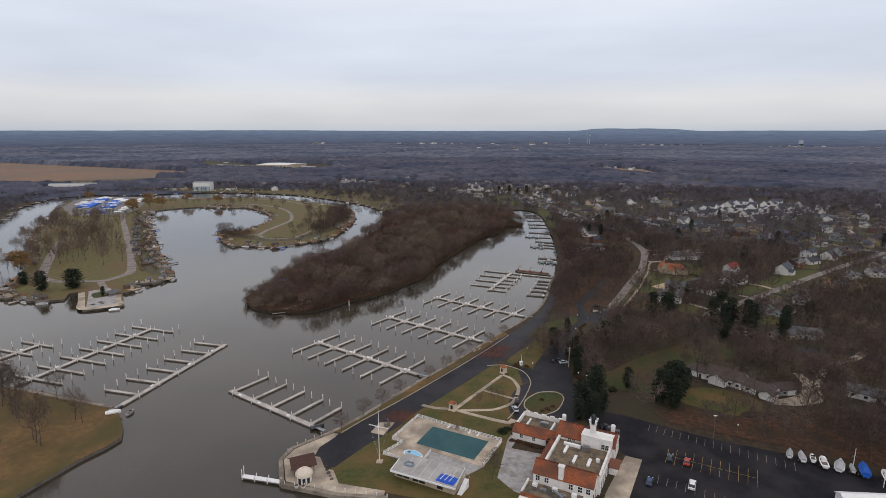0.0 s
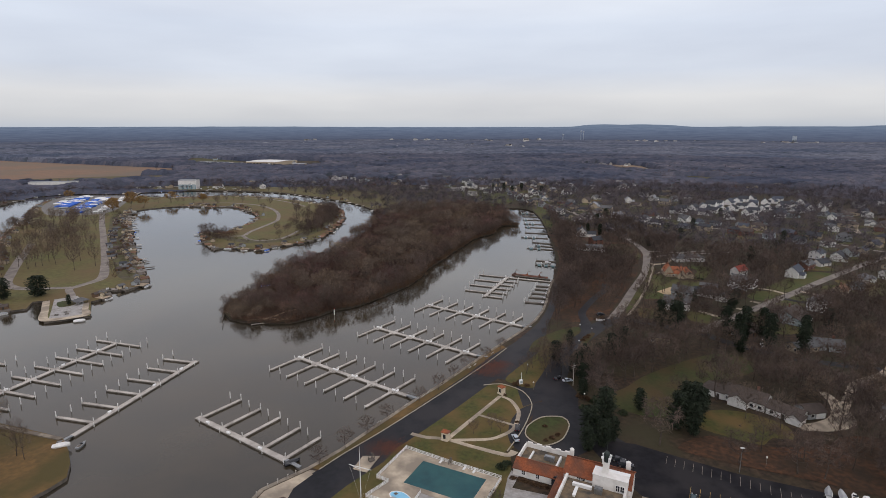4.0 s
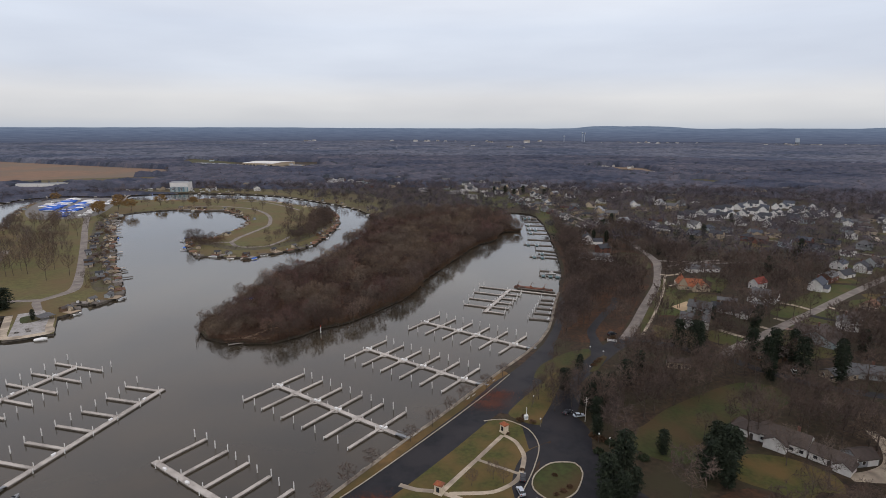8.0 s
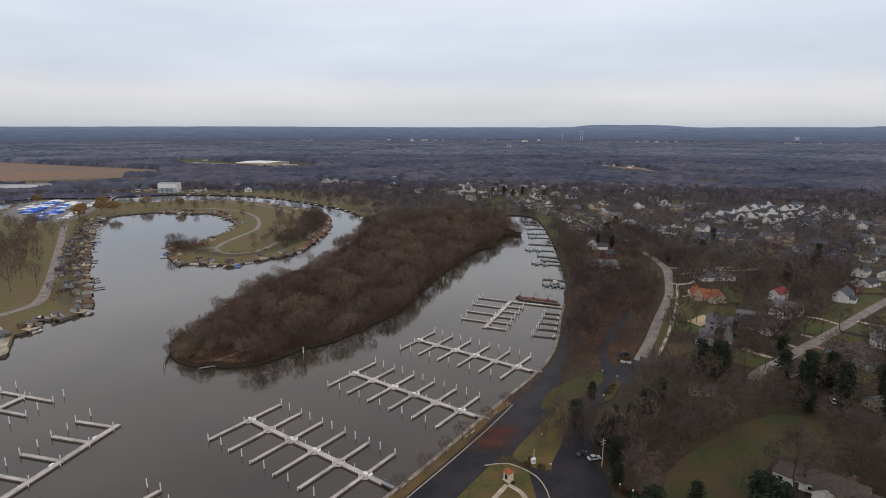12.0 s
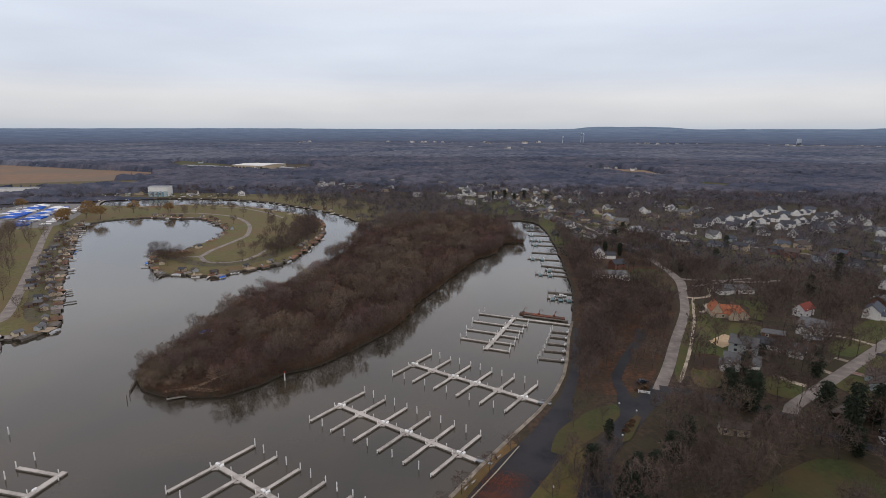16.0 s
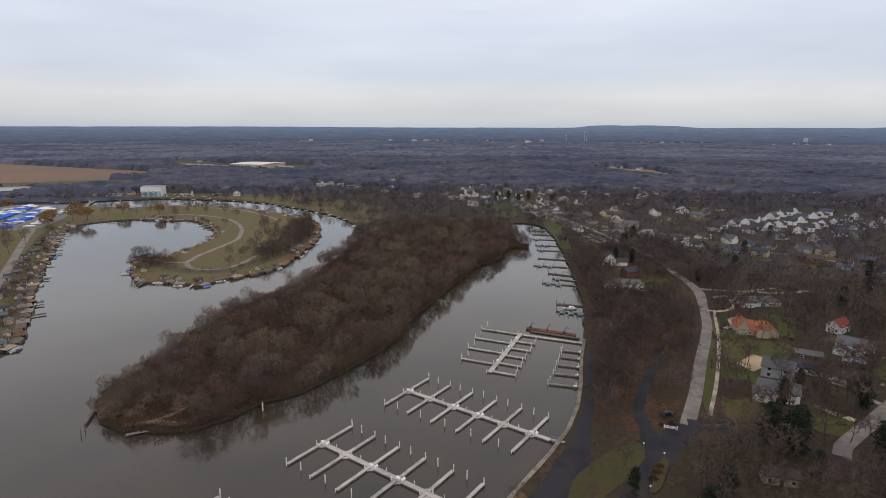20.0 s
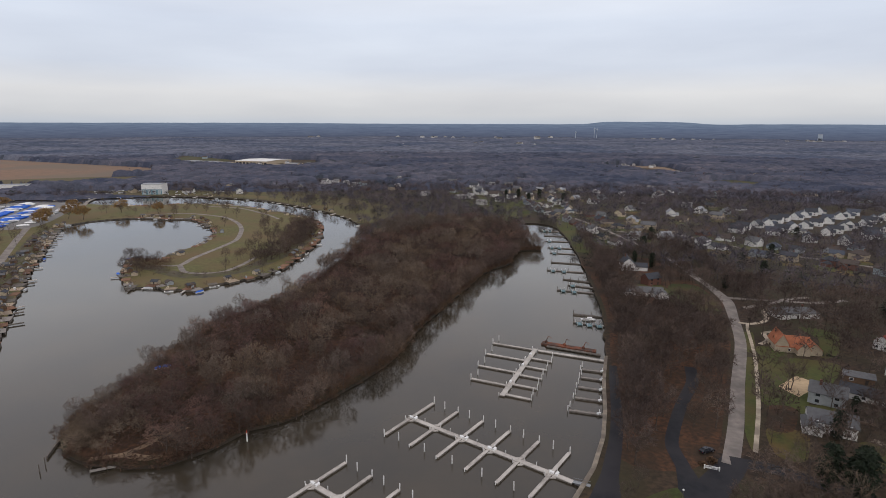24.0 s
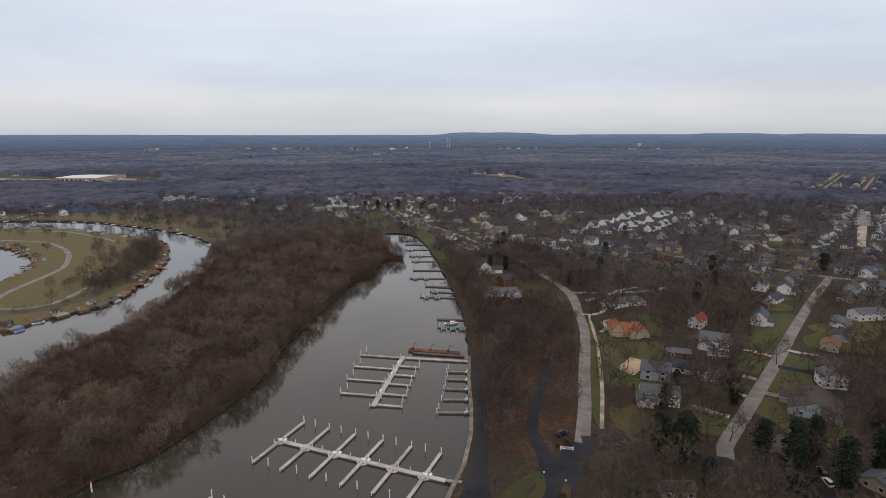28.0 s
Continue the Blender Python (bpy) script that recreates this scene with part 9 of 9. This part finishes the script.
k = ~on_water(reeds[:, 0], reeds[:, 1]) & (reeds[:, 0] < -112 - 0.25 * (reeds[:, 1] - 333) + 6)
scatter("tip_reeds", [shard_template(286 + s, 46, 0.014, 0.34, 0.5) for s in range(4)], places(reeds[k, 0], reeds[k, 1], 2.2, 4.6, 0.9, 1.4), M_REED, "pale tan reeds and brush on the island's tip", "brush")
xs, ys = fill(WOOD_POLY, 5.2)
keep = free(xs, ys)
# Shadow gaps under the island trees are put into this dark colour.
scatter("undergrowth", [shard_template(80 + s, 30, 0.030, 0.34, 0.5) for s in range(5)], places(xs[keep], ys[keep], 2.5, 5.5, 1.4, 2.2), M_UNDER, "reddish-brown tangled undergrowth on the island, darkened as shade between crowns", "undergrowth")

RIVERSIDE = [(72, 338), (84, 376), (94, 420), (100, 450), (108, 487), (114, 526), (118, 560), (128, 610), (175, 620), (183, 560), (180, 500), (168, 478), (152, 434), (126, 386), (108, 352), (98, 338), (90, 345), (86, 335)]
SPARSE = ([(105, 304), (128, 288), (160, 292), (240, 350), (300, 420), (285, 430), (200, 356), (150, 322), (112, 327)], [(60, 262), (70, 276), (88, 304), (96, 298), (80, 268), (66, 254)])
SIGHT = [(66, 232), (70, 206), (84, 199), (100, 190), (140, 184), (150, 205), (130, 222), (114, 240), (134, 264), (110, 264), (84, 248)]
CLEAR_LINE += [[(48, 250, 12), (62, 280, 10), (83, 314, 10), (88, 343, 6), (102, 369, 6), (121, 405, 6)], [(74, 296, 11), (106, 334, 11)]]


def thinned(xs, ys, share=0.3):
    thin = np.zeros(len(xs), bool)
    for poly in SPARSE:
        thin |= inside(poly, xs, ys)
    thin |= inside(SIGHT, xs, ys)
    return thin, ~thin | (rw.random(len(xs)) < share)


xs, ys = fill(RIVERSIDE, 7.4)
thin, keep = thinned(xs, ys, 0.4)
keep &= free(xs, ys)
wood("riverside_wood", places(xs[keep & ~thin], ys[keep & ~thin], 12, 19, 0.8, 1.1) + places(xs[keep & thin], ys[keep & thin], 9, 14), "bare brown trees between river and road", M_TWIG)
xs, ys = fill(HILL, 9.6)
thin, keep = thinned(xs, ys, 0.14)
keep &= free(xs, ys, 3)
wood("hillside_wood", places(xs[keep & ~thin], ys[keep & ~thin], 13, 20) + places(xs[keep & thin], ys[keep & thin], 8, 13), "bare grey-brown trees on the slope above the car park", M_TWIG)
t, q = rw.uniform(0.06, 1, 84), rw.uniform(-88, -14, 84)
wood("peninsula_wood", places(-262 - 150 * t + q * 0.85, 440 + 270 * t + q * 0.5, 15, 23, 0.62, 0.8), "tall bare grey-brown trees on the peninsula lawn", M_PALETWIG, T_MID)
# trees leaning out along the river bank, and lining the street behind it
row = np.array(smooth_line([(66, 332), (77, 362), (86, 392), (94, 424), (101, 455), (107, 488), (113, 526), (118, 562), (125, 600), (131, 640), (137, 700)], 4.5))
xs, ys = row[:, 0] + rw.uniform(0.5, 9, len(row)), row[:, 1] + rw.uniform(-3, 3, len(row))
k = ~on_water(xs, ys) & (rw.random(len(xs)) < 0.75)
wood("bank_wood", places(xs[k], ys[k], 11, 19, 0.8, 1.05), "bare brown trees on the river bank", M_TWIG)
row = np.array(smooth_line([p[:2] for p in R1[5:10]], 5.5))
row = np.concatenate([row + (d, 0) for d in (-9, 8, 15)]) + rw.uniform(-2.2, 2.2, (3 * len(row), 2))
wood("street_wood", places(*row[rw.random(len(row)) < 0.7].T, 13, 19, 0.8, 1.05), "large bare trees lining the street", M_TWIG)
TOWN = [(135, 300), (200, 262), (330, 180), (700, 350), (1100, 800), (900, 1050), (500, 1000), (300, 1000), (150, 1000), (136, 830), (140, 700), (128, 620), (180, 560), (180, 480), (120, 350)]
xs, ys = fill(TOWN, 9.4)
dist = np.hypot(xs - 40, ys - 140)
near = dist < 420
keep = free(xs, ys, 2.5)
thin, some = thinned(xs, ys, 0.4)
pick = keep & near & some & (rw.random(len(xs)) < 0.8)
wood("town_trees", places(xs[pick], ys[pick], 13, 21, 0.8, 1.1), "bare trees among the houses", M_TWIG, T_LITE)
pick = keep & ~near & (rw.random(len(xs)) < 0.85)
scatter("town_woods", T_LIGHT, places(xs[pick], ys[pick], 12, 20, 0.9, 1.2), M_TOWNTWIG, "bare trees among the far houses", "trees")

px, py = np.array([p[0] for p in PENINSULA]), np.array([p[1] for p in PENINSULA])
bx, by = np.repeat(px[76:], 4) + rw.uniform(-5, 5, 4 * len(px[76:])), np.repeat(py[76:], 4) + rw.uniform(-5, 5, 4 * len(px[76:]))
k = ~on_water(bx, by) & (rw.random(len(bx)) < 0.8)
scatter("shore_brush", [shard_template(186 + s, 50, 0.013, 0.30, 0.5) for s in range(5)], places(bx[k], by[k], 1.5, 4.0, 0.9, 1.4), M_WOODTWIG, "brown brush between the waterside decks", "brush")
t = rw.random(190)
fx, fy = -75 - 420 * t + rw.uniform(-12, 12, 190), 815 + 235 * t - 60 * (t - 0.5) ** 2 + 18 + rw.uniform(0, 1, 190) ** 2 * 75
k = ~on_water(fx, fy) & ((fx + 447) ** 2 + (fy - 1000) ** 2 > 50 ** 2)
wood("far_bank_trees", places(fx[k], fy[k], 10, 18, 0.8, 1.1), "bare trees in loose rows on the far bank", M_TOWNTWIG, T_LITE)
for line in ([(-226, 425), (-255, 480), (-310, 572), (-348, 642), (-384, 706), (-408, 748)], [(-232, 590), (-214, 577), (-190, 561), (-168, 556), (-148, 566), (-136, 592), (-128, 626)]):
    sx, sy = np.array(smooth_line(line, 1.6)).T
    sx, sy = sx + rw.uniform(-11, 3, len(sx)), sy + rw.uniform(-6, 5, len(sy))
    k = ~on_water(sx, sy) & (rw.random(len(sx)) < 0.75)
    scatter("shore_brush", [shard_template(186 + s, 50, 0.013, 0.30, 0.5) for s in range(5)], places(sx[k], sy[k], 1.6, 5.2, 0.9, 1.3), M_UNDER, "dark brown brush behind the waterside decks", "brush")
SPIT_BRUSH = [(-146, 600), (-128, 596), (-121, 622), (-117, 660), (-120, 712), (-128, 752), (-146, 800), (-160, 780), (-150, 720), (-140, 670)]
xs, ys = fill(SPIT_BRUSH, 5.0)
scatter("spit_brush", [shard_template(96 + s, 84, 0.010, 0.28, 0.5) for s in range(5)], places(xs, ys, 3.5, 9.5, 0.8, 1.2), M_UNDER, "dark bare brush along the spit's shore", "brush")
xs, ys = fill(SPIT_BRUSH, 9.0)
wood("spit_wood", places(xs, ys, 9, 15, 0.8, 1.05), "bare grey-brown trees along the spit's shore", M_TWIG, T_LITE)
xs, ys = fill([(-232, 578), (-222, 568), (-204, 572), (-200, 582), (-218, 600), (-236, 604)], 4.0)
scatter("spit_brush", [shard_template(96 + s, 84, 0.010, 0.28, 0.5) for s in range(5)], places(xs, ys, 4, 9, 0.8, 1.2), M_UNDER, "dark bare brush at the spit's tip", "brush")

# far streets and houses
W_FARWALL = mat("far_house_walls", (0.55, 0.54, 0.53), (0.30, 0.28, 0.26), 0.02, island=0.3)
M_FARROOF = mat("far_house_roofs", (0.22, 0.215, 0.22), (0.10, 0.095, 0.10), 0.02, island=0.5)
FAR_STREETS = [[(934, 998, 5), (1495, 1419, 5)], [(1015, 977, 5), (1467, 1311, 5)]]
for st in FAR_STREETS:
    ribbon("far_street", st, M_ROAD, "pale street through the far woods", "road", step=40)
    CLEAR_LINE.append([(x, y, w + 10) for x, y, w in st])
sheet("far_yard", [(640, 705), (720, 660), (800, 740), (730, 800)], M_ROAD, "pale paved yard among far low buildings", "yard", smooth=0)
CLEAR_POLY.append([(630, 700), (720, 650), (810, 740), (730, 810)])
hw, hr = Geo(), Geo()


def far_home(x, y, big=1.0):
    w, d, h = rw.uniform(9, 15) * big, rw.uniform(7, 9) * big, rw.uniform(3.5, 6.5) * big
    rz = rw.uniform(0, 3.14)
    hw.gable_wall(x, y, LEVEL - 0.3, w, d, h, 2.6 * big, rz)
    hr.gable(x, y, LEVEL - 0.3 + h, w, d, 2.6 * big, rz)
    CLEAR_DISC.append((x, y, 15 * big))


for st in FAR_STREETS:
    (x0, y0, _), (x1, y1, _) = st
    k = int(math.dist((x0, y0), (x1, y1)) / 26)
    for i in range(k):
        for sd in (-17, 17):
            if rw.random() < 0.75:
                s = (i + rw.uniform(0, 0.6)) / k
                far_home(x0 + (x1 - x0) * s - sd * 0.6, y0 + (y1 - y0) * s + sd * 0.8)
for cx, cy, spread, k in ((-735, 2500, 90, 16), (-371, 2057, 60, 4), (-139, 1230, 70, 14), (-222, 1205, 40, 6), (8, 1336, 60, 9), (32, 1019, 40, 5), (146, 1240, 60, 7), (-168, 1707, 60, 5), (418, 1660, 50, 6),
                          (479, 1644, 60, 5), (1215, 1628, 50, 6), (1254, 1534, 60, 5), (1373, 1585, 70, 6), (524, 1426, 50, 4), (763, 782, 45, 7), (690, 760, 40, 5), (300, 1150, 120, 14), (900, 1300, 200, 8), (650, 2000, 250, 10), (-500, 1500, 120, 6), (-560, 2450, 160, 14), (-250, 2150, 120, 12), (-60, 1500, 90, 9), (-330, 2600, 220, 12), (1050, 1180, 120, 10)):
    for _ in range(k):
        x, y = cx + rw.normal(0, spread), cy + rw.normal(0, spread)
        if not on_water(np.array([x]), np.array([y]))[0]:
            far_home(x, y)
# These farthest houses are oversized so they show as pale specks in view.
for cx, cy, sx, sy, k in ((2290, 3650, 150, 60, 16), (4000, 3560, 60, 200, 12), (-900, 4300, 60, 40, 4), (-150, 4420, 160, 40, 7), (300, 4380, 200, 40, 6), (1500, 4100, 500, 80, 16), (2900, 3300, 300, 200, 16), (3300, 2900, 200, 200, 8), (-300, 3100, 500, 300, 10)):
    for _ in range(k):
        far_home(cx + rw.normal(0, sx), cy + rw.normal(0, sy), rw.uniform(1.4, 3.4) if cy > 4000 else rw.uniform(1.2, 2.6))
fh = thing("far_houses", "white and grey houses scattered through the far woods, the farthest enlarged to fit the view", "houses", kind="stuff")
for ob in (part("walls", hw, W_FARWALL, fh), part("roofs", hr, M_FARROOF, fh)):
    ob["kind"] = "stuff"

# far conifers
n = 520
a, r = rw.uniform(radians(-42), radians(52), n), 520 * (1500 / 520) ** rw.uniform(0, 1, n)
x, y = r * np.sin(a), 60 + r * np.cos(a)
k = free(x, y, 3) & ~inside(PENINSULA, x, y) & ~inside(WOOD_POLY, x, y)
k &= np.array([noise.noise(Vector((p * 0.006, q * 0.006, 0.3))) > -0.05 for p, q in zip(x, y)])
scatter("far_conifers", [pine_template(70 + s, 7, 4) for s in range(4)], places(x[k], y[k], 11, 17, 1.0, 1.4), M_PINE, "dark conifers scattered through the far woods", "trees")

# far woods
def far_trees(r0, r1, sp, templates, mt, h0, h1):
    n = int(1.55 * (r1 * r1 - r0 * r0) / (sp * sp))
    a = rw.uniform(radians(-50), radians(52), n)
    r = np.sqrt(rw.uniform(r0 * r0, r1 * r1, n))
    x, y = r * np.sin(a), 60 + r * np.cos(a)
    inn = inside(TOWN, x, y) | inside(PENINSULA, x, y) | inside(WOOD_POLY, x, y) | inside(RIVERSIDE, x, y)
    k = free(x, y, 3) & ~inn
    scatter("far_woods", templates, places(x[k], y[k], h0, h1, 0.9, 1.3), mt, "bare woods stretching far back, tinted violet-grey for haze", "woods")


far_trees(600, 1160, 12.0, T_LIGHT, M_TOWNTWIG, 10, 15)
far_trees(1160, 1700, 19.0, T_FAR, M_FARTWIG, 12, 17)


def canopy_material(name, tones, patch, grain):
    """Bare tree tops: a tone for each tree, broad stands of another kind, fine twig grain."""
    m = bpy.data.materials.new(name)
    m.use_nodes = True
    nt = m.node_tree
    bs = nt.nodes["Principled BSDF"]
    bs.inputs["Roughness"].default_value = 1.0
    bs.inputs["Specular IOR Level"].default_value = 0.0
    at = nt.nodes.new("ShaderNodeAttribute")
    at.attribute_name = "tone"
    ramp = nt.nodes.new("ShaderNodeValToRGB")
    while len(ramp.color_ramp.elements) < len(tones):
        ramp.color_ramp.elements.new(0.5)
    for el, (pos, col) in zip(ramp.color_ramp.elements, tones):
        el.position, el.color = pos, (*col, 1)
    nt.links.new(at.outputs["Fac"], ramp.inputs[0])
    geo = nt.nodes.new("ShaderNodeNewGeometry")
    col = ramp.outputs[0]
    for sc, lo, hi, c0, c1 in ((patch, 0.38, 0.62, (0.72, 0.76, 0.82), (1.18, 1.11, 1.05)), (grain, 0.3, 0.7, (0.80, 0.80, 0.80), (1.20, 1.20, 1.20))):
        ns = nt.nodes.new("ShaderNodeTexNoise")
        ns.inputs["Scale"].default_value = sc
        ns.inputs["Detail"].default_value = 6.0
        nt.links.new(geo.outputs["Position"], ns.inputs["Vector"])
        rp = nt.nodes.new("ShaderNodeValToRGB")
        rp.color_ramp.elements[0].position, rp.color_ramp.elements[0].color = lo, (*c0, 1)
        rp.color_ramp.elements[1].position, rp.color_ramp.elements[1].color = hi, (*c1, 1)
        nt.links.new(ns.outputs[0], rp.inputs[0])
        mx = nt.nodes.new("ShaderNodeMix")
        mx.data_type, mx.blend_type = "RGBA", "MULTIPLY"
        mx.inputs[0].default_value = 1.0
        nt.links.new(col, mx.inputs[6])
        nt.links.new(rp.outputs[0], mx.inputs[7])
        col = mx.outputs[2]
    nt.links.new(col, bs.inputs["Base Color"])
    return m


# Aerial haze is mixed into these tones as blue-grey, paler in the distant canopy.
M_CANOPY = canopy_material("haze_tinted_far_canopy", [(0.0, (0.044, 0.054, 0.064)), (0.05, (0.064, 0.071, 0.094)), (0.5, (0.085, 0.092, 0.123)), (0.85, (0.099, 0.102, 0.132)), (1.0, (0.122, 0.120, 0.143))], 0.005, 0.35)
M_CANOPY2 = canopy_material("haze_tinted_distant_canopy", [(0.0, (0.059, 0.071, 0.088)), (0.06, (0.085, 0.099, 0.128)), (0.5, (0.109, 0.122, 0.161)), (1.0, (0.142, 0.154, 0.194))], 0.0028, 0.15)


def canopy(name, r0, r1, step, cell, mt, lab, tall=1.0):
    """Massed tree tops: a rounded head for each tree, open over fields, roads and houses."""
    rings, spokes = int(math.log(r1 / r0) / step), int(radians(100) / step)
    rr = r0 * (r1 / r0) ** np.linspace(0, 1, rings)
    aa = np.linspace(radians(-44), radians(56), spokes)
    R_, A_ = np.meshgrid(rr, aa, indexing="ij")
    X, Y = (R_ * np.sin(A_)).ravel(), (60 + R_ * np.cos(A_)).ravel()
    gx, gy = np.floor(X / cell).astype(int), np.floor(Y / cell).astype(int)
    jit = np.random.default_rng(77).random((4, 521, 523))
    Z, T = np.full(X.size, -1.0), np.zeros(X.size)
    for dx in (-1, 0, 1):
        for dy in (-1, 0, 1):
            i, j = (gx + dx + 4000) % 521, (gy + dy + 4000) % 523
            cx, cy = (gx + dx + jit[0, i, j]) * cell, (gy + dy + jit[1, i, j]) * cell
            dd = np.hypot(X - cx, Y - cy) / (cell * (0.55 + 0.35 * jit[2, i, j]))
            h = (9.5 + 6.5 * jit[2, i, j]) * (0.72 + 0.28 * np.sqrt(np.clip(1 - dd * dd, 0, 1)))
            up = h > Z
            Z[up], T[up] = h[up], jit[3, i, j][up]
    Z = Z * tall * (0.90 + 0.16 * np.sin(X * 0.0061 + 1.0) * np.cos(Y * 0.0047)) + np.random.default_rng(78).uniform(-0.5, 0.5, X.size)
    op = ~free(X, Y, 6)
    for x, y, r in CLEAR_DISC:
        if x * x + y * y > 900 * 900:
            op |= (X - x) ** 2 + (Y - y) ** 2 < (r + 6) ** 2
    Z = Z * np.clip((R_.ravel() - r0) / 140 + 0.05, 0, 1)
    Z = LEVEL + Z
    Z[op] = LEVEL - 0.6
    i = np.arange(rings * spokes).reshape(rings, spokes)
    F = np.stack([i[:-1, :-1].ravel(), i[:-1, 1:].ravel(), i[1:, 1:].ravel(), i[1:, :-1].ravel()], 1)
    F = F[~(op[F].all(1))]
    me = mesh_from(name, np.stack([X, Y, Z], 1), F, mt, T)
    me.polygons.foreach_set("use_smooth", np.ones(len(F), bool))
    return tagged(new(name, me), lab, "woods", kind="stuff")


canopy("wood_canopy", 1040, 2150, 0.0034, 11.0, M_CANOPY, "massed bare tree tops of the far woods, tinted blue for haze")
canopy("distant_canopy", 1990, 4590, 0.0034, 17.0, M_CANOPY2, "massed tree tops in the distance, tinted blue-grey for haze", 1.05)
